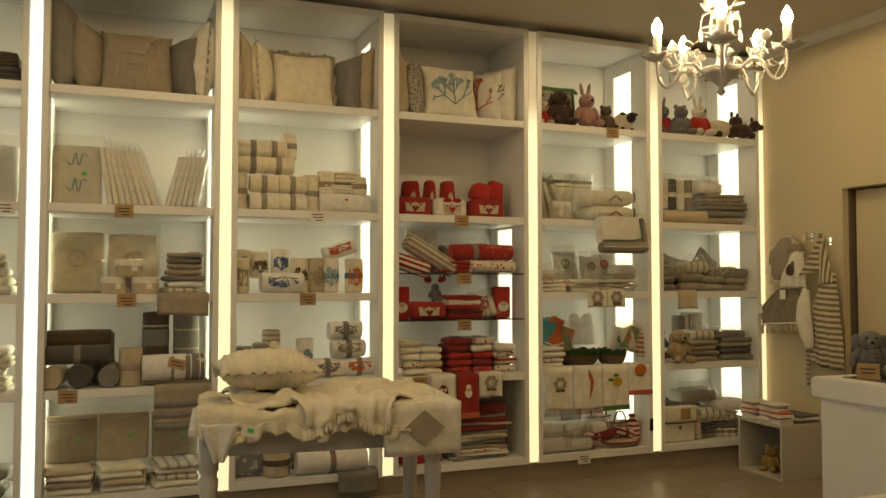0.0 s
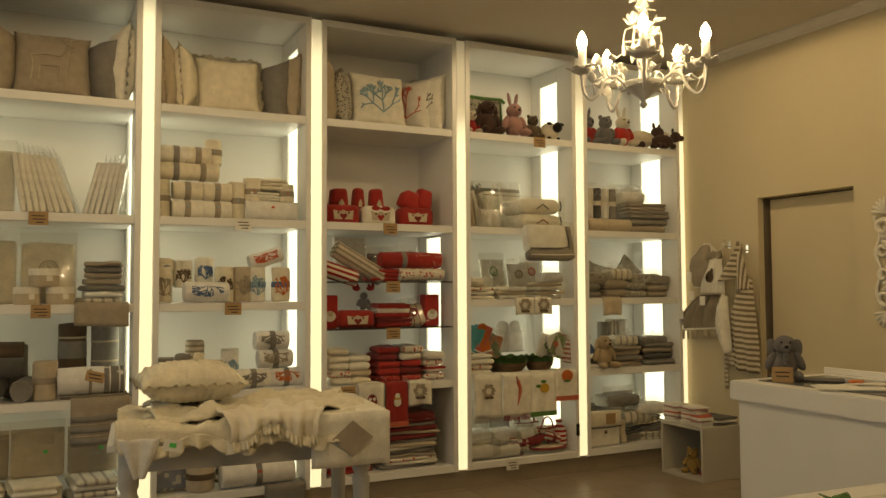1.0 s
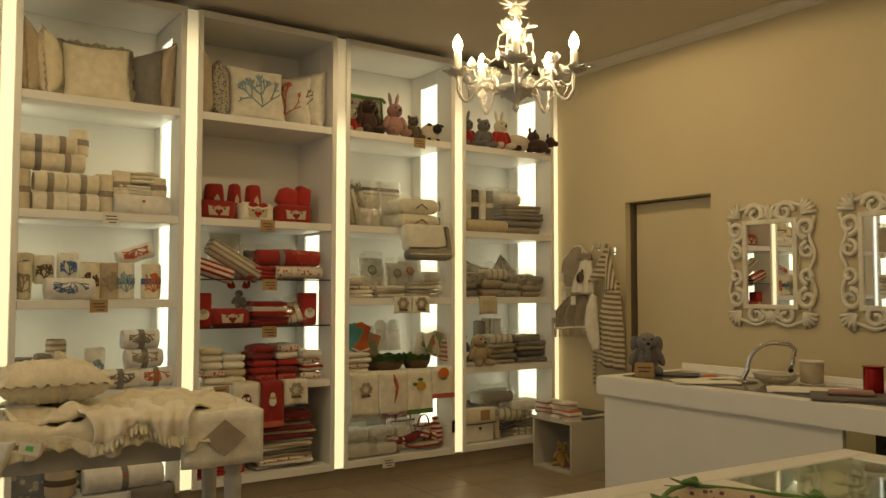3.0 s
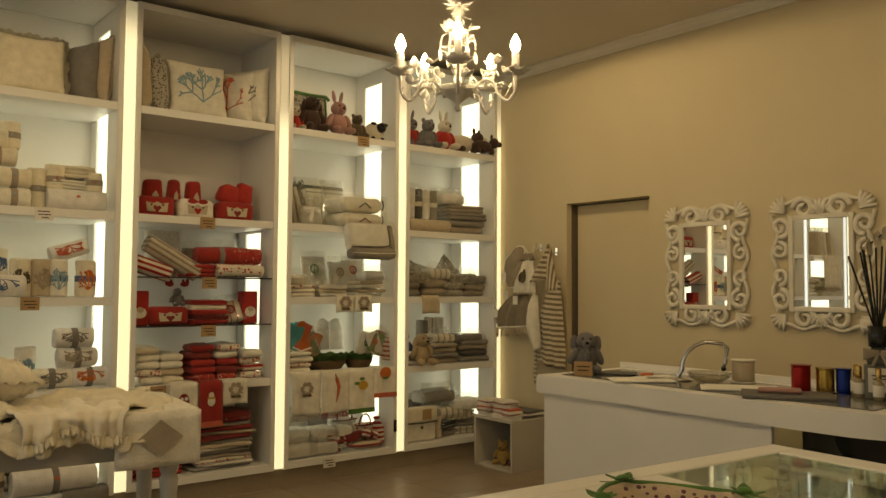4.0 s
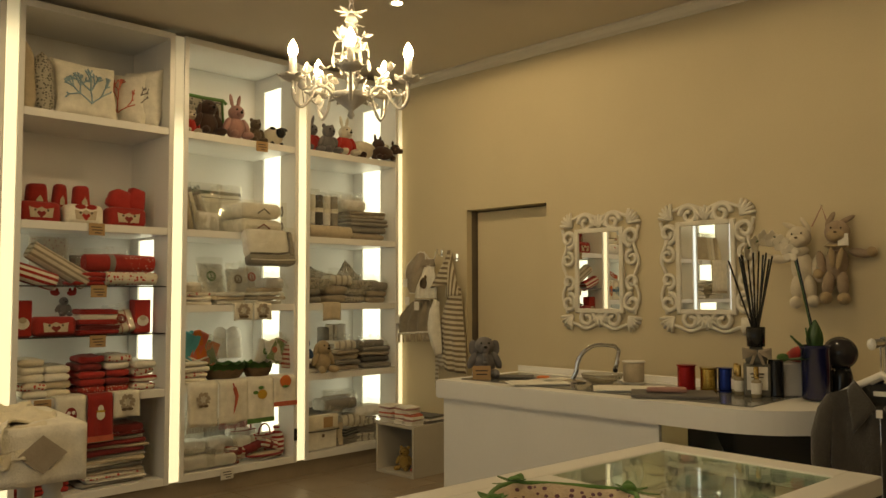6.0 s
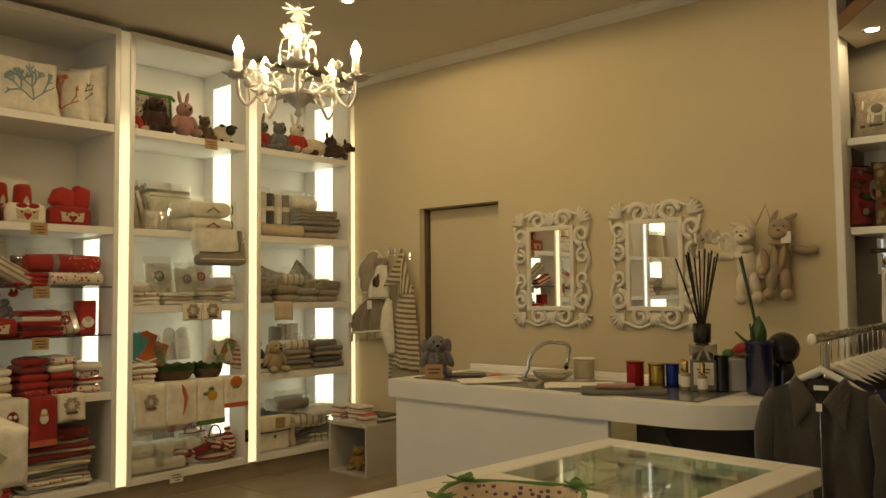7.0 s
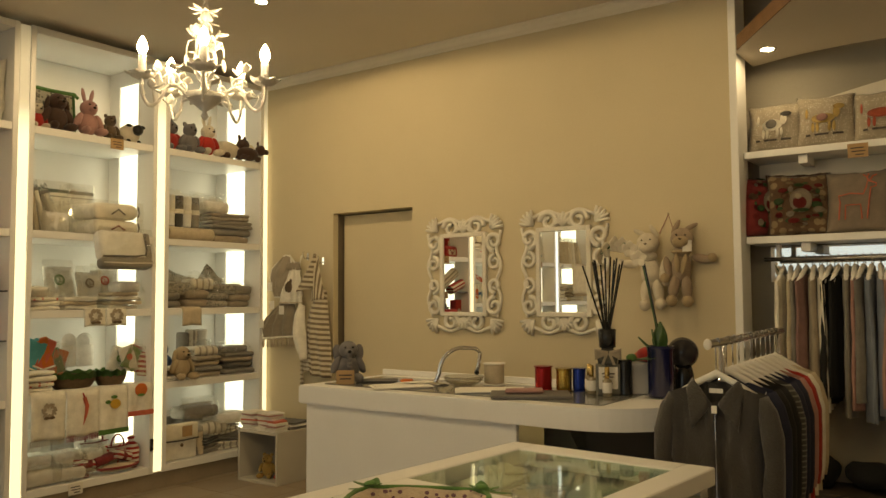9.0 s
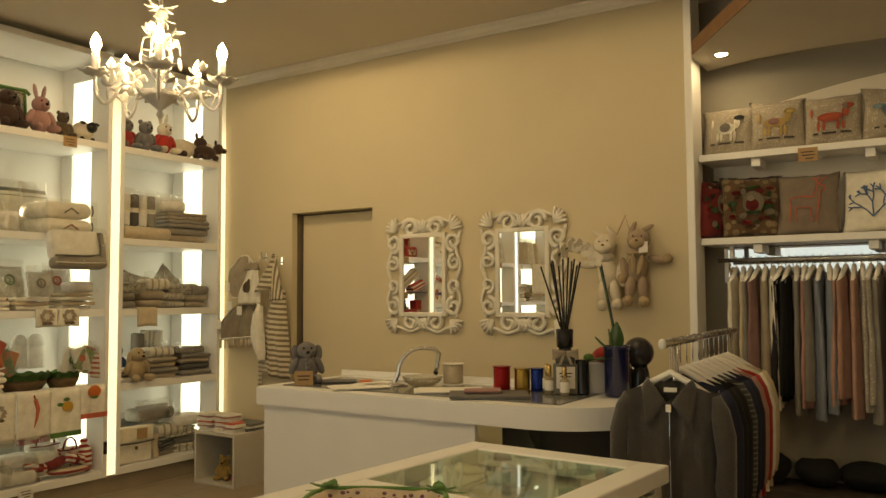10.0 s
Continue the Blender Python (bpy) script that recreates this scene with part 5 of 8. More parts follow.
# unit 5
plush(sitting_toy("long", 1.0, shirt=True), [FUR_G, RED, BUTTON], at_unit(5, 0.125, Z4, 0.13), "grey plush rabbit in a red jumper")
plush(sitting_toy("round", 1.0), [FUR_G, FUR_G, BUTTON], at_unit(5, 0.27, Z4, 0.09), "dark grey plush mouse sitting")
plush(sitting_toy("long", 1.08, shirt=True), [FUR_W, RED, BUTTON], at_unit(5, 0.44, Z4, 0.09), "cream plush rabbit in a red jumper")
plush(lying_toy(1.35), [FUR_W, FUR_W, FELT_D], at_unit(5, 0.64, Z4, 0.10), "cream and brown plush dog lying down")
plush(lying_toy(1.05), [FELT_D, FELT_D, FELT_D], at_unit(5, 0.80, Z4, 0.02), "dark brown plush dog lying on the shelf edge")
for k in range(5):
    rolled(0.24, 0.035, (GREY, WHITEC, DARK, WHITEC, GREY)[k], at_unit(5, 0.07 + 0.075 * k, Z3 + 0.105, 0.14), "slim grey towel roll standing in clear bag", upright=True, band=IVORY, seed=140 + k)
rolled(0.42, 0.05, SAND, at_unit(5, 0.26, Z3, 0.06), "beige blanket roll lying along the shelf", name="rolled_blanket", category="blanket", seed=146)
stack(5, 0.68, Z3, 0.40, 0.3, [(TAUPE, 0.055), (GREY, 0.055), (GREY, 0.06), (DOTS, 0.06)], "taupe quilted folded throw in a pile", y=0.04, seed=50, name="folded_throw", category="throw")
packet(0.34, 0.16, 0.05, WHITEC, at_unit(5, 0.60, Z3 + 0.23, 0.25, -20), "white linen in a crackly clear bag", seed=147)
handled_box(at_unit(5, 0.08, Z3 + 0.10, 0.32, -6), STRIPE_X, GREY, "striped fabric holder with grey rim")
for k, (x, z, rz) in enumerate(((0.16, 0.12, 20), (0.52, 0.18, -8), (0.30, 0.06, 10))):
    cushion(0.24, 0.24, 0.06, FLORAL_G, at_unit(5, x, Z2 + z * 0.6, 0.22, -10, 40 if k == 1 else rz, 0), "small quilted grey floral pad", name="quilted_pad", seed=150 + k)
for k, (x, h, mt) in enumerate(((0.10, 0.12, GREY), (0.36, 0.14, TAUPE), (0.55, 0.12, FLORAL_G), (0.78, 0.10, TAUPE))):
    folded(0.22, 0.22, h, mt, at_unit(5, x, Z2, 0.07), "grey quilted cloth pouch lying on the shelf", "quilted_pouch", 2, category="pouch", seed=155 + k)
draped(0.17, 0.2, 0.14, SAND, at_unit(5, 0.24, Z2, 0.0), "plain beige cloth hung over the shelf edge")
plush(sitting_toy("flop", 1.3), [FUR_B, FUR_B, BUTTON], at_unit(5, 0.20, Z1, 0.06), "beige plush dog sitting on the shelf edge")
plush(sitting_toy("round", 1.45), [BLUE, GREY, BUTTON], at_unit(5, 0.17, Z1, 0.30), "blue-grey plush toy at the back of the shelf")
for k, (x, h, mt) in enumerate(((0.42, 0.34, GREY), (0.50, 0.36, STRIPE_X), (0.60, 0.36, WHITEC))):
    rolled(h, 0.05, mt, at_unit(5, x, Z1, 0.34), "towel roll in clear bag standing at the back", upright=True, seed=160 + k)
stack(5, 0.46, Z1, 0.28, 0.28, [(TAUPE, 0.04), (GREY, 0.04), (SAND, 0.04), (TAUPE, 0.035)], "taupe folded linen in clear bag in a pile", seed=60)
stack(5, 0.77, Z1, 0.30, 0.28, [(GREY, 0.045), (DARK, 0.045), (TAUPE, 0.04), (GREY, 0.04)], "grey folded linen in clear bag in a pile", seed=61)
stack(5, 0.10, Z1, 0.16, 0.22, [(WHITEC, 0.035), (GREY, 0.035), (WHITEC, 0.03)], "grey and white folded cloth in a small pile", seed=62)
t = thing("satchel_pack", "cream cloth satchel with dark edging and a kraft card", "bag")
part("body", rough_up(box(bmesh.new(), -0.15, 0.15, 0, 0.10, 0, 0.26, 0.02, 3), 0.004, 14), IVORY, t, smooth=True)
part("flap", rough_up(box(bmesh.new(), -0.153, 0.153, -0.012, 0.06, 0.15, 0.268, 0.012, 2), 0.003, 14), CREAM, t, "folded flap", smooth=True)
part("edging", tube([(-0.155, -0.014, 0.15), (0, -0.016, 0.145), (0.155, -0.014, 0.15)], 0.006, 6), DARK, t, "dark edging")
part("button", ball(bmesh.new(), (0, -0.012, 0.11), 0.014, (1, 0.5, 1)), BROWN, t, "wooden button")
part("card", boxes((0.0, 0.09, -0.018, -0.016, 0.17, 0.25)), KRAFT, t, "kraft price card")
t.matrix_world = at_unit(5, 0.20, Z0, 0.05)
for k, (x, z, r_) in enumerate(((0.50, 0, 12), (0.72, 0, -10), (0.56, 0.07, 24), (0.74, 0.07, -18), (0.66, 0.13, 5))):
    folded(0.30, 0.24, 0.065, (GREY, STRIPE_X, STRIPE_D, GREY, STRIPE_X)[k], at_unit(5, x, Z0 + z, 0.1, 0, 0, r_), "grey striped folded cloth heaped on the lowest shelf", "folded_cloth", seed=165 + k)
packet(0.30, 0.3, 0.04, GREY, at_unit(5, 0.36, Z0, 0.38, -8), "grey linen in a crackly clear bag", seed=170)
packet(0.30, 0.28, 0.04, TAUPE, at_unit(5, 0.62, Z0 + 0.1, 0.38, -8), "taupe linen in a crackly clear bag", seed=171)
rolled(0.18, 0.035, SAND, at_unit(5, 0.40, Z0, 0.10), "small sand cloth roll standing beside a satchel", upright=True, seed=172)

def crackly_bag(k, x, z, w, h, d, y=0.05, seed=0, mt=None):
    """A clear bag with something pale in it, standing or heaped, with sharp creases."""
    t = thing("crackly_bag", "clear crackly bag with pale cloth inside", "linen pack", group="crackly bags")
    if mt:
        part("cloth", rough_up(box(bmesh.new(), -w * 0.42, w * 0.42, 0.02, d - 0.02, 0.002, h * 0.62, min(h, d) * 0.2, 3), 0.012, 12, seed), mt, t, smooth=True)
    bm = grid_sheet(12, 9, lambda u, v: Vector(((u - 0.5) * w * (1 - 0.25 * v), d * 0.5 * v, h * math.sin(v * 1.57))))
    part("bag", rough_up(rough_up(bm, 0.024, 17, seed + 4), 0.010, 45, seed), FILM, t, "creased clear plastic")
    t.matrix_world = at_unit(k, x, z, y)


for k, x, z, w, h, d, mt, sd in ((4, 0.12, Z3, 0.22, 0.30, 0.2, None, 1), (4, 0.38, Z3, 0.26, 0.33, 0.2, None, 2), (4, 0.30, Z2 + 0.09, 0.24, 0.18, 0.16, None, 3), (5, 0.55, Z3 + 0.24, 0.3, 0.14, 0.2, WHITEC, 4), (5, 0.20, Z2 + 0.1, 0.3, 0.16, 0.2, FLORAL_G, 5),
                                (5, 0.66, Z2 + 0.1, 0.34, 0.14, 0.2, FLORAL_G, 6), (5, 0.74, Z1 + 0.175, 0.32, 0.09, 0.24, GREY, 7), (5, 0.42, Z0 + 0.28, 0.4, 0.15, 0.24, GREY, 8), (5, 0.72, Z0 + 0.2, 0.36, 0.14, 0.24, WHITEC, 9), (4, 0.14, Z0 + 0.1, 0.26, 0.16, 0.2, WHITEC, 10), (4, 0.36, Z0 + 0.08, 0.26, 0.18, 0.2, WHITEC, 11), (3, 0.68, Z0 + 0.315, 0.40, 0.08, 0.3, WINE, 12),
                                (4, 0.24, Z3, 0.22, 0.22, 0.12, WHITEC, 13), (4, 0.12, Z2 + 0.085, 0.2, 0.12, 0.2, IVORY, 14), (4, 0.80, Z2 + 0.115, 0.22, 0.13, 0.2, WHITEC, 15), (4, 0.54, Z0 + 0.02, 0.2, 0.26, 0.2, IVORY, 16),
                                (5, 0.42, Z2 + 0.14, 0.26, 0.14, 0.2, STRIPE_X, 17), (5, 0.82, Z2 + 0.1, 0.22, 0.12, 0.2, GREY, 18), (5, 0.46, Z1 + 0.16, 0.28, 0.12, 0.24, STRIPE_X, 19), (5, 0.24, Z3 + 0.22, 0.36, 0.16, 0.16, None, 20), (5, 0.55, Z0 + 0.14, 0.3, 0.16, 0.2, STRIPE_X, 21)):
    crackly_bag(k, x, z, w, h, d, 0.06, sd, mt)

t = thing("cable_switch", "small black cable switch on the shelving's side panel", "switch")
part("body", box(bmesh.new(), -0.012, 0.012, -0.016, 0, -0.045, 0.045, 0.004, 2), BUTTON, t)
part("rocker", box(bmesh.new(), -0.007, 0.007, -0.020, -0.0165, -0.014, 0.014, 0.002), DARKVOID, t)
t.matrix_world = pose(STRIP_X[6] - GAP / 2 - 0.020, YF + 0.001, 0.33)

# price cards on the shelf edges
for k, x, z in ((0, 0.87, Z3), (0, 0.86, Z0 + 0.02), (1, 0.44, Z3), (1, 0.46, Z2), (1, 0.16, Z1), (2, 0.53, Z3), (2, 0.47, Z2), (3, 0.48, Z3), (3, 0.50, G1), (3, 0.50, G2), (3, 0.18, S3), (4, 0.62, Z4)):
    price_tag(at_unit(k, x, z - 0.015, -0.003), CARD if (k, x) in ((2, 0.53), (0, 0.87)) else None)
price_tag(at_unit(4, 0.36, Z0 - 0.02, -0.003), CARD)

# ---- counter ----
CX0, CX1, CY0, CY1, CZ = 3.31, 4.05, 0.95, 2.62, 0.90
counter = thing("sales_counter", "white lacquered sales counter with thick rounded top", "counter", (0, 0, 0))


def rounded_slab(x0, x1, y0, y1, z0, z1, r):
    """A slab whose end at y0 is rounded with radius r at the x0 corner."""
    bm = bmesh.new()
    out = [(x0, y1), (x1, y1), (x1, y0)]
    out += [(x0 + r - r * math.sin(a), y0 + r - r * math.cos(a)) for a in [math.pi / 2 * k / 14 for k in range(15)]]
    lo, hi = [bm.verts.new((*p, z0)) for p in out], [bm.verts.new((*p, z1)) for p in out]
    for k in range(len(out)):
        bm.faces.new((lo[k], lo[(k + 1) % len(out)], hi[(k + 1) % len(out)], hi[k]))
    bm.faces.new(lo[::-1]), bm.faces.new(hi)
    bmesh.ops.bevel(bm, geom=[e for e in bm.edges if abs(e.verts[0].co.z - e.verts[1].co.z) < 1e-5], offset=0.006, segments=2, affect="EDGES")
    return bm


part("worktop", rounded_slab(CX0, CX1, 0.55, CY1, CZ - 0.10, CZ, 0.42), WHITE, counter)
part("glass_inlay", boxes((CX0 + 0.10, CX1 - 0.12, 0.85, CY1 - 0.1, CZ + 0.0005, CZ + 0.005), bevel=0.001), GREYTOP, counter, "grey glass inlay")
part("front_panel", boxes((CX0 + 0.04, CX0 + 0.065, 1.25, CY1 - 0.02, 0, CZ - 0.10), bevel=0.002), WHITE, counter)
part("side_panel", boxes((CX0 + 0.066, CX1 - 0.02, CY1 - 0.045, CY1 - 0.02, 0, CZ - 0.10), bevel=0.002), WHITE, counter)
part("upstand", boxes((CX1 - 0.02, CX1, 0.7, CY1, CZ + 0.0005, CZ + 0.035), bevel=0.003), WHITE, counter)

# ---- glass display table ----
TZ = 0.80
tb = thing("display_table", "white framed display table with a glass top", "display table", (2.0, 0.72, 0), turn=-4)
part("top_frame", boxes((-0.9, 0.92, 0.26, 0.36, TZ - 0.06, TZ), (-0.9, 0.92, -0.46, -0.36, TZ - 0.06, TZ), (0.80, 0.92, -0.36, 0.26, TZ - 0.06, TZ), (-0.9, 0.16, -0.36, 0.26, TZ - 0.06, TZ), bevel=0.004), WHITE, tb)
part("glass_top", boxes((0.161, 0.799, -0.359, 0.259, TZ - 0.012, TZ - 0.004)), GREENGLASS, tb)
part("tray", boxes((-0.88, 0.90, -0.44, 0.34, TZ - 0.10, TZ - 0.085)), surf("pale_felt", (0.66, 0.66, 0.58), 0.9), tb)
for x, y in ((-0.88, -0.44), (0.84, -0.44), (-0.88, 0.28), (0.84, 0.28)):
    part("leg", boxes((x, x + 0.06, y, y + 0.06, 0, TZ - 0.061), bevel=0.003), WHITE, tb)

# ---- bedding table ----
BZ = 0.785
GREYPAINT = surf("grey_white_paint", (0.52, 0.51, 0.47), 0.5, 0.08, 9, 0.1, 90)
bt = thing("side_table", "painted grey-white table with turned fluted legs", "table", (0.90, 3.12, 0), turn=-6)
part("tabletop", boxes((-0.58, 0.56, -0.30, 0.30, BZ - 0.03, BZ), bevel=0.006, seg=2), WHITE, bt)
part("apron", boxes((-0.5, 0.48, -0.25, -0.225, BZ - 0.125, BZ - 0.031), (-0.5, 0.48, 0.225, 0.25, BZ - 0.11, BZ - 0.031), bevel=0.002), GREYPAINT, bt)
for x in (-0.50, 0.46):
    for y in (-0.22, 0.22):
        part("leg", lathe([(0.022, 0), (0.03, 0.03), (0.022, 0.06), (0.028, 0.1), (0.036, 0.5), (0.04, 0.56), (0.03, 0.58), (0.04, 0.6), (0.04, BZ - 0.031)], 14, m=Matrix.Translation((x, y, 0))), GREYPAINT, bt, smooth=True)

# ---- mirrors ----
for y0, y1, z0, z1 in ((2.185, 2.825, 1.136, 1.94), (1.41, 2.045, 1.135, 1.945)):
    mr = thing("wall_mirror", "rectangular mirror in a carved white scrollwork frame", "mirror", (XW, (y0 + y1) / 2, (z0 + z1) / 2), group="mirrors on the beige wall")
    hw, hh = (y1 - y0) / 2, (z1 - z0) / 2
    iw, ih = 0.165, 0.26
    part("mirror_glass", boxes((-0.022, -0.018, -iw, iw, -ih, ih)), MIRROR, mr)
    part("inner_frame", boxes((-0.034, 0, -iw - 0.03, -iw, -ih - 0.03, ih + 0.03), (-0.034, 0, iw, iw + 0.03, -ih - 0.03, ih + 0.03), (-0.034, 0, -iw, iw, ih, ih + 0.03), (-0.034, 0, -iw, iw, -ih - 0.03, -ih), bevel=0.004), CARVED, mr)

# carved scrollwork of the mirrors: flattened spirals, fans and beads
def scroll(cy, cz, r, start, turns, winding, thick=0.018, bm=None):
    pts, tp = [], []
    n = int(18 * turns) + 4
    for k in range(n + 1):
        q = k / n
        a = start + winding * q * turns * 2 * math.pi
        rr = r * (1 - 0.72 * q)
        pts.append((-0.016, cy + rr * math.cos(a), cz + rr * math.sin(a)))
        tp.append(1.0 - 0.25 * q if k < n else 1.2)
    return tube(pts, thick, 7, bm, tp)


def fan(cy, cz, ang, r, bm, n=5, spread=1.5):
    for k in range(n):
        a = ang + spread * (k / (n - 1) - 0.5)
        tube([(-0.012, cy, cz), (-0.024, cy + r * 0.6 * math.cos(a), cz + r * 0.6 * math.sin(a)), (-0.014, cy + r * math.cos(a), cz + r * math.sin(a))], 0.013, 6, bm, [0.6, 1.0, 0.75])
    return bm


def mirror_carving(mr, hw, hh, iw, ih):
    for sy in (-1, 1):
        for sz in (-1, 1):
            part("corner_leaf", fan(sy * (hw - 0.085), sz * (hh - 0.085), math.atan2(sz, sy), 0.10, bmesh.new(), 5, 1.3), CARVED, mr, smooth=True)
            part("scroll", scroll(sy * 0.105, sz * (hh - 0.066), 0.066, math.pi / 2 * (1 - sz) + (0 if sy > 0 else math.pi) * 1.0, 1.3, sy * sz), CARVED, mr, smooth=True)
            part("scroll", scroll(sy * (hw - 0.055), sz * (hh * 0.56), 0.064, -sz * math.pi / 2, 1.3, -sy * sz), CARVED, mr, smooth=True)
        part("scroll", scroll(sy * (hw - 0.05), 0.080, 0.052, math.pi / 2, 1.2, sy, 0.015), CARVED, mr, smooth=True)
        part("scroll", scroll(sy * (hw - 0.05), -0.080, 0.052, -math.pi / 2, 1.2, -sy, 0.015), CARVED, mr, smooth=True)
        pts = [(-0.014, sy * (hw - 0.02 - 0.018 * math.cos(v * 5 * math.pi)), (v - 0.5) * 2 * (hh - 0.10)) for v in [k / 30 for k in range(31)]]
        part("side_rib", tube(pts, 0.012, 6), CARVED, mr, smooth=True)
        part("top_rib", tube([(-0.014, (v - 0.5) * 2 * (hw - 0.08), sy * (hh - 0.016 - 0.016 * math.cos(v * 4 * math.pi))) for v in [k / 26 for k in range(27)]], 0.012, 6), CARVED, mr, smooth=True)
        part("shell", fan(0, sy * (ih + 0.03), sy * math.pi / 2, 0.095, bmesh.new(), 5, 1.5), CARVED, mr, smooth=True)
        for sx in (-1, 1):
            part("bead", ball(bmesh.new(), (-0.016, sx * 0.05, sy * (ih + 0.055)), 0.02, (0.7, 1, 1)), CARVED, mr, smooth=True)


for mr in [o for o in scene.objects if o.name.startswith("wall_mirror")]:
    mirror_carving(mr, 0.308, 0.395, 0.165, 0.26)

# ---- chandelier ----
CHX, CHY, CHS = 1.490, 1.127, 0.90
HC = (H - 0.138) / CHS
ch = thing("chandelier", "cream painted iron chandelier with flowers and five lit candle bulbs", "chandelier", (CHX, CHY, 0.138))
ch.scale = (CHS, CHS, CHS)
part("stem", lathe([(0.004, 1.925), (0.012, 1.935), (0.006, 1.95), (0.05, 1.985), (0.062, 2.0), (0.058, 2.004), (0.02, 1.99), (0.012, 2.03), (0.012, 2.06), (0.022, 2.08), (0.016, 2.10), (0.010, 2.14), (0.010, 2.22), (0.022, 2.235), (0.008, 2.26)], 18), IRON, ch, smooth=True)
rnd = random.Random(3)


def petal(bm, at, yaw, pitch, length, width):
    m = pose(*at, 0, -pitch, yaw)
    f = lambda u, v: m @ Vector((length * v, (u - 0.5) * width * math.sin(math.pi * min(0.97, 0.12 + 0.85 * v)), 0.25 * length * v * v - 0.1 * width * math.cos((u - 0.5) * 3)))
    return join(bm, grid_sheet(4, 5, f, 0.0016))


for k in range(8):
    part("leaf", petal(bmesh.new(), (0.006 * math.cos(k * 0.785), 0.006 * math.sin(k * 0.785), 2.262), 45 * k + 8, -10 + rnd.uniform(-14, 20), 0.044, 0.019), IRON, ch, smooth=True)
for k in range(4):
    part("leaf", petal(bmesh.new(), (0.008 * math.cos(k * 1.6), 0.008 * math.sin(k * 1.6), 2.228), 90 * k + 30, -35 + rnd.uniform(-15, 15), 0.040, 0.016), IRON, ch, smooth=True)
for k in range(14):
    a, r, z = k * 2.4, rnd.uniform(0.018, 0.040), 2.135 + 0.05 * rnd.random()
    part("petal", petal(bmesh.new(), (r * math.cos(a), r * math.sin(a), z), math.degrees(a) + rnd.uniform(-50, 50), rnd.uniform(-20, 55), 0.034, 0.034), IRON, ch, smooth=True)
for k in range(6):
    a = k * 1.047 + 0.4
    ca, sa = math.cos(a), math.sin(a)
    part("twig", tube([(r * ca, r * sa, z) for r, z in ((0.010, 2.150), (0.030, 2.172), (0.048, 2.166), (0.054, 2.145), (0.055, 2.120))], 0.0028, 6), IRON, ch, smooth=True)
    part("bud", ball(bmesh.new(), (0.055 * ca, 0.055 * sa, 2.105 - 0.010 * (k % 2)), 0.008, (0.8, 0.8, 2.6), (0, 8, 30 * k), 10, 8), IRON, ch, smooth=True)
for k in range(8):
    part("leaf", petal(bmesh.new(), (0.040 * math.cos(k * 0.785), 0.040 * math.sin(k * 0.785), 1.992), 45 * k, -28 + rnd.uniform(-10, 10), 0.032, 0.026), IRON, ch, smooth=True)
CAM_YAW = math.degrees(math.atan2(-0.63 - CHY, 0.04 - CHX))
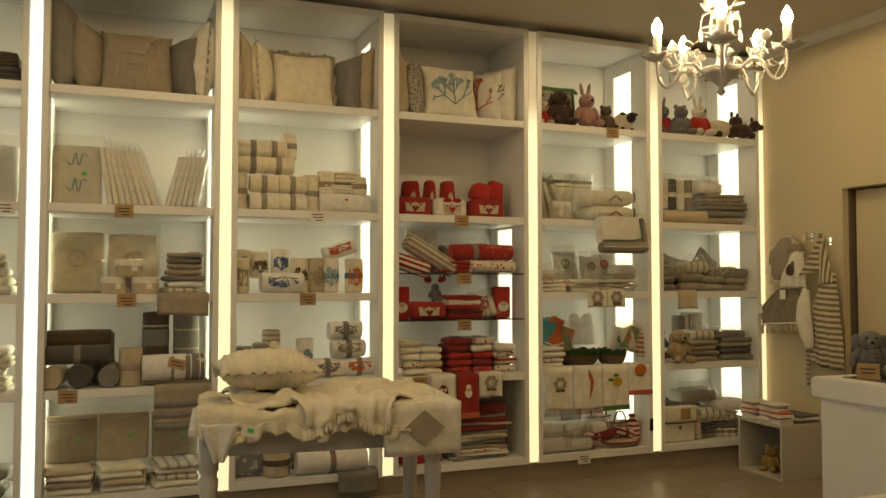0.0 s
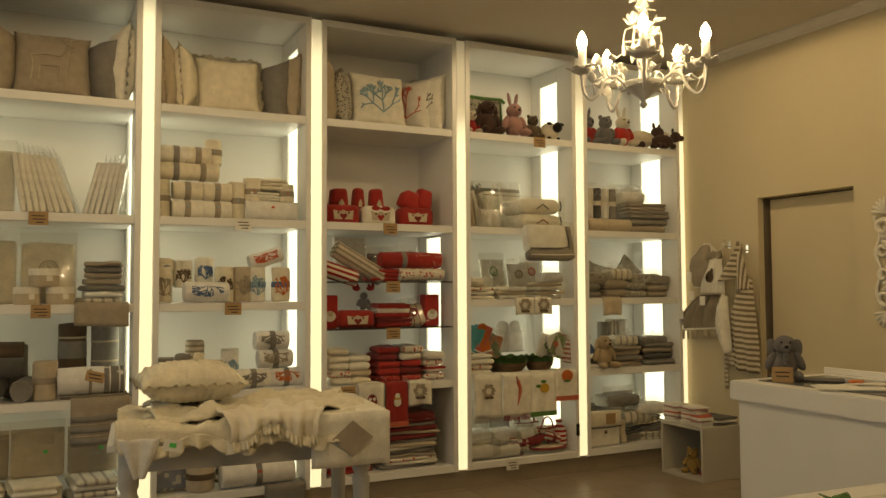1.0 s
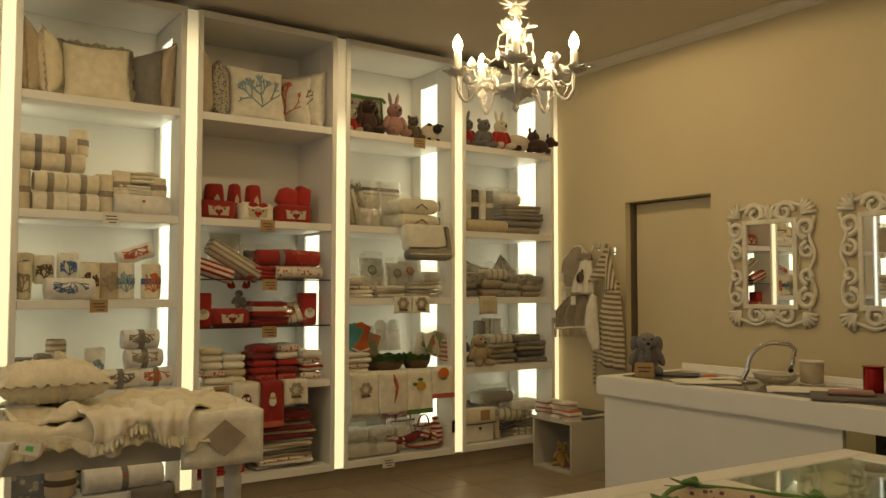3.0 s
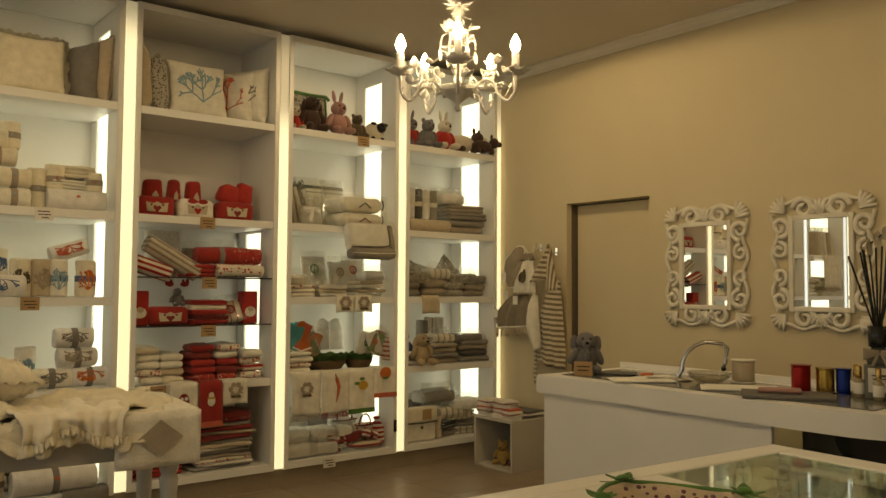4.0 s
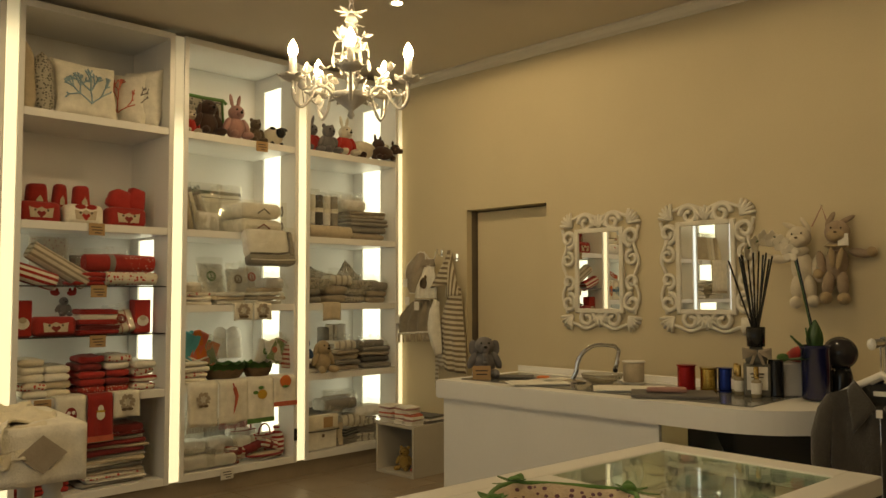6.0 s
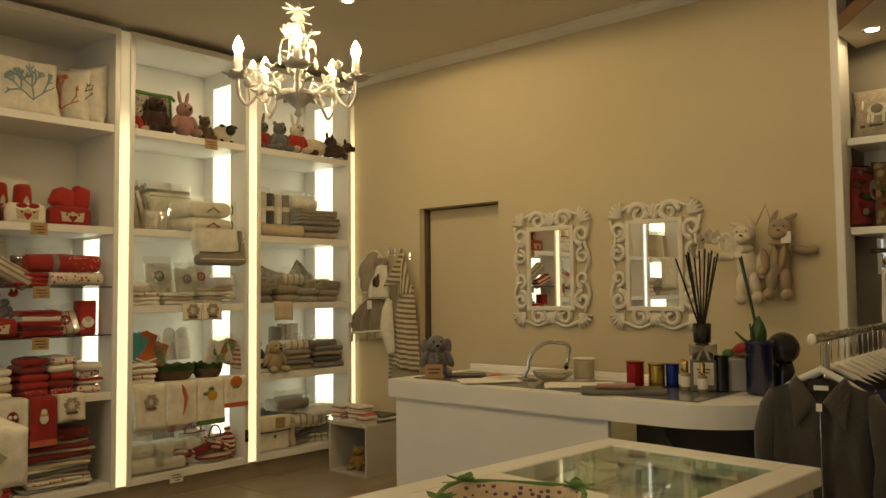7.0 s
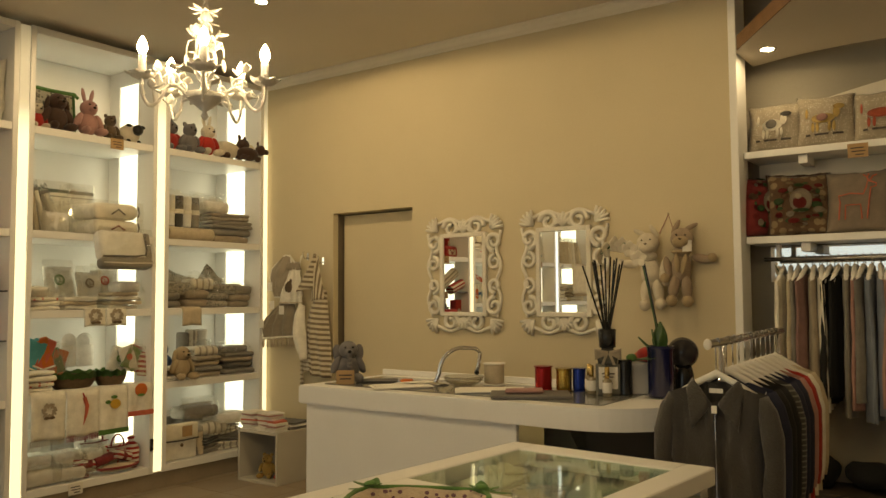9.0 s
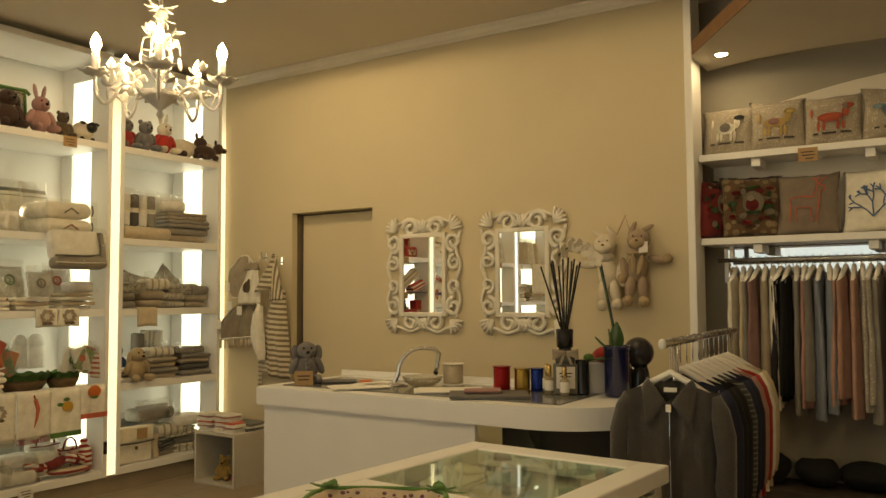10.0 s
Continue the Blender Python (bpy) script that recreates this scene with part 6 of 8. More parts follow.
for k in range(5):
    a = radians(CAM_YAW + 72 * k)
    ca, sa = math.cos(a), math.sin(a)
    R = 0.185
    prof = [(0.05, 1.99), (0.085, 2.02), (0.115, 2.01), (0.13, 1.975), (0.155, 1.950), (0.172, 1.958), (0.184, 1.985), (R, 2.03)]
    pts = []
    for i in range(len(prof) - 1):
        for q in range(3):
            p0, p1, p2, p3 = prof[max(i - 1, 0)], prof[i], prof[i + 1], prof[min(i + 2, len(prof) - 1)]
            t_ = q / 3
            pts.append(tuple(0.5 * (2 * p1[j] + (p2[j] - p0[j]) * t_ + (2 * p0[j] - 5 * p1[j] + 4 * p2[j] - p3[j]) * t_ ** 2 + (3 * p1[j] - p0[j] - 3 * p2[j] + p3[j]) * t_ ** 3) for j in (0, 1)))
    pts.append(prof[-1])
    arm = part("arm", tube([(r * ca, r * sa, z) for r, z in pts], 0.0052, 8), IRON, ch, smooth=True)
    part("curl", tube([((0.10 + 0.028 * (1 - q * 0.6) * math.cos(q * 7)) * ca - 0.012 * sa, (0.10 + 0.028 * (1 - q * 0.6) * math.cos(q * 7)) * sa + 0.012 * ca, 2.03 + 0.028 * (1 - q * 0.6) * math.sin(q * 7)) for q in [i / 14 for i in range(15)]], 0.0035, 6), IRON, arm, smooth=True)
    part("drip_pan", lathe([(0.006, 2.026), (0.03, 2.032), (0.042, 2.042), (0.039, 2.043), (0.014, 2.036)], 16, m=Matrix.Translation((R * ca, R * sa, 0))), IRON, arm, smooth=True)
    part("candle", lathe([(0.012, 2.036), (0.0125, 2.04), (0.012, 2.096), (0.008, 2.1)], 14, m=Matrix.Translation((R * ca, R * sa, 0))), IRON, arm, "ivory candle sleeve", smooth=True)
    part("bulb", lathe([(0.006, 2.100), (0.010, 2.105), (0.0145, 2.116), (0.015, 2.122), (0.011, 2.137), (0.005, 2.148), (0.001, 2.154)], 14, m=Matrix.Translation((R * ca, R * sa, 0))), BULB, arm, "lit flame-shaped bulb", smooth=True)
    for q in range(7):
        part("pan_petal", petal(bmesh.new(), (R * ca + 0.028 * math.cos(q * 0.898), R * sa + 0.028 * math.sin(q * 0.898), 2.036), q * 51.4 + 20, 6 + rnd.uniform(-12, 22), 0.024, 0.022), IRON, arm, smooth=True)
    for q, (r, z, off) in enumerate(((0.088, 2.028, 1), (0.120, 2.018, -1), (0.150, 1.962, 1), (0.176, 1.985, -1))):
        tip = ((r + 0.010) * ca - off * 0.022 * sa, (r + 0.010) * sa + off * 0.022 * ca, z + 0.034 + 0.01 * (q % 2))
        part("twig", tube([(r * ca, r * sa, z), ((r + 0.006) * ca - off * 0.016 * sa, (r + 0.006) * sa + off * 0.016 * ca, z + 0.018), tip], 0.0022, 5), IRON, arm, smooth=True)
        for w_ in range(2 + q % 2):
            part("leaf", petal(bmesh.new(), tip, math.degrees(a) + off * 60 + 110 * w_, rnd.uniform(5, 60), 0.032, 0.028), IRON, arm, smooth=True)
bm = bmesh.new()
for k in range(30):
    z = 2.27 + 0.038 * k
    r = [(0.010 * math.cos(q * 6.28 / 10), 0.0, z + 0.022 * math.sin(q * 6.28 / 10)) for q in range(11)]
    if k % 2:
        r = [(0, x, zz) for x, _, zz in r]
    if z < HC - 0.06:
        tube(r, 0.0022, 5, bm)
part("chain", bm, IRON, ch)
part("ceiling_rose", lathe([(0.012, HC - 0.07), (0.03, HC - 0.045), (0.055, HC - 0.02), (0.06, HC - 0.001)], 20), IRON, ch, smooth=True)


# ---- recessed spots ----
def ceiling_spot(x, y, z, label, watts=SPOT_WATTS):
    t = thing("ceiling_spot", label, "spotlight", (x, y, z), group="recessed spots")
    part("ring", lathe([(0.036, -0.002), (0.048, -0.006), (0.05, -0.001), (0.046, 0.0), (0.036, 0.0)], 24), CHROME, t, smooth=True)
    part("lamp_face", lathe([(0.001, -0.0055), (0.033, -0.005), (0.034, -0.001)], 20), SPOTGLOW, t, "lit lamp face")
    l = bpy.data.lights.new("spot_beam", "SPOT")
    l.energy, l.color, l.spot_size, l.spot_blend, l.shadow_soft_size = watts, (1.0, 0.74, 0.42), radians(178.5), 0.14, 0.04
    new("spot_beam", l).matrix_world = pose(x, y, z - 0.02)


ceiling_spot(3.44, 3.09, H, "lit recessed ceiling spot with a chrome ring, one of a set with added ones", 56.0)
ceiling_spot(4.80, 0.45, 2.76, "lit recessed spot in the lowered soffit, one of a pair with an added one", NICHE_WATTS)
# Second soffit spot is unseen, added as fill for garments and rack.
ceiling_spot(4.15, -0.75, 2.76, "lit recessed spot in the lowered soffit, one of a pair with an added one", 2.5)
# Four unseen ceiling spots, added to brighten the walls and shelf fronts.
for x, y, wt in ((0.6, -1.2, SPOT_WATTS), (3.2, 0.9, 24.0), (-1.2, 1.6, SPOT_WATTS), (0.55, 3.09, 36.0)):
    ceiling_spot(x, y, H, "lit recessed ceiling spot with a chrome ring, one of a set with added ones", wt)

# ---- lowered soffit over the clothes niche ----
WOOD = surf("brown_wood_edge", (0.20, 0.10, 0.04), 0.5, 0.2, 12)
out = [(4.775, 0.612), (4.709, 0.587), (3.953, 0.082), (3.2, -0.42), (3.2, YB), (5.06, YB), (5.06, -0.9), (5.0, -0.55), (4.975, -0.2), (4.975, 0.05), (5.01, 0.3), (5.06, 0.46), (5.12, 0.612)]
bm = bmesh.new()
lo, hi = [bm.verts.new((*p, 2.76)) for p in out], [bm.verts.new((*p, 2.836)) for p in out]
for k in range(len(out)):
    bm.faces.new((lo[k], lo[(k + 1) % len(out)], hi[(k + 1) % len(out)], hi[k]))
bm.faces.new(lo[::-1]), bm.faces.new(hi)
tagged(part("soffit", bm, CEILING), "lowered plaster soffit above the clothes niche", "soffit", kind="structure")
d = Vector((3.2 - 4.709, -0.42 - 0.587, 0)).normalized()
nrm = Vector((d.y, -d.x, 0)) * 0.006
a, b = Vector((4.709, 0.587, 0)), Vector((3.2, -0.42, 0))
bm = bmesh.new()
vs = [bm.verts.new((p.x + n_.x, p.y + n_.y, z)) for z in (2.757, 2.838) for p, n_ in ((a, nrm * 0.1), (b, nrm * 0.1), (b, nrm * -1 if nrm.x > 0 else nrm), (a, nrm * -1 if nrm.x > 0 else nrm))]
for f in ((0, 1, 2, 3), (4, 5, 6, 7), (0, 1, 5, 4), (1, 2, 6, 5), (2, 3, 7, 6), (3, 0, 4, 7)):
    bm.faces.new([vs[i] for i in f])
tagged(part("soffit_edge", bm, WOOD), "brown wooden edge board of the soffit", "trim", kind="structure")

bm = bmesh.new()
arch = [(0.60, 1.75), (0.60, 2.42)] + [(0.60 - 0.10 * k, 2.42 + 0.20 * math.sin(math.pi * k / 24)) for k in range(1, 24)] + [(-1.8, 2.42), (-1.8, 1.75)]
va, vb = [bm.verts.new((XN - 0.012, y, z)) for y, z in arch], [bm.verts.new((XN - 0.002, y, z)) for y, z in arch]
bm.faces.new(va), bm.faces.new(vb[::-1])
for k in range(len(arch)):
    bm.faces.new((va[k], va[(k + 1) % len(arch)], vb[(k + 1) % len(arch)], vb[k]))
tagged(part("niche_panel", bm, CORNICE), "pale arched back panel in the clothes niche", "panel", kind="structure")

# ---- bedding on the side table ----
LACE = cloth("cream_crochet", (0.84, 0.77, 0.60), bump=0.9, grain=160, weave=9.0)
tm = pose(0.90, 3.12, 0, 0, 0, -6)


def throw_sheet(w, d, drop, label, m, mt, seed, amp=0.02, top=BZ):
    """A cloth over the tabletop, hanging down at its front, with folds."""
    def f(u, v):
        s_ = v * (d + drop)
        x = (u - 0.5) * w
        nz = noise.noise(Vector((x * 6 + seed, s_ * 6, seed))) * amp + noise.noise(Vector((x * 19, s_ * 19 + seed, 2))) * amp * 0.5 + 0.0025 * math.sin(x * 210) * math.sin(s_ * 210)
        if s_ < d:
            return Vector((x, d / 2 - s_, top + 0.012 + amp + nz + max(0, 0.02 - (d - s_) * 0.3)))
        q = s_ - d
        ragged = 0.03 * math.sin(u * 17 + seed) + 0.02 * math.sin(u * 31)
        return Vector((x, -d / 2 - 0.02 - 0.022 * abs(math.sin(u * 13 + seed)) * min(1, q * 8), top + 0.012 + amp - q * (1 + ragged * 4) + nz * 0.4))
    return f


t = thing("crochet_bedspread", "cream crocheted bedspread heaped over the table", "bedspread")
part("cloth", grid_sheet(130, 80, throw_sheet(0.96, 0.60, 0.060, "", tm, LACE, 2.0, 0.035), 0.012), LACE, t, smooth=True)


def frill(u, v):
    """A gathered strip of lace along the front edge of the cloth."""
    wave = math.sin(u * 95 + 3 * math.sin(u * 9)) + 0.4 * math.sin(u * 41)
    return Vector((-0.47 + u * 0.86 + 0.006 * v * math.cos(u * 95), -0.342 - 0.02 * abs(math.sin(u * 10 + 2)) - 0.012 * v * wave - 0.012 * v, BZ + 0.012 + 0.022 * math.sin(u * 17 + 2) - v * (0.050 + 0.010 * math.sin(u * 57))))


part("ruffled_edge", grid_sheet(240, 6, frill, 0.004), LACE, t, "ruffled lace edge", smooth=True)
part("price_card", moved(boxes((-0.035, 0.035, -0.002, 0.0, -0.022, 0.022)), pose(-0.27, -0.395, BZ + 0.0, -8, 12, 0)), CARD, t, "white price card")
part("sticker", moved(boxes((-0.012, 0.014, -0.004, -0.0025, -0.008, 0.010)), pose(-0.27, -0.395, BZ + 0.0, -8, 12, 0)), LIME, t, "green price sticker")
t.matrix_world = tm @ pose(-0.07, 0, 0)
t = thing("folded_quilt", "cream quilt folded in loose layers on the bedspread", "quilt")


def rumple(u, v):
    x, y = (u - 0.5) * (0.86 + 0.06 * math.sin(v * 9)), (v - 0.5) * (0.50 + 0.05 * math.sin(u * 11))
    return Vector((x, y, 0.040 + 0.042 * noise.noise(Vector((x * 7, y * 9, 4))) + 0.022 * noise.noise(Vector((x * 17, y * 17, 1))) + 0.0025 * math.sin(x * 190) * math.sin(y * 190) - 0.05 * max(0.0, abs(v - 0.5) * 2 - 0.85) * 4))


part("cloth", grid_sheet(110, 60, rumple, 0.010), LACE, t, smooth=True)
t.matrix_world = tm @ pose(0.02, 0.0, BZ + 0.07, 0, 0, 3)
SATIN = surf("cream_satin", (0.86, 0.79, 0.64), 0.38, 0.08, 14, 0.15, 90, sheen=0.2)


def satin_fall(u, v):
    """A soft heap on the table's middle whose front falls in folds over the edge."""
    x = (u - 0.5) * (0.44 + 0.05 * math.sin(v * 7))
    fold = 0.009 * math.sin(u * 24 + 3 * v) + 0.006 * math.sin(u * 51) + 0.014 * noise.noise(Vector((u * 6, v * 5, 9)))
    if v < 0.55:
        return Vector((x, 0.02 - v * 0.70, BZ + 0.100 + fold * 0.6 + 0.022 * noise.noise(Vector((x * 9, v * 7, 6)))))
    q = (v - 0.55) / 0.45
    return Vector((x * (1 - 0.25 * q), -0.365 - fold * (0.4 + q) - 0.02 * math.sin(q * 3.1), BZ + 0.100 - q * (0.085 + 0.035 * math.sin(u * 8 + 1))))


t = thing("satin_bedspread", "cream satin bedspread with ruffles gathered over the table edge", "bedspread")
part("cloth", grid_sheet(90, 40, satin_fall, 0.005), SATIN, t, smooth=True)
part("ruffle", grid_sheet(160, 4, lambda u, v: satin_fall(0.02 + 0.96 * u, 0.97) + Vector((0, -0.006 - 0.012 * v * (1 + math.sin(u * 120)), -0.035 * v + 0.004 * math.sin(u * 60))), 0.003), LACE, t, "gathered ruffle edge", smooth=True)
t.matrix_world = tm @ pose(0.06, 0.01, 0)
t = thing("lace_cloth", "white cloth corner hanging from the bedding", "cloth")
part("cloth", grid_sheet(12, 14, lambda u, v: Vector(((u - 0.5) * 0.15 * (1 - 0.75 * v), -0.40 - 0.012 * math.sin(u * 9 + v), BZ + 0.03 - v * 0.15)), 0.004), WHITEC, t, smooth=True)
t.matrix_world = tm @ pose(-0.46, 0.02, 0)
t = thing("table_runner", "ivory linen runner with a taupe diamond hanging over the table's corner", "table runner")


def runner(u, v):
    s_ = v * 0.72
    x = (u - 0.5) * 0.335
    if s_ < 0.5:
        return Vector((x, 0.28 - s_ * 1.2, BZ + 0.075 + 0.006 * math.sin(x * 20)))
    q = s_ - 0.5
    return Vector((x * 1.02, -0.345 - 0.012 * math.sin(u * 6), BZ + 0.075 - q * 1.0))


part("cloth", grid_sheet(14, 20, runner, 0.006), IVORY, t, smooth=True)
part("diamond", flat_blob([(0, BZ + 0.05), (0.09, BZ - 0.025), (0, BZ - 0.10), (-0.09, BZ - 0.025)], -0.376, 0.004), TAUPE, t, "taupe linen diamond patch")
t.matrix_world = tm @ pose(0.385, 0, 0)
cushion(0.44, 0.40, 0.17, LACE, tm @ pose(-0.27, 0.20, BZ + 0.205, 90, 0, 4), "cream pleated cushion with ruffled edge lying on the bedding", ruffle=0.026, seed=21, pleat=0.0028)
part_rose = bmesh.new()
for k in range(9):
    petal(part_rose, (0, 0, 0), k * 40, 40 + 4 * k, 0.045, 0.04)
item("fabric_rose", part_rose, CREAM, "cream fabric rose lying on the cushion", "fabric flower", tm @ pose(-0.22, 0.0, BZ + 0.285))

# ---- counter wares ----
def on_counter(x, y, rz=0, z=CZ + 0.0055):
    return pose(x, y, z, 0, 0, rz)


eb = sitting_toy("none", 1.2)
eb += [(0, (sx * 0.062, 0.0, 0.165), 0.036, (0.75, 0.35, 1.3), (0, 0, 0)) for sx in (-1, 1)]
eb += [(0, (0, -0.066 - 0.004 * k, 0.15 - 0.022 * k), 0.017 - 0.001 * k, (1, 1, 1), (0, 0, 0)) for k in range(4)]
plush(eb, [FUR_G, FUR_G, BUTTON], on_counter(3.56, 2.48, -42), "grey plush elephant sitting on the counter")
t = thing("price_card", "kraft card with handwriting leaning against a plush elephant", "price tag")
part("card", boxes((-0.05, 0.05, -0.002, 0.002, 0.0, 0.075)), KRAFT, t)
part("writing", boxes((-0.035, 0.035, -0.0035, -0.0022, 0.045, 0.052), (-0.03, 0.03, -0.0035, -0.0022, 0.025, 0.032)), INK, t)
t.matrix_world = on_counter(3.45, 2.40, -50)
t = thing("scissors", "scissors with orange handles lying on the counter", "scissors")
part("blade", boxes((-0.12, 0.0, -0.008, 0.008, 0.001, 0.005)), CHROME, t)
part("handle", tube([(0.03 + 0.03 * math.cos(q), 0.02 + 0.018 * math.sin(q), 0.006) for q in [i * 0.5236 for i in range(13)]], 0.006, 6), ORANGE, t, "orange plastic handle", smooth=True)
part("handle", tube([(0.03 + 0.03 * math.cos(q), -0.02 + 0.018 * math.sin(q), 0.006) for q in [i * 0.5236 for i in range(13)]], 0.006, 6), ORANGE, t, "orange plastic handle", smooth=True)
t.matrix_world = on_counter(3.72, 2.22, -60)
for k, (x, y, w, d_, rz, mt) in enumerate(((3.66, 2.36, 0.22, 0.16, -50, DARK), (3.50, 2.06, 0.30, 0.20, -40, CARD), (3.60, 1.56, 0.34, 0.22, -55, CARD), (3.66, 2.08, 0.2, 0.14, -20, CARD))):
    item("paper_sheet", boxes((-w / 2, w / 2, -d_ / 2, d_ / 2, 0, 0.004), (-w / 2 + 0.02, w / 2 + 0.015, -d_ / 2 - 0.01, d_ / 2 - 0.01, 0.0045, 0.008)), mt, "loose paper sheets lying on the counter" if mt is CARD else "dark folder lying on the counter", "paper", on_counter(x, y, rz), "papers on the counter", False)
t = thing("desk_lamp", "small silver desk lamp with an arched arm", "desk lamp")
arc = [(-0.13 + 0.01 * q, 0, 0.02 * q) for q in range(4)] + [(-0.10 + 0.13 * (1 - math.cos(q)), 0, 0.06 + 0.14 * math.sin(q)) for q in [i * 0.157 for i in range(1, 11)]] + [(0.10, 0, 0.195), (0.125, 0, 0.17), (0.115, 0, 0.10), (0.10, 0, 0.06)]
part("arm", tube(arc, 0.012, 10), CHROME, t, smooth=True)
part("base", lathe([(0.07, 0), (0.072, 0.006), (0.02, 0.016), (0.008, 0.02)], 20, m=Matrix.Translation((-0.12, 0, 0))), CHROME, t, smooth=True)
part("switch", ball(bmesh.new(), (0.105, 0, 0.065), 0.014), BUTTON, t, "black knob")
t.matrix_world = on_counter(3.76, 1.86, -52)
item("glass_bowl", lathe([(0.05, 0), (0.10, 0.03), (0.11, 0.055), (0.106, 0.056), (0.095, 0.033), (0.045, 0.006)], 24), glass("bowl_glass", (0.86, 0.84, 0.78), 0.05, 0.12), "shallow clear glass bowl", "bowl", on_counter(3.70, 1.78))


def spool(x, y, r, h, mt, label, mi=0):
    t = thing("ribbon_spool", label, "ribbon spool", group="ribbon spools")
    part("flange", lathe([(r * 1.06, 0), (r * 1.06, 0.005), (r * 0.5, 0.006)], 24), CARD if mi else mt, t)
    part("flange", lathe([(r * 0.5, h - 0.006), (r * 1.06, h - 0.005), (r * 1.06, h)], 24), CARD if mi else mt, t)
    prof = [(r * 0.9, 0.0065)]
    for q in range(1, 14):
        prof += [(r * (0.93 + 0.035 * (q % 2)), 0.0065 + (h - 0.013) * q / 14)]
    part("wound_ribbon", lathe(prof + [(r * 0.9, h - 0.0065)], 24), mt, t, smooth=True)
    t.matrix_world = on_counter(x, y)


MET_R = surf("red_metallic_ribbon", (0.42, 0.02, 0.02), 0.25, 0.1, 40, 0.1, 200, metal=0.7)
MET_G = surf("gold_metallic_ribbon", (0.62, 0.42, 0.10), 0.25, 0.1, 40, 0.1, 200, metal=0.9)
MET_B = surf("blue_metallic_ribbon", (0.02, 0.05, 0.32), 0.25, 0.1, 40, 0.1, 200, metal=0.7)
spool(3.88, 1.70, 0.058, 0.115, SAND, "grey-beige ribbon spool with white flanges", 1)
spool(3.75, 1.325, 0.045, 0.125, MET_R, "shiny red ribbon spool")
spool(3.80, 1.235, 0.042, 0.115, MET_G, "shiny gold ribbon spool")
spool(3.83, 1.165, 0.034, 0.115, MET_B, "shiny dark blue ribbon spool")
t = thing("folder", "grey folder with a pink cloth lying over the counter's edge", "folder")
part("cover", boxes((-0.19, 0.19, -0.12, 0.12, 0, 0.014), bevel=0.002), surf("grey_board", (0.14, 0.13, 0.12), 0.6), t)
part("cloth", rough_up(box(bmesh.new(), -0.12, 0.06, -0.04, 0.06, 0.0145, 0.034, 0.008, 2), 0.005, 14), ROSE, t, "folded pink cloth", smooth=True)
t.matrix_world = on_counter(3.52, 1.27, -58)
GOLD = surf("gold_cap", (0.65, 0.45, 0.16), 0.25, 0.05, 30, 0.0, 60, metal=1.0)
PERF = surf("amber_liquid", (0.30, 0.25, 0.16), 0.2, 0.05, 10)
for x, y, dark_ in ((3.82, 1.105, 0), (3.75, 1.06, 0), (3.70, 0.955, 0), (3.90, 0.875, 0)):
    t = thing("scent_bottle", "small scent bottle with a gold cap and white label", "bottle", group="scent bottles")
    part("body", lathe([(0.018, 0), (0.022, 0.004), (0.022, 0.075), (0.010, 0.085)], 16), PERF, t, smooth=True)
    part("label", lathe([(0.0224, 0.018), (0.0228, 0.019), (0.0228, 0.066), (0.0224, 0.067)], 16), CARD, t, "white paper label")
    part("cap", lathe([(0.011, 0.085), (0.012, 0.088), (0.012, 0.135), (0.008, 0.14)], 14), GOLD, t, "gold cap", smooth=True)
    t.matrix_world = on_counter(x, y)
t = thing("reed_diffuser", "glass reed diffuser with a bow, black collar and dark reeds", "reed diffuser")
part("bottle", box(bmesh.new(), -0.058, 0.058, -0.03, 0.03, 0, 0.15, 0.008, 2), surf("pale_bottle", (0.16, 0.155, 0.13), 0.12, 0.05, 10), t)
part("label", boxes((-0.045, 0.045, -0.0325, -0.0305, 0.03, 0.135)), CARD, t, "pale paper label")
part("writing", boxes((-0.03, 0.03, -0.034, -0.0328, 0.10, 0.106), (-0.026, 0.026, -0.034, -0.0328, 0.085, 0.090), (-0.02, 0.02, -0.034, -0.0328, 0.055, 0.06)), INK, t)
part("shoulder", lathe([(0.045, 0.150), (0.05, 0.17), (0.046, 0.20), (0.026, 0.225)], 20), surf("smoky_glass", (0.12, 0.12, 0.11), 0.08), t, smooth=True)
part("collar", lathe([(0.030, 0.225), (0.040, 0.228), (0.043, 0.315), (0.036, 0.318)], 20), BUTTON, t, "black collar", smooth=True)
for sx in (-1, 1):
    part("bow_loop", grid_sheet(8, 5, lambda u, v: Vector((sx * (0.004 + 0.058 * u), -0.050 - 0.014 * math.sin(math.pi * u) * (1 if v > 0.5 else 0.4), 0.205 + (v - 0.5) * (0.016 + 0.040 * u) - 0.008 * u)), 0.005), TAUPE, t, "grey-beige satin bow", smooth=True)
    part("bow_tail", grid_sheet(3, 6, lambda u, v: Vector((sx * (0.006 + 0.022 * v) + (u - 0.5) * 0.014, -0.052, 0.202 - 0.055 * v)), 0.003), TAUPE, t, smooth=True)
rnd = random.Random(11)
for k in range(11):
    a_, l_ = k * 0.571, 0.33 + 0.05 * rnd.random()
    tilt_ = 0.10 + 0.24 * ((k * 7) % 11) / 11
    part("reed", tube([(0.012 * math.cos(a_), 0.012 * math.sin(a_), 0.30), (math.cos(a_) * tilt_ * 0.40, math.sin(a_) * tilt_ * 0.40, 0.30 + l_ * math.cos(tilt_))], 0.0042, 6), BUTTON, t, "dark reed stick")
t.matrix_world = on_counter(3.775, 0.985, -62)
item("black_bottle", lathe([(0.03, 0), (0.034, 0.004), (0.034, 0.16), (0.03, 0.168)], 18), BUTTON, "tall black cylinder box", "box", on_counter(3.82, 0.915), smooth=False)
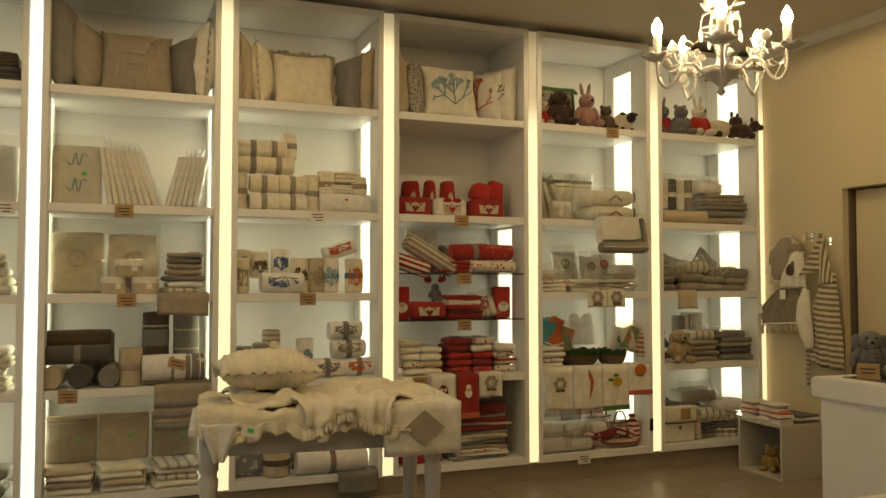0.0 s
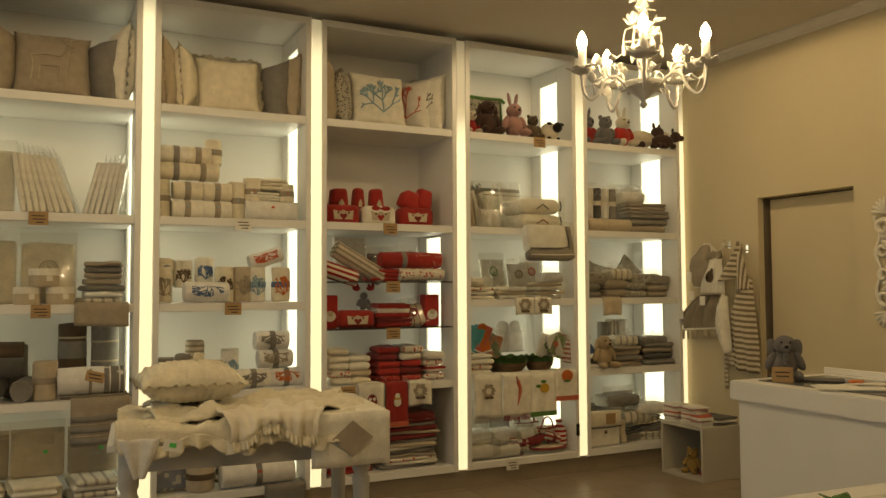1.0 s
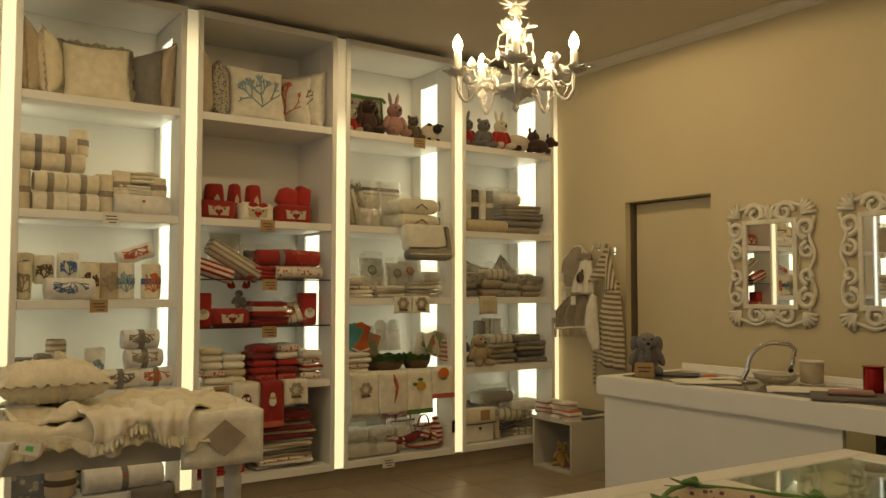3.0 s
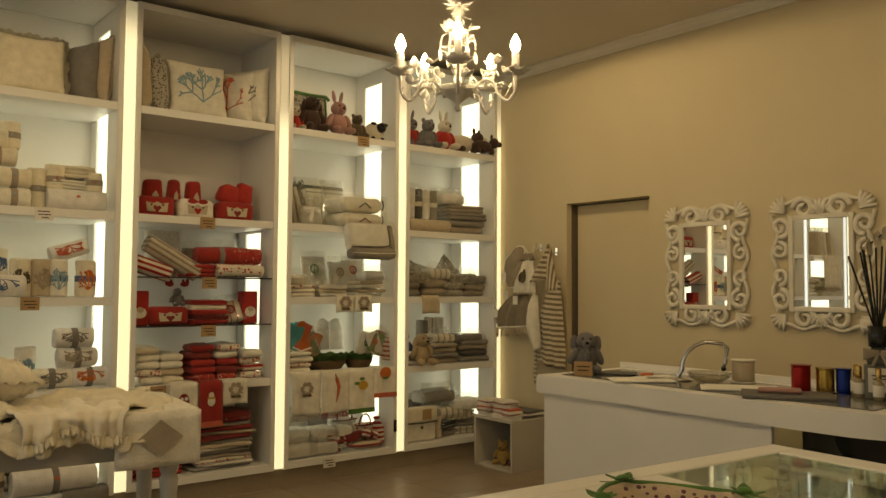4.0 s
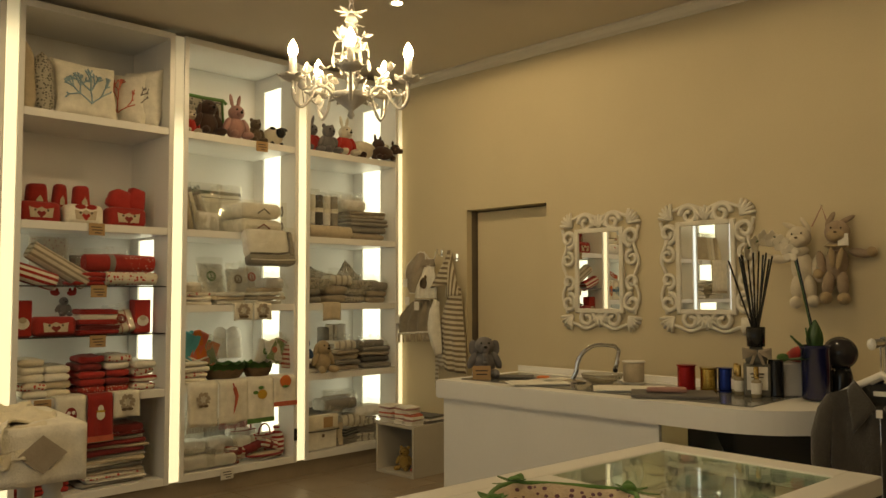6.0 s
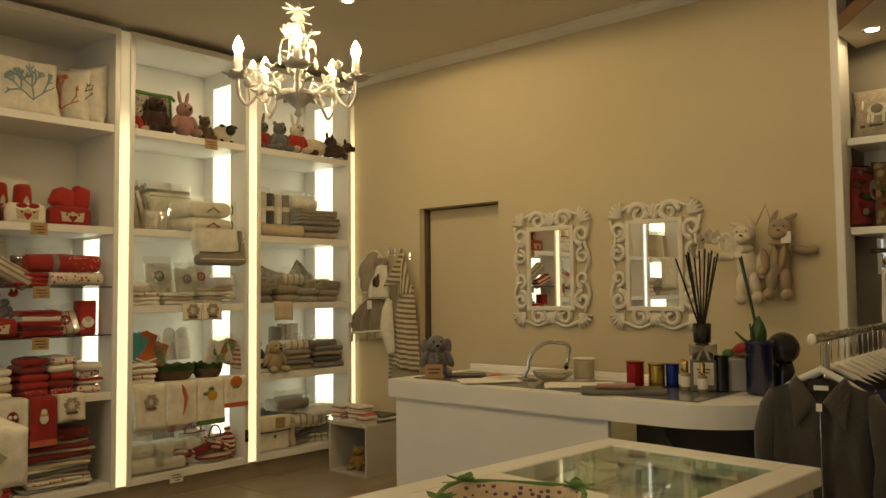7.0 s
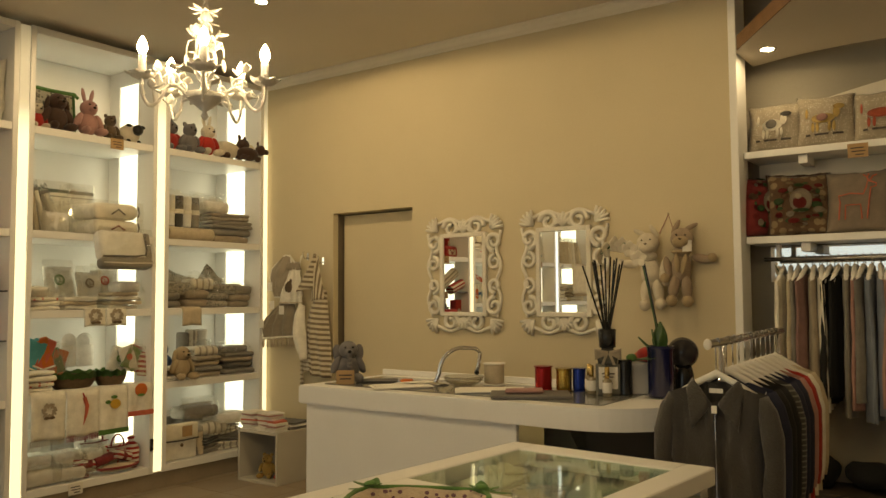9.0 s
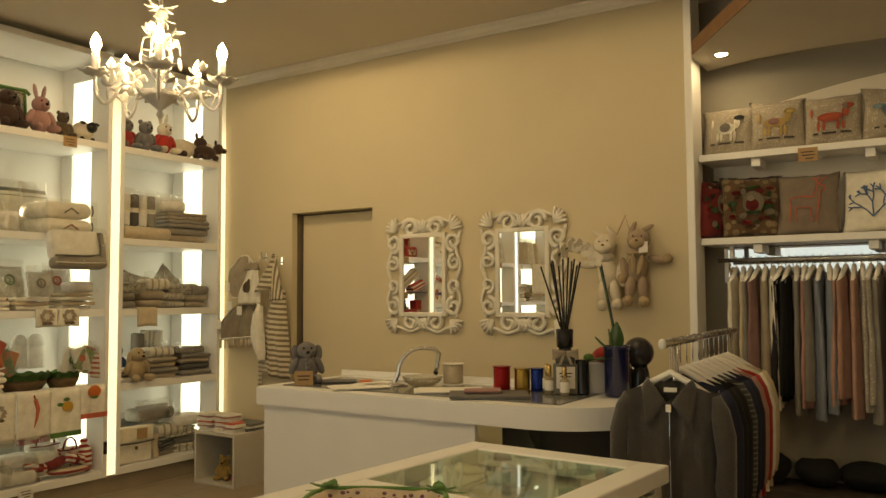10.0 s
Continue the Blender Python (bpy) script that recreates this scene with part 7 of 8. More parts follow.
t = thing("toy_tray", "white box holding small orange and green toys", "box")
part("box", boxes((-0.09, 0.09, -0.07, 0.07, 0, 0.15), bevel=0.004), surf("grey_white_box", (0.45, 0.44, 0.42), 0.5), t)
t.matrix_world = on_counter(3.95, 0.86, -55)
for x, y, r, mt, nm in ((3.93, 0.84, 0.055, RED, "red"), (3.97, 0.885, 0.04, ORANGE, "orange"), (3.93, 0.925, 0.028, GREEN, "green")):
    item("toy_ball", ball(bmesh.new(), (0, 0, r * 0.7), r, (1.2, 1, 0.7)), mt, nm + " cloth toy lying on a white box", "toy", on_counter(x, y, 0, CZ + 0.156), "small toys")
POT = surf("dark_blue_glaze", (0.012, 0.014, 0.06), 0.12, 0.05, 10, coat=0.5)
PETAL = surf("orchid_petal", (0.78, 0.72, 0.60), 0.5, 0.06, 30)
LEAF = surf("orchid_leaf", (0.05, 0.11, 0.03), 0.35, 0.15, 20)
t = thing("orchid", "white orchid in a dark blue glazed pot", "orchid")
part("pot", lathe([(0.056, 0), (0.060, 0.01), (0.062, 0.22), (0.066, 0.225), (0.066, 0.24), (0.060, 0.24), (0.056, 0.20), (0.01, 0.198)], 24), POT, t, smooth=True)
for yaw, pt, ln, wd in ((190, 80, 0.15, 0.075), (130, 25, 0.13, 0.07), (235, 66, 0.12, 0.06), (150, -20, 0.15, 0.07), (110, 60, 0.12, 0.07), (30, 60, 0.10, 0.06)):
    part("leaf", petal(bmesh.new(), (0, 0, 0.20), yaw, pt, ln, wd), LEAF, t, smooth=True)
stem = [(0, 0, 0.2), (-0.005, 0.02, 0.35), (-0.015, 0.045, 0.50), (-0.02, 0.07, 0.62), (-0.03, 0.11, 0.70), (-0.04, 0.16, 0.735), (-0.05, 0.22, 0.72), (-0.06, 0.27, 0.68)]
part("stake", tube([(0.01, -0.01, 0.19), (-0.015, 0.065, 0.63)], 0.005, 6), BUTTON, t, "dark support stake")
part("stem", tube(stem, 0.004, 6), LEAF, t, smooth=True)
for k, p in enumerate(((-0.03, 0.09, 0.655), (-0.05, 0.125, 0.70), (-0.05, 0.165, 0.72), (-0.06, 0.20, 0.725), (-0.07, 0.24, 0.70), (-0.075, 0.275, 0.665))):
    bm = bmesh.new()
    for q in range(5):
        m_ = pose(p[0], p[1], p[2], 90, 0, -55 + 12 * k) @ pose(0, 0, 0, 0, 0, 72 * q + 18)
        join(bm, grid_sheet(4, 4, lambda u, v: Vector((0.042 * v, (u - 0.5) * 0.045 * math.sin(math.pi * (0.1 + 0.85 * v)), 0.008 * v)), 0.001), m_)
    part("flower", bm, PETAL, t, "white orchid flower", smooth=True)
t.matrix_world = on_counter(3.83, 0.74)
t = thing("dark_globe", "glossy dark glass globe on a small foot", "globe")
part("globe", ball(bmesh.new(), (0, 0, 0.20), 0.075, u=20, v=14), surf("dark_gloss", (0.03, 0.028, 0.03), 0.06, 0.02, 5, 0), t, smooth=True)
part("foot", lathe([(0.055, 0), (0.056, 0.01), (0.050, 0.10), (0.040, 0.14)], 18), BUTTON, t, smooth=True)
t.matrix_world = on_counter(3.98, 0.685)
# open shelf under the counter's round end
# Black back panel paints the shade inside the open compartment.
part("shelf_back", boxes((CX0 + 0.30, CX0 + 0.32, 0.62, 1.249, 0.0, CZ - 0.101)), BUTTON, counter, "black panel standing in for shade in the open compartment")
part("shelf_board", boxes((CX0 + 0.10, CX0 + 0.299, 0.70, 1.249, 0.60, 0.62), bevel=0.002), WHITE, counter)
bm = bmesh.new()
va = [(CX0 + 0.05 + 0.30 * (1 - math.cos(q)), 1.245 - 0.22 * math.sin(q)) for q in [i * 0.131 for i in range(13)]]
lo, hi = [bm.verts.new((*p, 0.02)) for p in va], [bm.verts.new((*p, CZ - 0.101)) for p in va]
fs = [bm.faces.new((lo[k], lo[k + 1], hi[k + 1], hi[k])) for k in range(12)]
bmesh.ops.solidify(bm, geom=fs, thickness=0.006)
part("curved_glass", bm, GREENGLASS, counter, "curved glass side", smooth=True)

# ---- basket and glassware on the display table ----
t = thing("fabric_basket", "floral cloth basket with green ribbon bows", "basket")
bm = bmesh.new()
n = 40
rings = []
for z, s_ in ((0, 0.80), (0.03, 0.9), (0.07, 1.0), (0.075, 0.97), (0.035, 0.86), (0.01, 0.76)):
    rings.append([bm.verts.new((0.19 * s_ * math.copysign(abs(math.cos(2 * math.pi * q / n)) ** 0.6, math.cos(2 * math.pi * q / n)), 0.13 * s_ * math.copysign(abs(math.sin(2 * math.pi * q / n)) ** 0.6, math.sin(2 * math.pi * q / n)), z + 0.004 * math.sin(q * 1.3))) for q in range(n)])
for a_, b_ in zip(rings, rings[1:]):
    for q in range(n):
        bm.faces.new((a_[q], a_[(q + 1) % n], b_[(q + 1) % n], b_[q]))
bm.faces.new(rings[0][::-1]), bm.faces.new(rings[-1])
part("body", bm, cloth("floral_basket_cloth", (0.62, 0.50, 0.36), spots=(38, 0.28, (0.16, 0.07, 0.10))), t, smooth=True)
part("rim", tube([(0.195 * math.copysign(abs(math.cos(2 * math.pi * q / 40)) ** 0.6, math.cos(2 * math.pi * q / 40)), 0.135 * math.copysign(abs(math.sin(2 * math.pi * q / 40)) ** 0.6, math.sin(2 * math.pi * q / 40)), 0.076) for q in range(41)], 0.008, 6), GREEN, t, "green padded rim", smooth=True)
for cx, cy, yaw in ((-0.165, 0.12, 140), (0.165, 0.12, 40), (-0.165, -0.12, 220), (0.165, -0.12, -40)):
    for dy, pt, ln, wd in ((-60, 4, 0.055, 0.040), (60, 8, 0.052, 0.038), (-22, -26, 0.085, 0.020), (25, -30, 0.075, 0.020), (150, 12, 0.04, 0.034), (205, 6, 0.04, 0.034)):
        part("ribbon_loop", petal(bmesh.new(), (cx, cy, 0.080), yaw + dy, pt, ln, wd), GREEN, t, "green tied ribbon", smooth=True)
    part("ribbon_knot", rough_up(ball(bmesh.new(), (cx, cy, 0.086), 0.017, (1.2, 1.0, 0.8)), 0.004, 30), GREEN, t, smooth=True)
t.matrix_world = pose(1.80, 0.635, TZ + 0.001, 0, 0, -64) @ Matrix.Diagonal((0.95, 0.9, 0.72, 1))
item("glass_dish", lathe([(0.04, 0), (0.07, 0.02), (0.075, 0.05), (0.072, 0.05), (0.066, 0.022), (0.036, 0.005)], 20), GLASS, "small clear glass dish", "dish", pose(2.06, 0.42, TZ + 0.001))
for k, (x, y, mt) in enumerate(((2.45, 0.75, IVORY), (2.62, 0.60, SKY), (2.35, 0.55, SAND), (2.68, 0.85, CREAM))):
    folded(0.18, 0.14, 0.05, mt, pose(x, y, TZ - 0.084, 0, 0, 20 * k), "small folded cloth inside the display table", "folded_cloth", seed=200 + k)


# ---- clothes on wall hooks ----
ROBE = cloth("taupe_striped_robe", (0.66, 0.58, 0.42), stripes=("Z", 0.040, 0.48, (0.22, 0.17, 0.11)))
APRON = cloth("taupe_apron_linen", (0.30, 0.25, 0.18))


def wall_cloth(name, label, mt, half, top, bottom, mid, x, turn=0, bulge=0.03, folds=3, amp=0.008, edge=None, edge_label="", seed=0.0):
    """A cloth hung flat by the wall; half(v) is its half width, from top (v = 0) to bottom; mid(v) shifts its middle; turned in the wall's plane."""
    t = thing(name, label, "clothing", group="clothes on wall hooks")

    def f(u, v):
        w = (u - 0.5) * 2
        y = -w * half(v) + mid(v) - mid(0)
        z = (bottom - top) * v - 0.02 * w * w * (1 - v)
        d = bulge * (1 - w * w) * math.sin(math.pi * min(1, 0.15 + 0.75 * v)) + amp * math.sin(w * folds * math.pi + v * 2.2 + seed) * (0.3 + v) + 0.012 * noise.noise(Vector((w * 2.2, v * 4, seed)))
        return Vector((-d, y, z))
    part("cloth", grid_sheet(26, 22, f, 0.006), mt, t, smooth=True)
    if edge:
        loop = [f(q / 12, 0.0) for q in range(13)] + [f(1, q / 12) for q in range(1, 13)] + [f(1 - q / 12, 1) for q in range(1, 13)] + [f(0, 1 - q / 12) for q in range(1, 13)]
        part("piping", tube([p + Vector((-0.006, 0, 0)) for p in loop], 0.006, 6), edge, t, edge_label, smooth=True)
    t.matrix_world = pose(x, mid(0), top, turn, 0, 0)
    return t, f


def lerp(*stops):
    """Piecewise straight line through equally spaced stops over 0..1."""
    def g(v):
        q = min(max(v, 0.0), 0.9999) * (len(stops) - 1)
        i = int(q)
        return stops[i] + (stops[i + 1] - stops[i]) * (q - i)
    return g


t, f = wall_cloth("hanging_bib", "taupe linen bib with pale piping hung on a hook", TAUPE, lerp(0.045, 0.115, 0.125, 0.10, 0.03), 1.73, 1.39, lerp(4.22, 4.28, 4.30, 4.315, 4.33), 4.745, edge=IVORY, edge_label="pale piping", amp=0.004)
part("strap", tube([(0, -0.02, 0.0), (-0.02, -0.10, -0.06), (-0.03, -0.17, -0.075), (-0.03, -0.19, -0.01)], 0.007, 6), IVORY, t, "pale neck strap", smooth=True)
t, f = wall_cloth("hanging_apron", "taupe linen apron skirt with a fringed hem on a hook", APRON, lerp(0.10, 0.185, 0.225, 0.24), 1.34, 1.06, lerp(4.22, 4.28, 4.315, 4.33), 4.735, turn=-4, folds=4, amp=0.014, seed=1.0)
part("hem_band", tube([f(q / 16, 0.97) + Vector((-0.008, 0, 0)) for q in range(17)], 0.009, 6), IVORY, t, "pale hem band", smooth=True)
for k in range(22):
    p = f((k + 0.5) / 22, 1.0)
    part("tassel", tube([p + Vector((-0.006, 0, 0.01)), p + Vector((-0.010, 0.006 * math.sin(k * 1.9), -0.035)), p + Vector((-0.009, 0.010 * math.sin(k * 1.9), -0.066))], 0.0075, 5, taper=[0.7, 1.1, 1.0]), SAND, t, smooth=True)
t, f = wall_cloth("hanging_bib", "ivory bib with gathered neck and a brown printed owl", IVORY, lerp(0.055, 0.075, 0.105, 0.125, 0.13), 1.625, 1.335, lerp(4.085, 4.095, 4.115, 4.13, 4.14), 4.70, folds=4, amp=0.007, seed=2.0)
part("neck_ruffle", grid_sheet(40, 4, lambda u, v: Vector((-0.02 - 0.012 * math.sin(u * 60) * (0.3 + v), -0.07 + 0.15 * u, 0.035 - 0.05 * v + 0.008 * math.sin(u * 44))), 0.004), TAUPE, t, "gathered taupe neck band", smooth=True)
part("hem_piping", tube([f(q / 14, 0.97) + Vector((-0.008, 0, 0)) for q in range(15)], 0.006, 6), SAND, t, "sand coloured hem", smooth=True)
for nm, cy, cz, ry_, rz_ in (("printed_body", 0, 0, 0.036, 0.046), ("printed_wing", 0.028, -0.006, 0.016, 0.034), ("printed_ear", -0.02, 0.046, 0.014, 0.02)):
    part(nm, moved(flat_blob(oval(0, 0, ry_, rz_), 0, 0.003), pose(-0.048, 0.025 + cy, -0.155 + cz, 0, 0, -90)), BROWN, t)
t, f = wall_cloth("hanging_robe", "beige and taupe striped robe hung on a wall hook", ROBE, lerp(0.045, 0.085, 0.11, 0.125, 0.125, 0.12), 1.46, 0.77, lerp(3.80, 3.815, 3.82, 3.805, 3.785, 3.765), 4.715, turn=4, bulge=0.05, folds=2.5, amp=0.012, seed=3.0)
part("upper_sleeve", moved(grid_sheet(14, 16, lambda u, v: Vector((-0.03 - 0.025 * math.sin(math.pi * u), (u - 0.5) * (0.05 + 0.10 * v), -v * 0.36)), 0.008), pose(0, 0.075, 0.26, -10, 0, 0)), cloth("taupe_striped_sleeve", (0.66, 0.58, 0.42), stripes=("Y", 0.030, 0.48, (0.22, 0.17, 0.11))), t, "sleeve with upright stripes", smooth=True)
part("hood", moved(grid_sheet(12, 12, lambda u, v: Vector((-0.045 - 0.02 * math.sin(math.pi * u), (u - 0.5) * (0.02 + 0.17 * v), -v * 0.24 - 0.10 * u * v)), 0.008), pose(0, 0.05, 0.25, 18, 0, 0)), ROBE, t, smooth=True)
t, f = wall_cloth("robe_lining", "cream towelling side of a robe hung on a wall hook", IVORY, lerp(0.02, 0.045, 0.056, 0.06, 0.05, 0.025), 1.34, 0.90, lerp(3.99, 4.01, 4.015, 4.01, 3.995, 3.98), 4.69, bulge=0.06, folds=1.5, amp=0.006, seed=4.0)
t, f = wall_cloth("robe_belt", "striped belt end of a robe hanging down the wall", STRIPE_T, lerp(0.014, 0.014), 1.08, 0.62, lerp(4.045, 4.05), 4.745, bulge=0.004, folds=1, amp=0.002)
t, f = wall_cloth("robe_hem", "striped hem of a robe behind its cream side", STRIPE_T, lerp(0.06, 0.065), 0.94, 0.80, lerp(3.96, 3.95), 4.735, bulge=0.01, folds=2, amp=0.004)
for x, y, z in ((4.69, 4.37, 1.475), (4.68, 4.335, 1.325), (4.66, 4.20, 1.285), (4.69, 4.47, 1.17)):
    item("paper_tag", boxes((-0.0015, 0.0015, -0.024, 0.024, -0.035, 0.035)), CARD, "small white paper tag on hanging clothes", "tag", pose(x, y, z, 0, 0, 8), "paper tags", False)
for y, z in ((4.03, 1.715), (3.86, 1.675)):
    t = thing("wall_hook", "small chrome double wall hook", "hook", (XW, y, z), group="wall hooks")
    part("plate", boxes((-0.006, 0, -0.012, 0.012, -0.03, 0.03), bevel=0.002), CHROME, t)
    part("prong", tube([(-0.004, 0, -0.01), (-0.045, 0, -0.02), (-0.06, 0, 0.005), (-0.058, 0, 0.035)], 0.005, 6), CHROME, t, smooth=True)

# soft toys hung on the wall near its end
def hung_toy(y, z, mt, muzzle, scarf, label, arm_out, lean):
    """A long-limbed soft toy with its back to the wall; it hangs from its ears; faces -x."""
    o = (0, 0, 0)
    b = [(0, (0, 0, 0.20), 0.062, (0.95, 0.75, 1.55), o), (0, (0, -0.02, 0.365), 0.066, (1.0, 0.9, 0.98), o), (1, (0, -0.07, 0.345), 0.042, (1.15, 0.75, 0.78), o), (0, (0, -0.02, 0.29), 0.05, (1.0, 0.8, 0.6), o),
         (2, (-0.024, -0.075, 0.385), 0.005, (1, 1, 1), o), (2, (0.024, -0.075, 0.385), 0.005, (1, 1, 1), o), (3, (0, -0.105, 0.36), 0.007, (1.4, 0.8, 0.8), o)]
    for sx in (-1, 1):
        b += [(0, (sx * 0.036, -0.015, 0.085), 0.034, (0.95, 0.95, 2.1), (0, sx * -5, 0)), (1, (sx * 0.045, -0.035, 0.005), 0.034, (1.0, 1.25, 1.0), o), (0, (sx * 0.040, 0.01, 0.435), 0.019, (0.8, 0.5, 2.6), (0, sx * (-25 if sx * arm_out < 0 else 60), 0))]
        out_ = sx == arm_out
        b += [(0, (sx * (0.115 if out_ else 0.075), -0.012, 0.255 if out_ else 0.20), 0.027, (2.3, 0.9, 0.95) if out_ else (0.9, 0.9, 2.4), (0, 10 if out_ else sx * 14, 0)), (1, (sx * (0.17 if out_ else 0.088), -0.014, 0.262 if out_ else 0.135), 0.029, (1, 0.9, 1), o)]
    if scarf:
        b += [(1, (0, -0.035, 0.288), 0.040, (1.5, 1.1, 0.36), o), (1, (-0.018, -0.065, 0.225), 0.018, (0.9, 0.4, 3.2), (0, -6, 0)), (1, (0.022, -0.065, 0.22), 0.018, (0.9, 0.4, 3.4), (0, 9, 0))]
    plush(b, [mt, muzzle, BUTTON, BROWN], pose(XW - 0.062, y, z, 0, lean, -78), label)


hung_toy(1.115, 1.325, FUR_W, FUR_W, False, "cream plush bear hung on the wall", -1, -4)
hung_toy(0.955, 1.345, cloth("brown_grey_plush", (0.37, 0.28, 0.20), bump=0.7), FUR_B, True, "brown plush donkey with a beige scarf hung on the wall", 1, 3)
t = thing("hanging_loop", "thin cord loop on a small nail", "cord", group="cords")
part("cord", tube([(XW - 0.05, 0.99, 1.76), (XW - 0.02, 1.03, 1.862), (XW - 0.05, 1.075, 1.75)], 0.004, 5), ROSE, t)
part("nail", tube([(XW, 1.03, 1.865), (XW - 0.03, 1.03, 1.87)], 0.003, 6), CHROME, t)
item("paper_tag", boxes((-0.0015, 0.0015, -0.026, 0.026, -0.032, 0.032)), CARD, "small white paper tag on a hung soft toy", "tag", pose(XW - 0.13, 0.885, 1.665, 0, 0, 8), "paper tags", False)

# ---- low cubby with magazines ----
GREYW = surf("grey_white_board", (0.50, 0.47, 0.40), 0.6, 0.05, 6)
t = thing("cubby_box", "small grey-white open cubby standing by the wall", "cubby")
part("side_panel", boxes((4.29, 4.70, 3.845, 3.865, 0, 0.385), bevel=0.002), GREYW, t)
part("side_panel", boxes((4.29, 4.70, 4.255, 4.275, 0, 0.385), bevel=0.002), GREYW, t)
part("top_panel", boxes((4.29, 4.70, 3.8655, 4.2545, 0.365, 0.385), bevel=0.002), GREYW, t)
part("bottom_panel", boxes((4.29, 4.70, 3.8655, 4.2545, 0.0, 0.02), bevel=0.002), GREYW, t)
part("back_panel", boxes((4.69, 4.70, 3.8655, 4.2545, 0.0205, 0.3645)), GREYW, t)
plush(sitting_toy("round", 0.9), [cloth("yellow_plush", (0.42, 0.27, 0.07), bump=0.6), SAND, BUTTON], pose(4.42, 4.08, 0.021, 0, 0, -70), "yellow-brown plush bear inside the cubby")
plush(sitting_toy("round", 0.8), [RED, RED, BUTTON], pose(4.46, 3.95, 0.021, 0, 0, -70), "red plush toy inside the cubby")
rnd = random.Random(5)
for x0, y0, n, w, d_ in ((4.37, 4.19, 13, 0.13, 0.14), (4.38, 4.02, 12, 0.14, 0.15), (4.36, 3.92, 7, 0.12, 0.09), (4.56, 4.0, 5, 0.2, 0.26), (4.56, 4.19, 4, 0.2, 0.12)):
    z = 0.386
    for k in range(n):
        h_ = rnd.uniform(0.006, 0.014)
        item("magazine", box(bmesh.new(), -w / 2, w / 2, -d_ / 2, d_ / 2, 0, h_, 0.001), (CARD, IVORY, CARD, ROSE, CARD, IVORY, CORAL)[k % 7] if x0 < 4.5 else (GREY, DARK, CARD)[k % 3], "thin magazine or leaflet stacked on a cubby", "magazine", pose(x0 + rnd.uniform(-0.01, 0.01), y0 + rnd.uniform(-0.01, 0.01), z, 0, 0, rnd.uniform(-13, 13)), "magazines", False)
        z += h_ + 0.0006


# ---- garments ----
PLASTIC = surf("white_hanger_plastic", (0.75, 0.73, 0.68), 0.35, 0.03, 20)


def garment(at, yaw, mt, label, length=0.70, width=0.42, thick=0.05, sleeves=True, detail=False, group="garments on rails", seed=0, low=0.0):
    """A garment on a hanger, hung from a rail at the origin; its front faces -y before the turn."""
    t = thing("hanging_garment", label, "garment", group=group)
    hg = part("hanger", tube([(0, 0, 0.012), (0.012, 0, 0.016), (0.018, 0, 0.002), (0.010, 0, -0.014), (0, 0, -0.022), (0, 0, -0.05 - low)], 0.003, 6), CHROME, t, "hook hanger", smooth=True)
    part("hanger_arm", tube([(-width * 0.40, 0, -0.140 - low), (-width * 0.2, 0, -0.092 - low), (0, 0, -0.052 - low), (width * 0.2, 0, -0.092 - low), (width * 0.40, 0, -0.140 - low)], 0.0135, 8), PLASTIC, hg, "white hanger arms", smooth=True)
    hw = width / 2
    shift = Matrix.Translation((0, 0, -low - 0.012))

    neck = 1.0 if detail else 0.5

    def side(s_):
        def f(u, v):
            x = (u - 0.5) * 2
            top = -0.062 - 0.06 * abs(x) ** 1.2 - (0.085 if s_ < 0 else 0.012) * neck * max(0.0, 1 - (abs(x) / 0.42) ** 2)
            z = top + (-length - top) * v
            w = hw * (1.0 - 0.10 * math.sin(math.pi * min(1, v * 1.3)) + 0.08 * v)
            fold = (0.014 * math.sin(x * 8 + seed) + 0.010 * math.sin(x * 15 + seed * 2)) * min(1.0, 0.25 + v) * (1.5 if detail else 1.0)
            fold += (1.0 if detail else 0.22) * 0.022 * noise.noise(Vector((x * 3.5, v * 5, seed))) + (0.010 if detail else 0.002) * noise.noise(Vector((x * 9, v * 12, seed + 3)))
            return Vector((x * w, s_ * (thick / 2 * max(0.0, 1 - abs(x) ** 4) ** 0.5 + 0.002) + fold, z))
        return f
    bm = grid_sheet(22, 20, side(-1))
    grid_sheet(22, 20, side(1), bm=bm)
    bmesh.ops.remove_doubles(bm, verts=bm.verts, dist=0.0046)
    bm.transform(shift)
    part("body", bm, mt, t, smooth=True)
    if sleeves:
        for sx in (-1, 1):
            part("sleeve", moved(tube([(sx * hw * 0.88, 0, -0.125), (sx * (hw * 0.98), -0.005, -0.18), (sx * (hw + 0.012), -0.014, -0.27), (sx * (hw + 0.018), -0.02, -0.36), (sx * (hw + 0.010), -0.016, -0.46), (sx * (hw + 0.014), -0.014, -0.54), (sx * (hw + 0.008), -0.012, -0.60)], 0.042, 9, taper=[0.5, 0.85, 1.0, 0.84, 0.96, 0.78, 0.7]), shift), mt, t, smooth=True)
    if detail:
        for sx in (-1, 1):
            part("collar", moved(grid_sheet(6, 5, lambda u, v: Vector((sx * (0.085 - 0.075 * u + 0.055 * v * (0.35 + u)), -0.012 - 0.034 * u ** 0.5 - 0.014 * v, -0.062 - 0.092 * u ** 1.2 - v * (0.035 + 0.06 * u))), 0.006), shift), mt, t, "soft turned collar", smooth=True)
        part("zip", moved(boxes((-0.0012, 0.0012, -0.043, -0.037, -length + 0.02, -0.16)), shift), CHROME, t, "thin metal zip")
        part("neck_label", moved(boxes((-0.025, 0.025, -0.012, -0.010, -0.115, -0.098)), shift), CARD, t, "white neck label")
        part("tag", moved(boxes((-0.009, 0.011, -0.062, -0.059, -0.185, -0.157)), shift), CARD, t, "white paper tag")
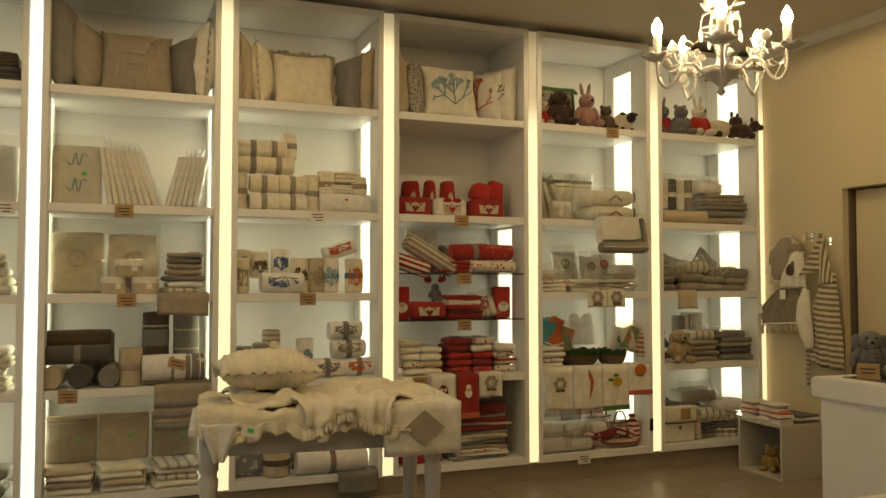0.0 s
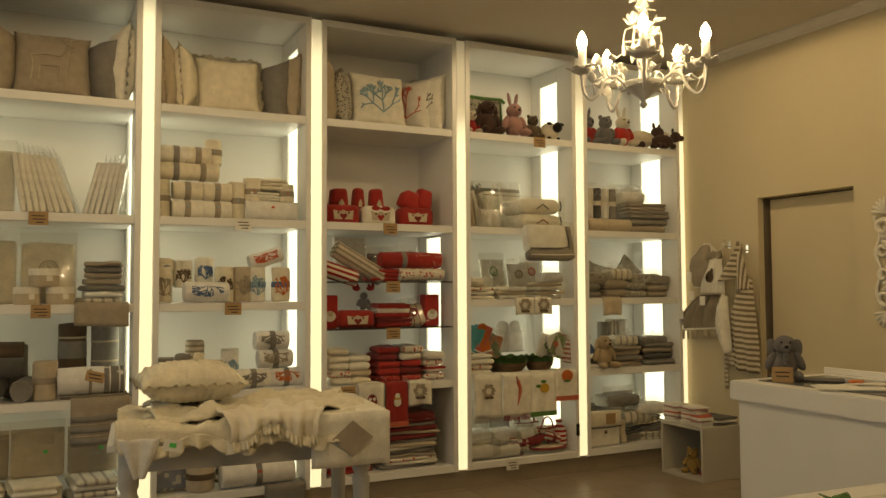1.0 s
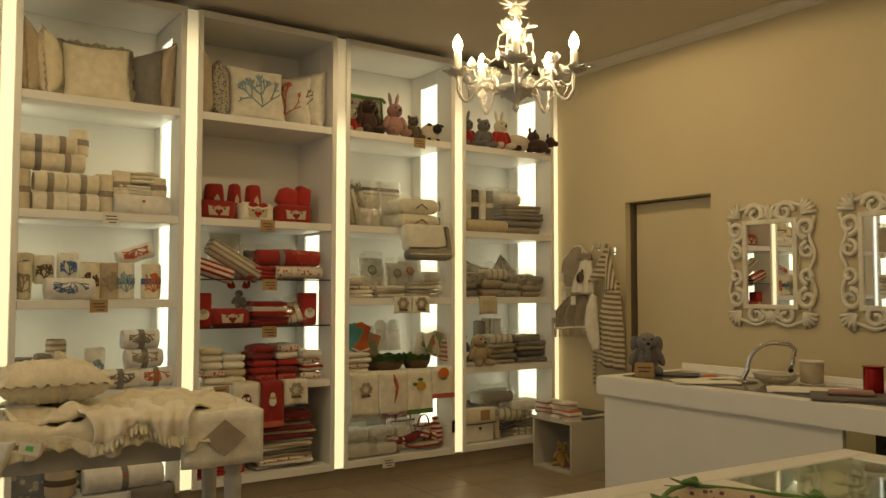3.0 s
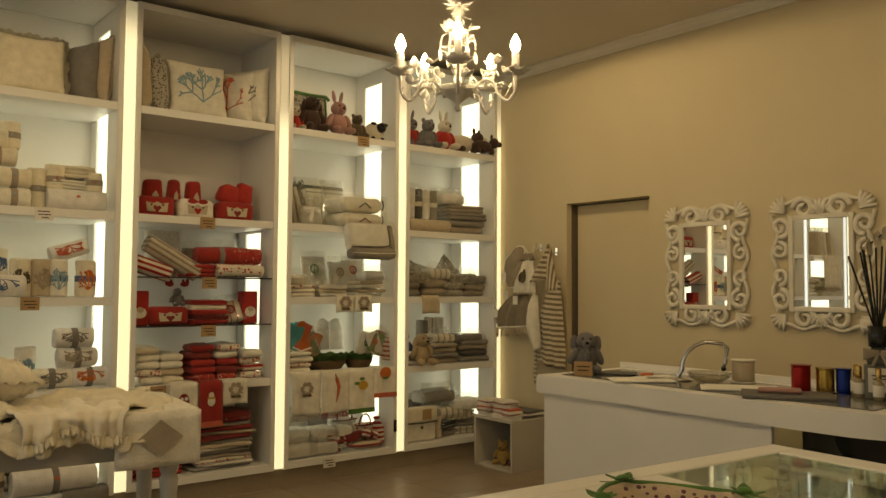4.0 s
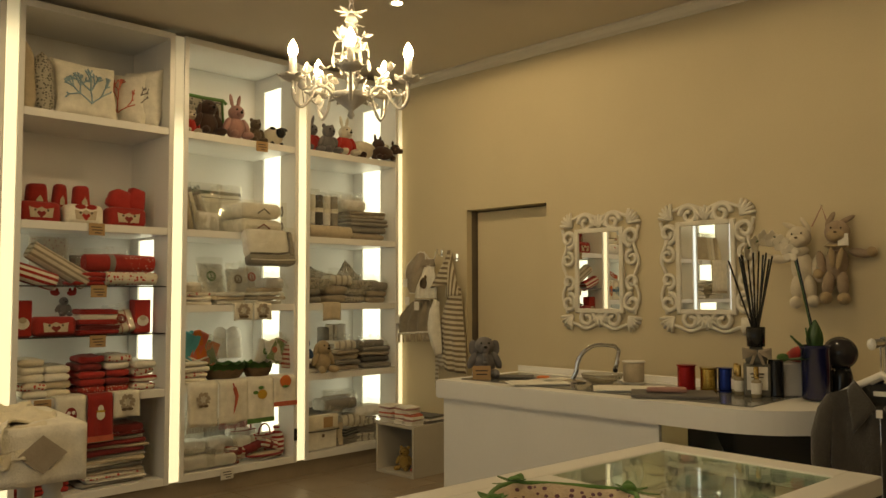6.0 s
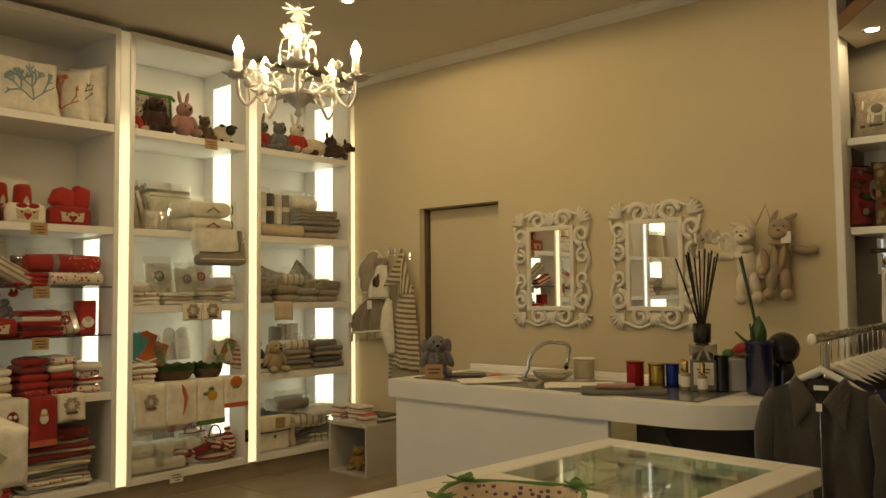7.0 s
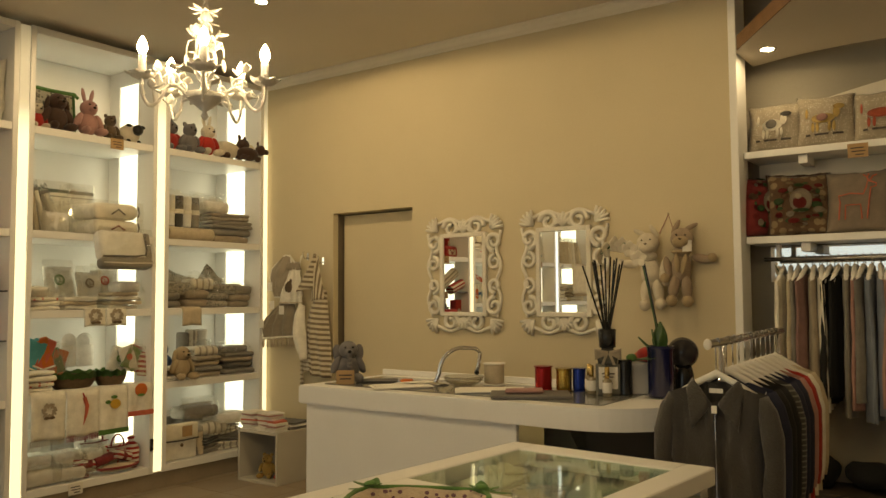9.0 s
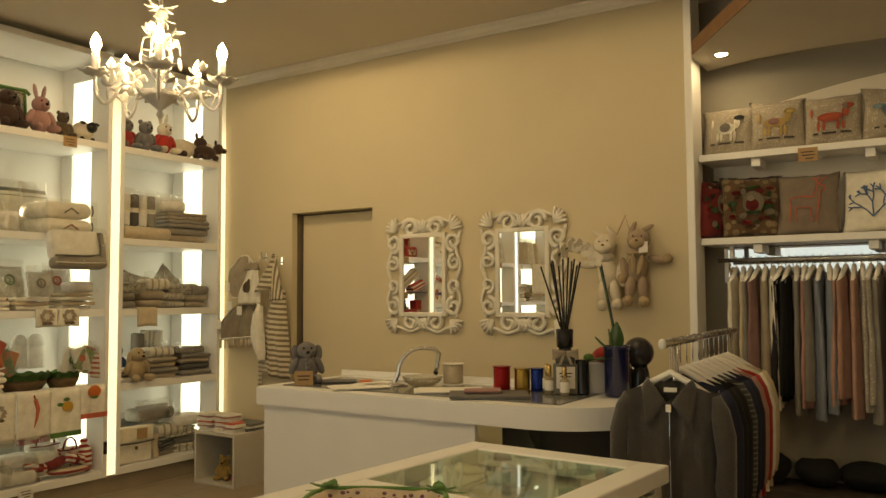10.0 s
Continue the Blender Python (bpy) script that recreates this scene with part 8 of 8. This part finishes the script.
    t.matrix_world = pose(*at, 0, 0, yaw)
    return t


VELOUR = cloth("grey_brown_velour", (0.060, 0.054, 0.047), sheen=0.3, bump=0.9, grain=120)
RX0, RX1, RY0, RY1, RZ = 3.12, 4.50, 0.285, 0.35, 1.20
rack = thing("clothes_rack", "chrome clothes rack with an oval rail", "clothes rack")
part("rail", tube([(RX0, RY0, RZ), ((RX0 + RX1) / 2, (RY0 + RY1) / 2, RZ), (RX1, RY1, RZ)], 0.016, 12), CHROME, rack, smooth=True)
part("end_cap", ball(bmesh.new(), (RX0 - 0.008, RY0, RZ), 0.016, (0.6, 1, 1.3)), PLASTIC, rack, "white end cap", smooth=True)
for x in (RX0 + 0.18, RX1 - 0.1):
    y = RY0 + (RY1 - RY0) * (x - RX0) / (RX1 - RX0)
    part("post", tube([(x, y, 0.02), (x, y, RZ - 0.012)], 0.012, 10), CHROME, rack, smooth=True)
    part("foot", boxes((x - 0.02, x + 0.02, y - 0.22, y + 0.22, 0, 0.02), bevel=0.004), CHROME, rack)
cols = ((VELOUR, "grey-brown velour zip jacket with a soft collar"), (NAVY, "navy knitted cardigan"), (BLACK, "black knitted jumper"), (BLACK, "black knitted cardigan"), (STRIPE_D, "dark and grey striped jumper"), (NAVY, "navy knitted cardigan"),
        (NAVY, "navy knitted jumper"), (ROSE, "dusty pink blouse"), (RED, "bright red jumper"), (IVORY, "ivory blouse"), (SAND, "sand coloured jumper"))
for k, (mt, lab) in enumerate(cols):
    x = RX0 + 0.10 + (0.0 if k == 0 else 0.05 + 0.105 * k)
    y = RY0 + (RY1 - RY0) * (x - RX0) / (RX1 - RX0)
    garment((x, y, RZ + 0.004), -78 + (-6 if k == 0 else 4 * math.sin(k * 2.0)), mt, lab + " on a white hanger", 0.74 if k == 0 else 0.68, 0.37 if k == 0 else 0.36, 0.06 if k == 0 else 0.04, True, k == 0, "garments on the chrome rack", k, 0.065)

# ---- clothes niche ----
NX = 4.86
for z, nm in ((2.20, 1), (1.712, 2)):
    t = thing("wall_shelf", "white wall shelf with block brackets", "shelf", group="niche shelves")
    part("board", boxes((NX, XN, -1.7, WE - 0.05, z - 0.04, z), bevel=0.003), WHITE, t)
    for y in (0.30, -0.28, -0.85):
        part("bracket", boxes((NX + 0.03, NX + 0.2, y - 0.025, y + 0.025, z - 0.09, z - 0.041), bevel=0.003), WHITE, t)
def beast(body, head, long_=0.42, thin=0.20, patch=None, ear=None, rise=0.30):
    """A felt animal, side on, looking to the right."""
    b = [(-0.62 * long_ / 0.42, 0.22, 0.05, 0.20, body, "tail")]
    b += [(x * long_ / 0.42, -0.34, 0.055, 0.20, body, "leg") for x in (-0.38, -0.22, 0.20, 0.36)]
    b += [(-0.02, -0.02, long_, thin, body, "body"), (long_ + 0.02, rise * 0.6, 0.12, 0.22, body, "neck"), (long_ + 0.10, rise + 0.10, 0.20, 0.11, head, "head")]
    if patch:
        b.append((-0.05, 0.02, 0.20, thin * 0.8, patch, "patch"))
    if ear:
        b.append((long_ + 0.0, rise + 0.06, 0.07, 0.15, ear, "ear"))
    return b


STRAW = cloth("pale_yellow_felt", (0.62, 0.45, 0.16))
for k, (y, bl, lab) in enumerate(((0.47, beast(IVORY, DARK, 0.36, 0.24, GREY), "dotted taupe cushion with a white felt llama"), (0.20, beast(STRAW, STRAW, 0.40, 0.18, ROSE), "dotted taupe cushion with a yellow felt horse"), (-0.09, beast(CORAL, CORAL, 0.46, 0.18, None, GREY), "dotted taupe cushion with a red felt dachshund"),
                               (-0.39, [(0, 0, 0.36, 0.24, SKY, "body"), (0.36, 0.28, 0.18, 0.16, SKY, "head"), (-0.45, 0.16, 0.22, 0.09, SKY, "tail"), (-0.04, 0.02, 0.2, 0.13, BLUE, "wing")], "taupe cushion with a blue felt bird"), (-0.70, beast(IVORY, IVORY, 0.4, 0.2), "dotted taupe cushion with a pale felt animal"))):
    cushion(0.31, 0.30 + 0.01 * (k % 2), 0.10, DOTS, pose(NX + 0.12, y, 2.201, -12, 0, -90 + 6 * math.sin(k * 3)), lab, seed=30 + k, blobs=bl, bars=((-0.6, -0.45), (-0.3, 0.15), (0.3, 0.65)))
def tapestry(seed):
    """Woven leaves and fruits in dull red, green and straw round a paler middle."""
    r_ = random.Random(seed)
    b = []
    for q in range(30):
        a = q * 2.4
        e = 0.45 + 0.42 * r_.random()
        b.append((e * math.cos(a), e * math.sin(a), r_.uniform(0.04, 0.20), r_.uniform(0.04, 0.12), (WINE, LEAF, TAUPE, FLORAL, WINE, LEAF)[q % 6], "leaf"))
    return b + [(0.02, 0.02, 0.36, 0.40, TAUPE, "field"), (-0.02, -0.05, 0.22, 0.20, WINE, "bird"), (-0.06, 0.16, 0.12, 0.10, SAND, "breast"), (0.02, -0.30, 0.26, 0.06, LEAF, "grass")]


# The deer cushion's linen is darkened to carry the upper shelf's shade.
for k, (y, mt, mot, mm, rz, lab) in enumerate(((0.53, WINE, None, None, -40, "red and green woven tapestry cushion turned sideways"), (0.34, FLORAL, None, None, -74, "brown, red and green woven tapestry cushion"), (0.05, cloth("shade_darkened_taupe_linen", (0.25, 0.20, 0.15)), DEER, CORAL, -88, "taupe cushion embroidered with a pink deer"), (-0.28, IVORY, coral_lines(9), BLUE, -100, "ivory cushion with flowers and a blue bird"), (-0.62, FLORAL, None, None, -92, "brown floral tapestry cushion"))):
    cushion(0.33 if k else 0.30, 0.36, 0.12, mt, pose(NX + (0.13 if k != 1 else 0.10), y, 1.713, -10, 0, rz), lab, motif=mot, motif_mat=mm, motif_label="embroidered animal" if mot else "", seed=40 + k, blobs=tapestry(k) if mt in (FLORAL, WINE) else (), ruffle=0.012 if k < 2 else 0.0, ruffle_mat=LEAF if k == 0 else None)
price_tag(pose(NX - 0.002, 0.02, 2.17, 0, 0, -90))
rail = thing("wall_rail", "chrome garment rail under the lower shelf", "rail")
part("bar", tube([(4.97, 0.54, 1.585), (4.97, -0.6, 1.585), (4.97, -1.65, 1.585)], 0.013, 12), CHROME, rail, smooth=True)
for y in (0.46, -0.45):
    part("holder", boxes((4.955, 4.985, y - 0.012, y + 0.012, 1.595, 1.671), bevel=0.003), PLASTIC, rail, "white rail holder")
tagged(part("niche_mirror", boxes((XN - 0.008, XN - 0.003, -1.6, 0.55, 1.46, 1.667)), MIRROR), "narrow mirror band on the niche's back wall", "mirror")
SALMON = cloth("salmon_knit", (0.46, 0.27, 0.21))
PALEB = cloth("blue_grey_knit", (0.22, 0.25, 0.31))
LACEW = cloth("pale_lace", (0.40, 0.36, 0.30), spots=(50, 0.25, (0.60, 0.55, 0.48)))
cols = ((IVORY, "ivory blouse"), (SAND, "sand coloured blouse"), (GREY, "grey jumper"), (cloth("mauve_knit", (0.30, 0.17, 0.15)), "dusty mauve jumper"), (TAUPE, "taupe cardigan"), (IVORY, "ivory blouse"), (BLACK, "black dress"), (BLACK, "black jumper"), (GREY, "grey jumper"), (ROSE, "dusty pink jumper"),
        (GREY, "grey cardigan"), (PALEB, "blue-grey jumper"), (PALEB, "blue-grey cardigan"), (SALMON, "salmon knitted jumper"), (SALMON, "salmon knitted dress"), (SALMON, "salmon knitted cardigan"), (LACEW, "pale lace tunic"), (LACEW, "pale lace blouse"), (GREY, "grey jumper"), (ROSE, "dusty pink dress"), (ROSE, "dusty pink jumper"), (TAUPE, "taupe jumper"), (IVORY, "ivory blouse"), (GREY, "grey jumper"))
for k, (mt, lab) in enumerate(cols):
    garment((4.97, 0.44 - 0.041 * k, 1.589), 8 * math.sin(k * 1.7), mt, lab + " on a hanger under the shelf", 0.74 + 0.14 * ((k * 5) % 7) / 7, 0.34, 0.03, False, False, "garments on the wall rail", k + 20)
tagged(part("platform", boxes((NX - 0.05, XN, -1.7, WE - 0.05, 0, 0.33), bevel=0.004), DARKVOID), "low dark platform under the garments", "platform", kind="structure")
rnd = random.Random(9)
for k in range(5):
    bm = rough_up(ball(bmesh.new(), (0, 0, 0.08), 0.11, (1.3, 0.9, 0.7), u=14, v=10), 0.02, 9, k)
    for v in bm.verts:
        v.co.z = max(v.co.z, 0.0)
    item("black_bag", bm, BLACK, "slouched black cloth bag on the platform", "bag", pose(5.0 + 0.02 * math.sin(k), 0.28 - 0.24 * k, 0.331, 0, 0, 40 * k), "black bags")

# ---- floor tiles ----
tile_me = None
TS = 0.405
n_t = 0
rest = bmesh.new()
for i in range(-9, 21):
    for j in range(-8, 12):
        x0, y0 = -0.1 + i * TS, 0.0 + j * TS
        if x0 < XL or x0 + TS > XN or y0 < YB or y0 + TS > YF + DEPTH:
            continue
        near = 0.4 < x0 < 4.5 and 1.3 < y0 < 4.5
        if near:
            if tile_me is None:
                o = part("tile", box(bmesh.new(), 0.002, TS - 0.002, 0.002, TS - 0.002, -0.007, 0.0, 0.0015), TILE, ground)
                tile_me = o.data
            else:
                o = new("tile", tile_me)
                o.parent = ground
            o.location = (x0, y0, 0)
        else:
            join(rest, box(bmesh.new(), x0 + 0.002, x0 + TS - 0.002, y0 + 0.002, y0 + TS - 0.002, -0.007, 0.0))
o = part("tiles", rest, TILE, ground)
tagged(o, kind="stuff")
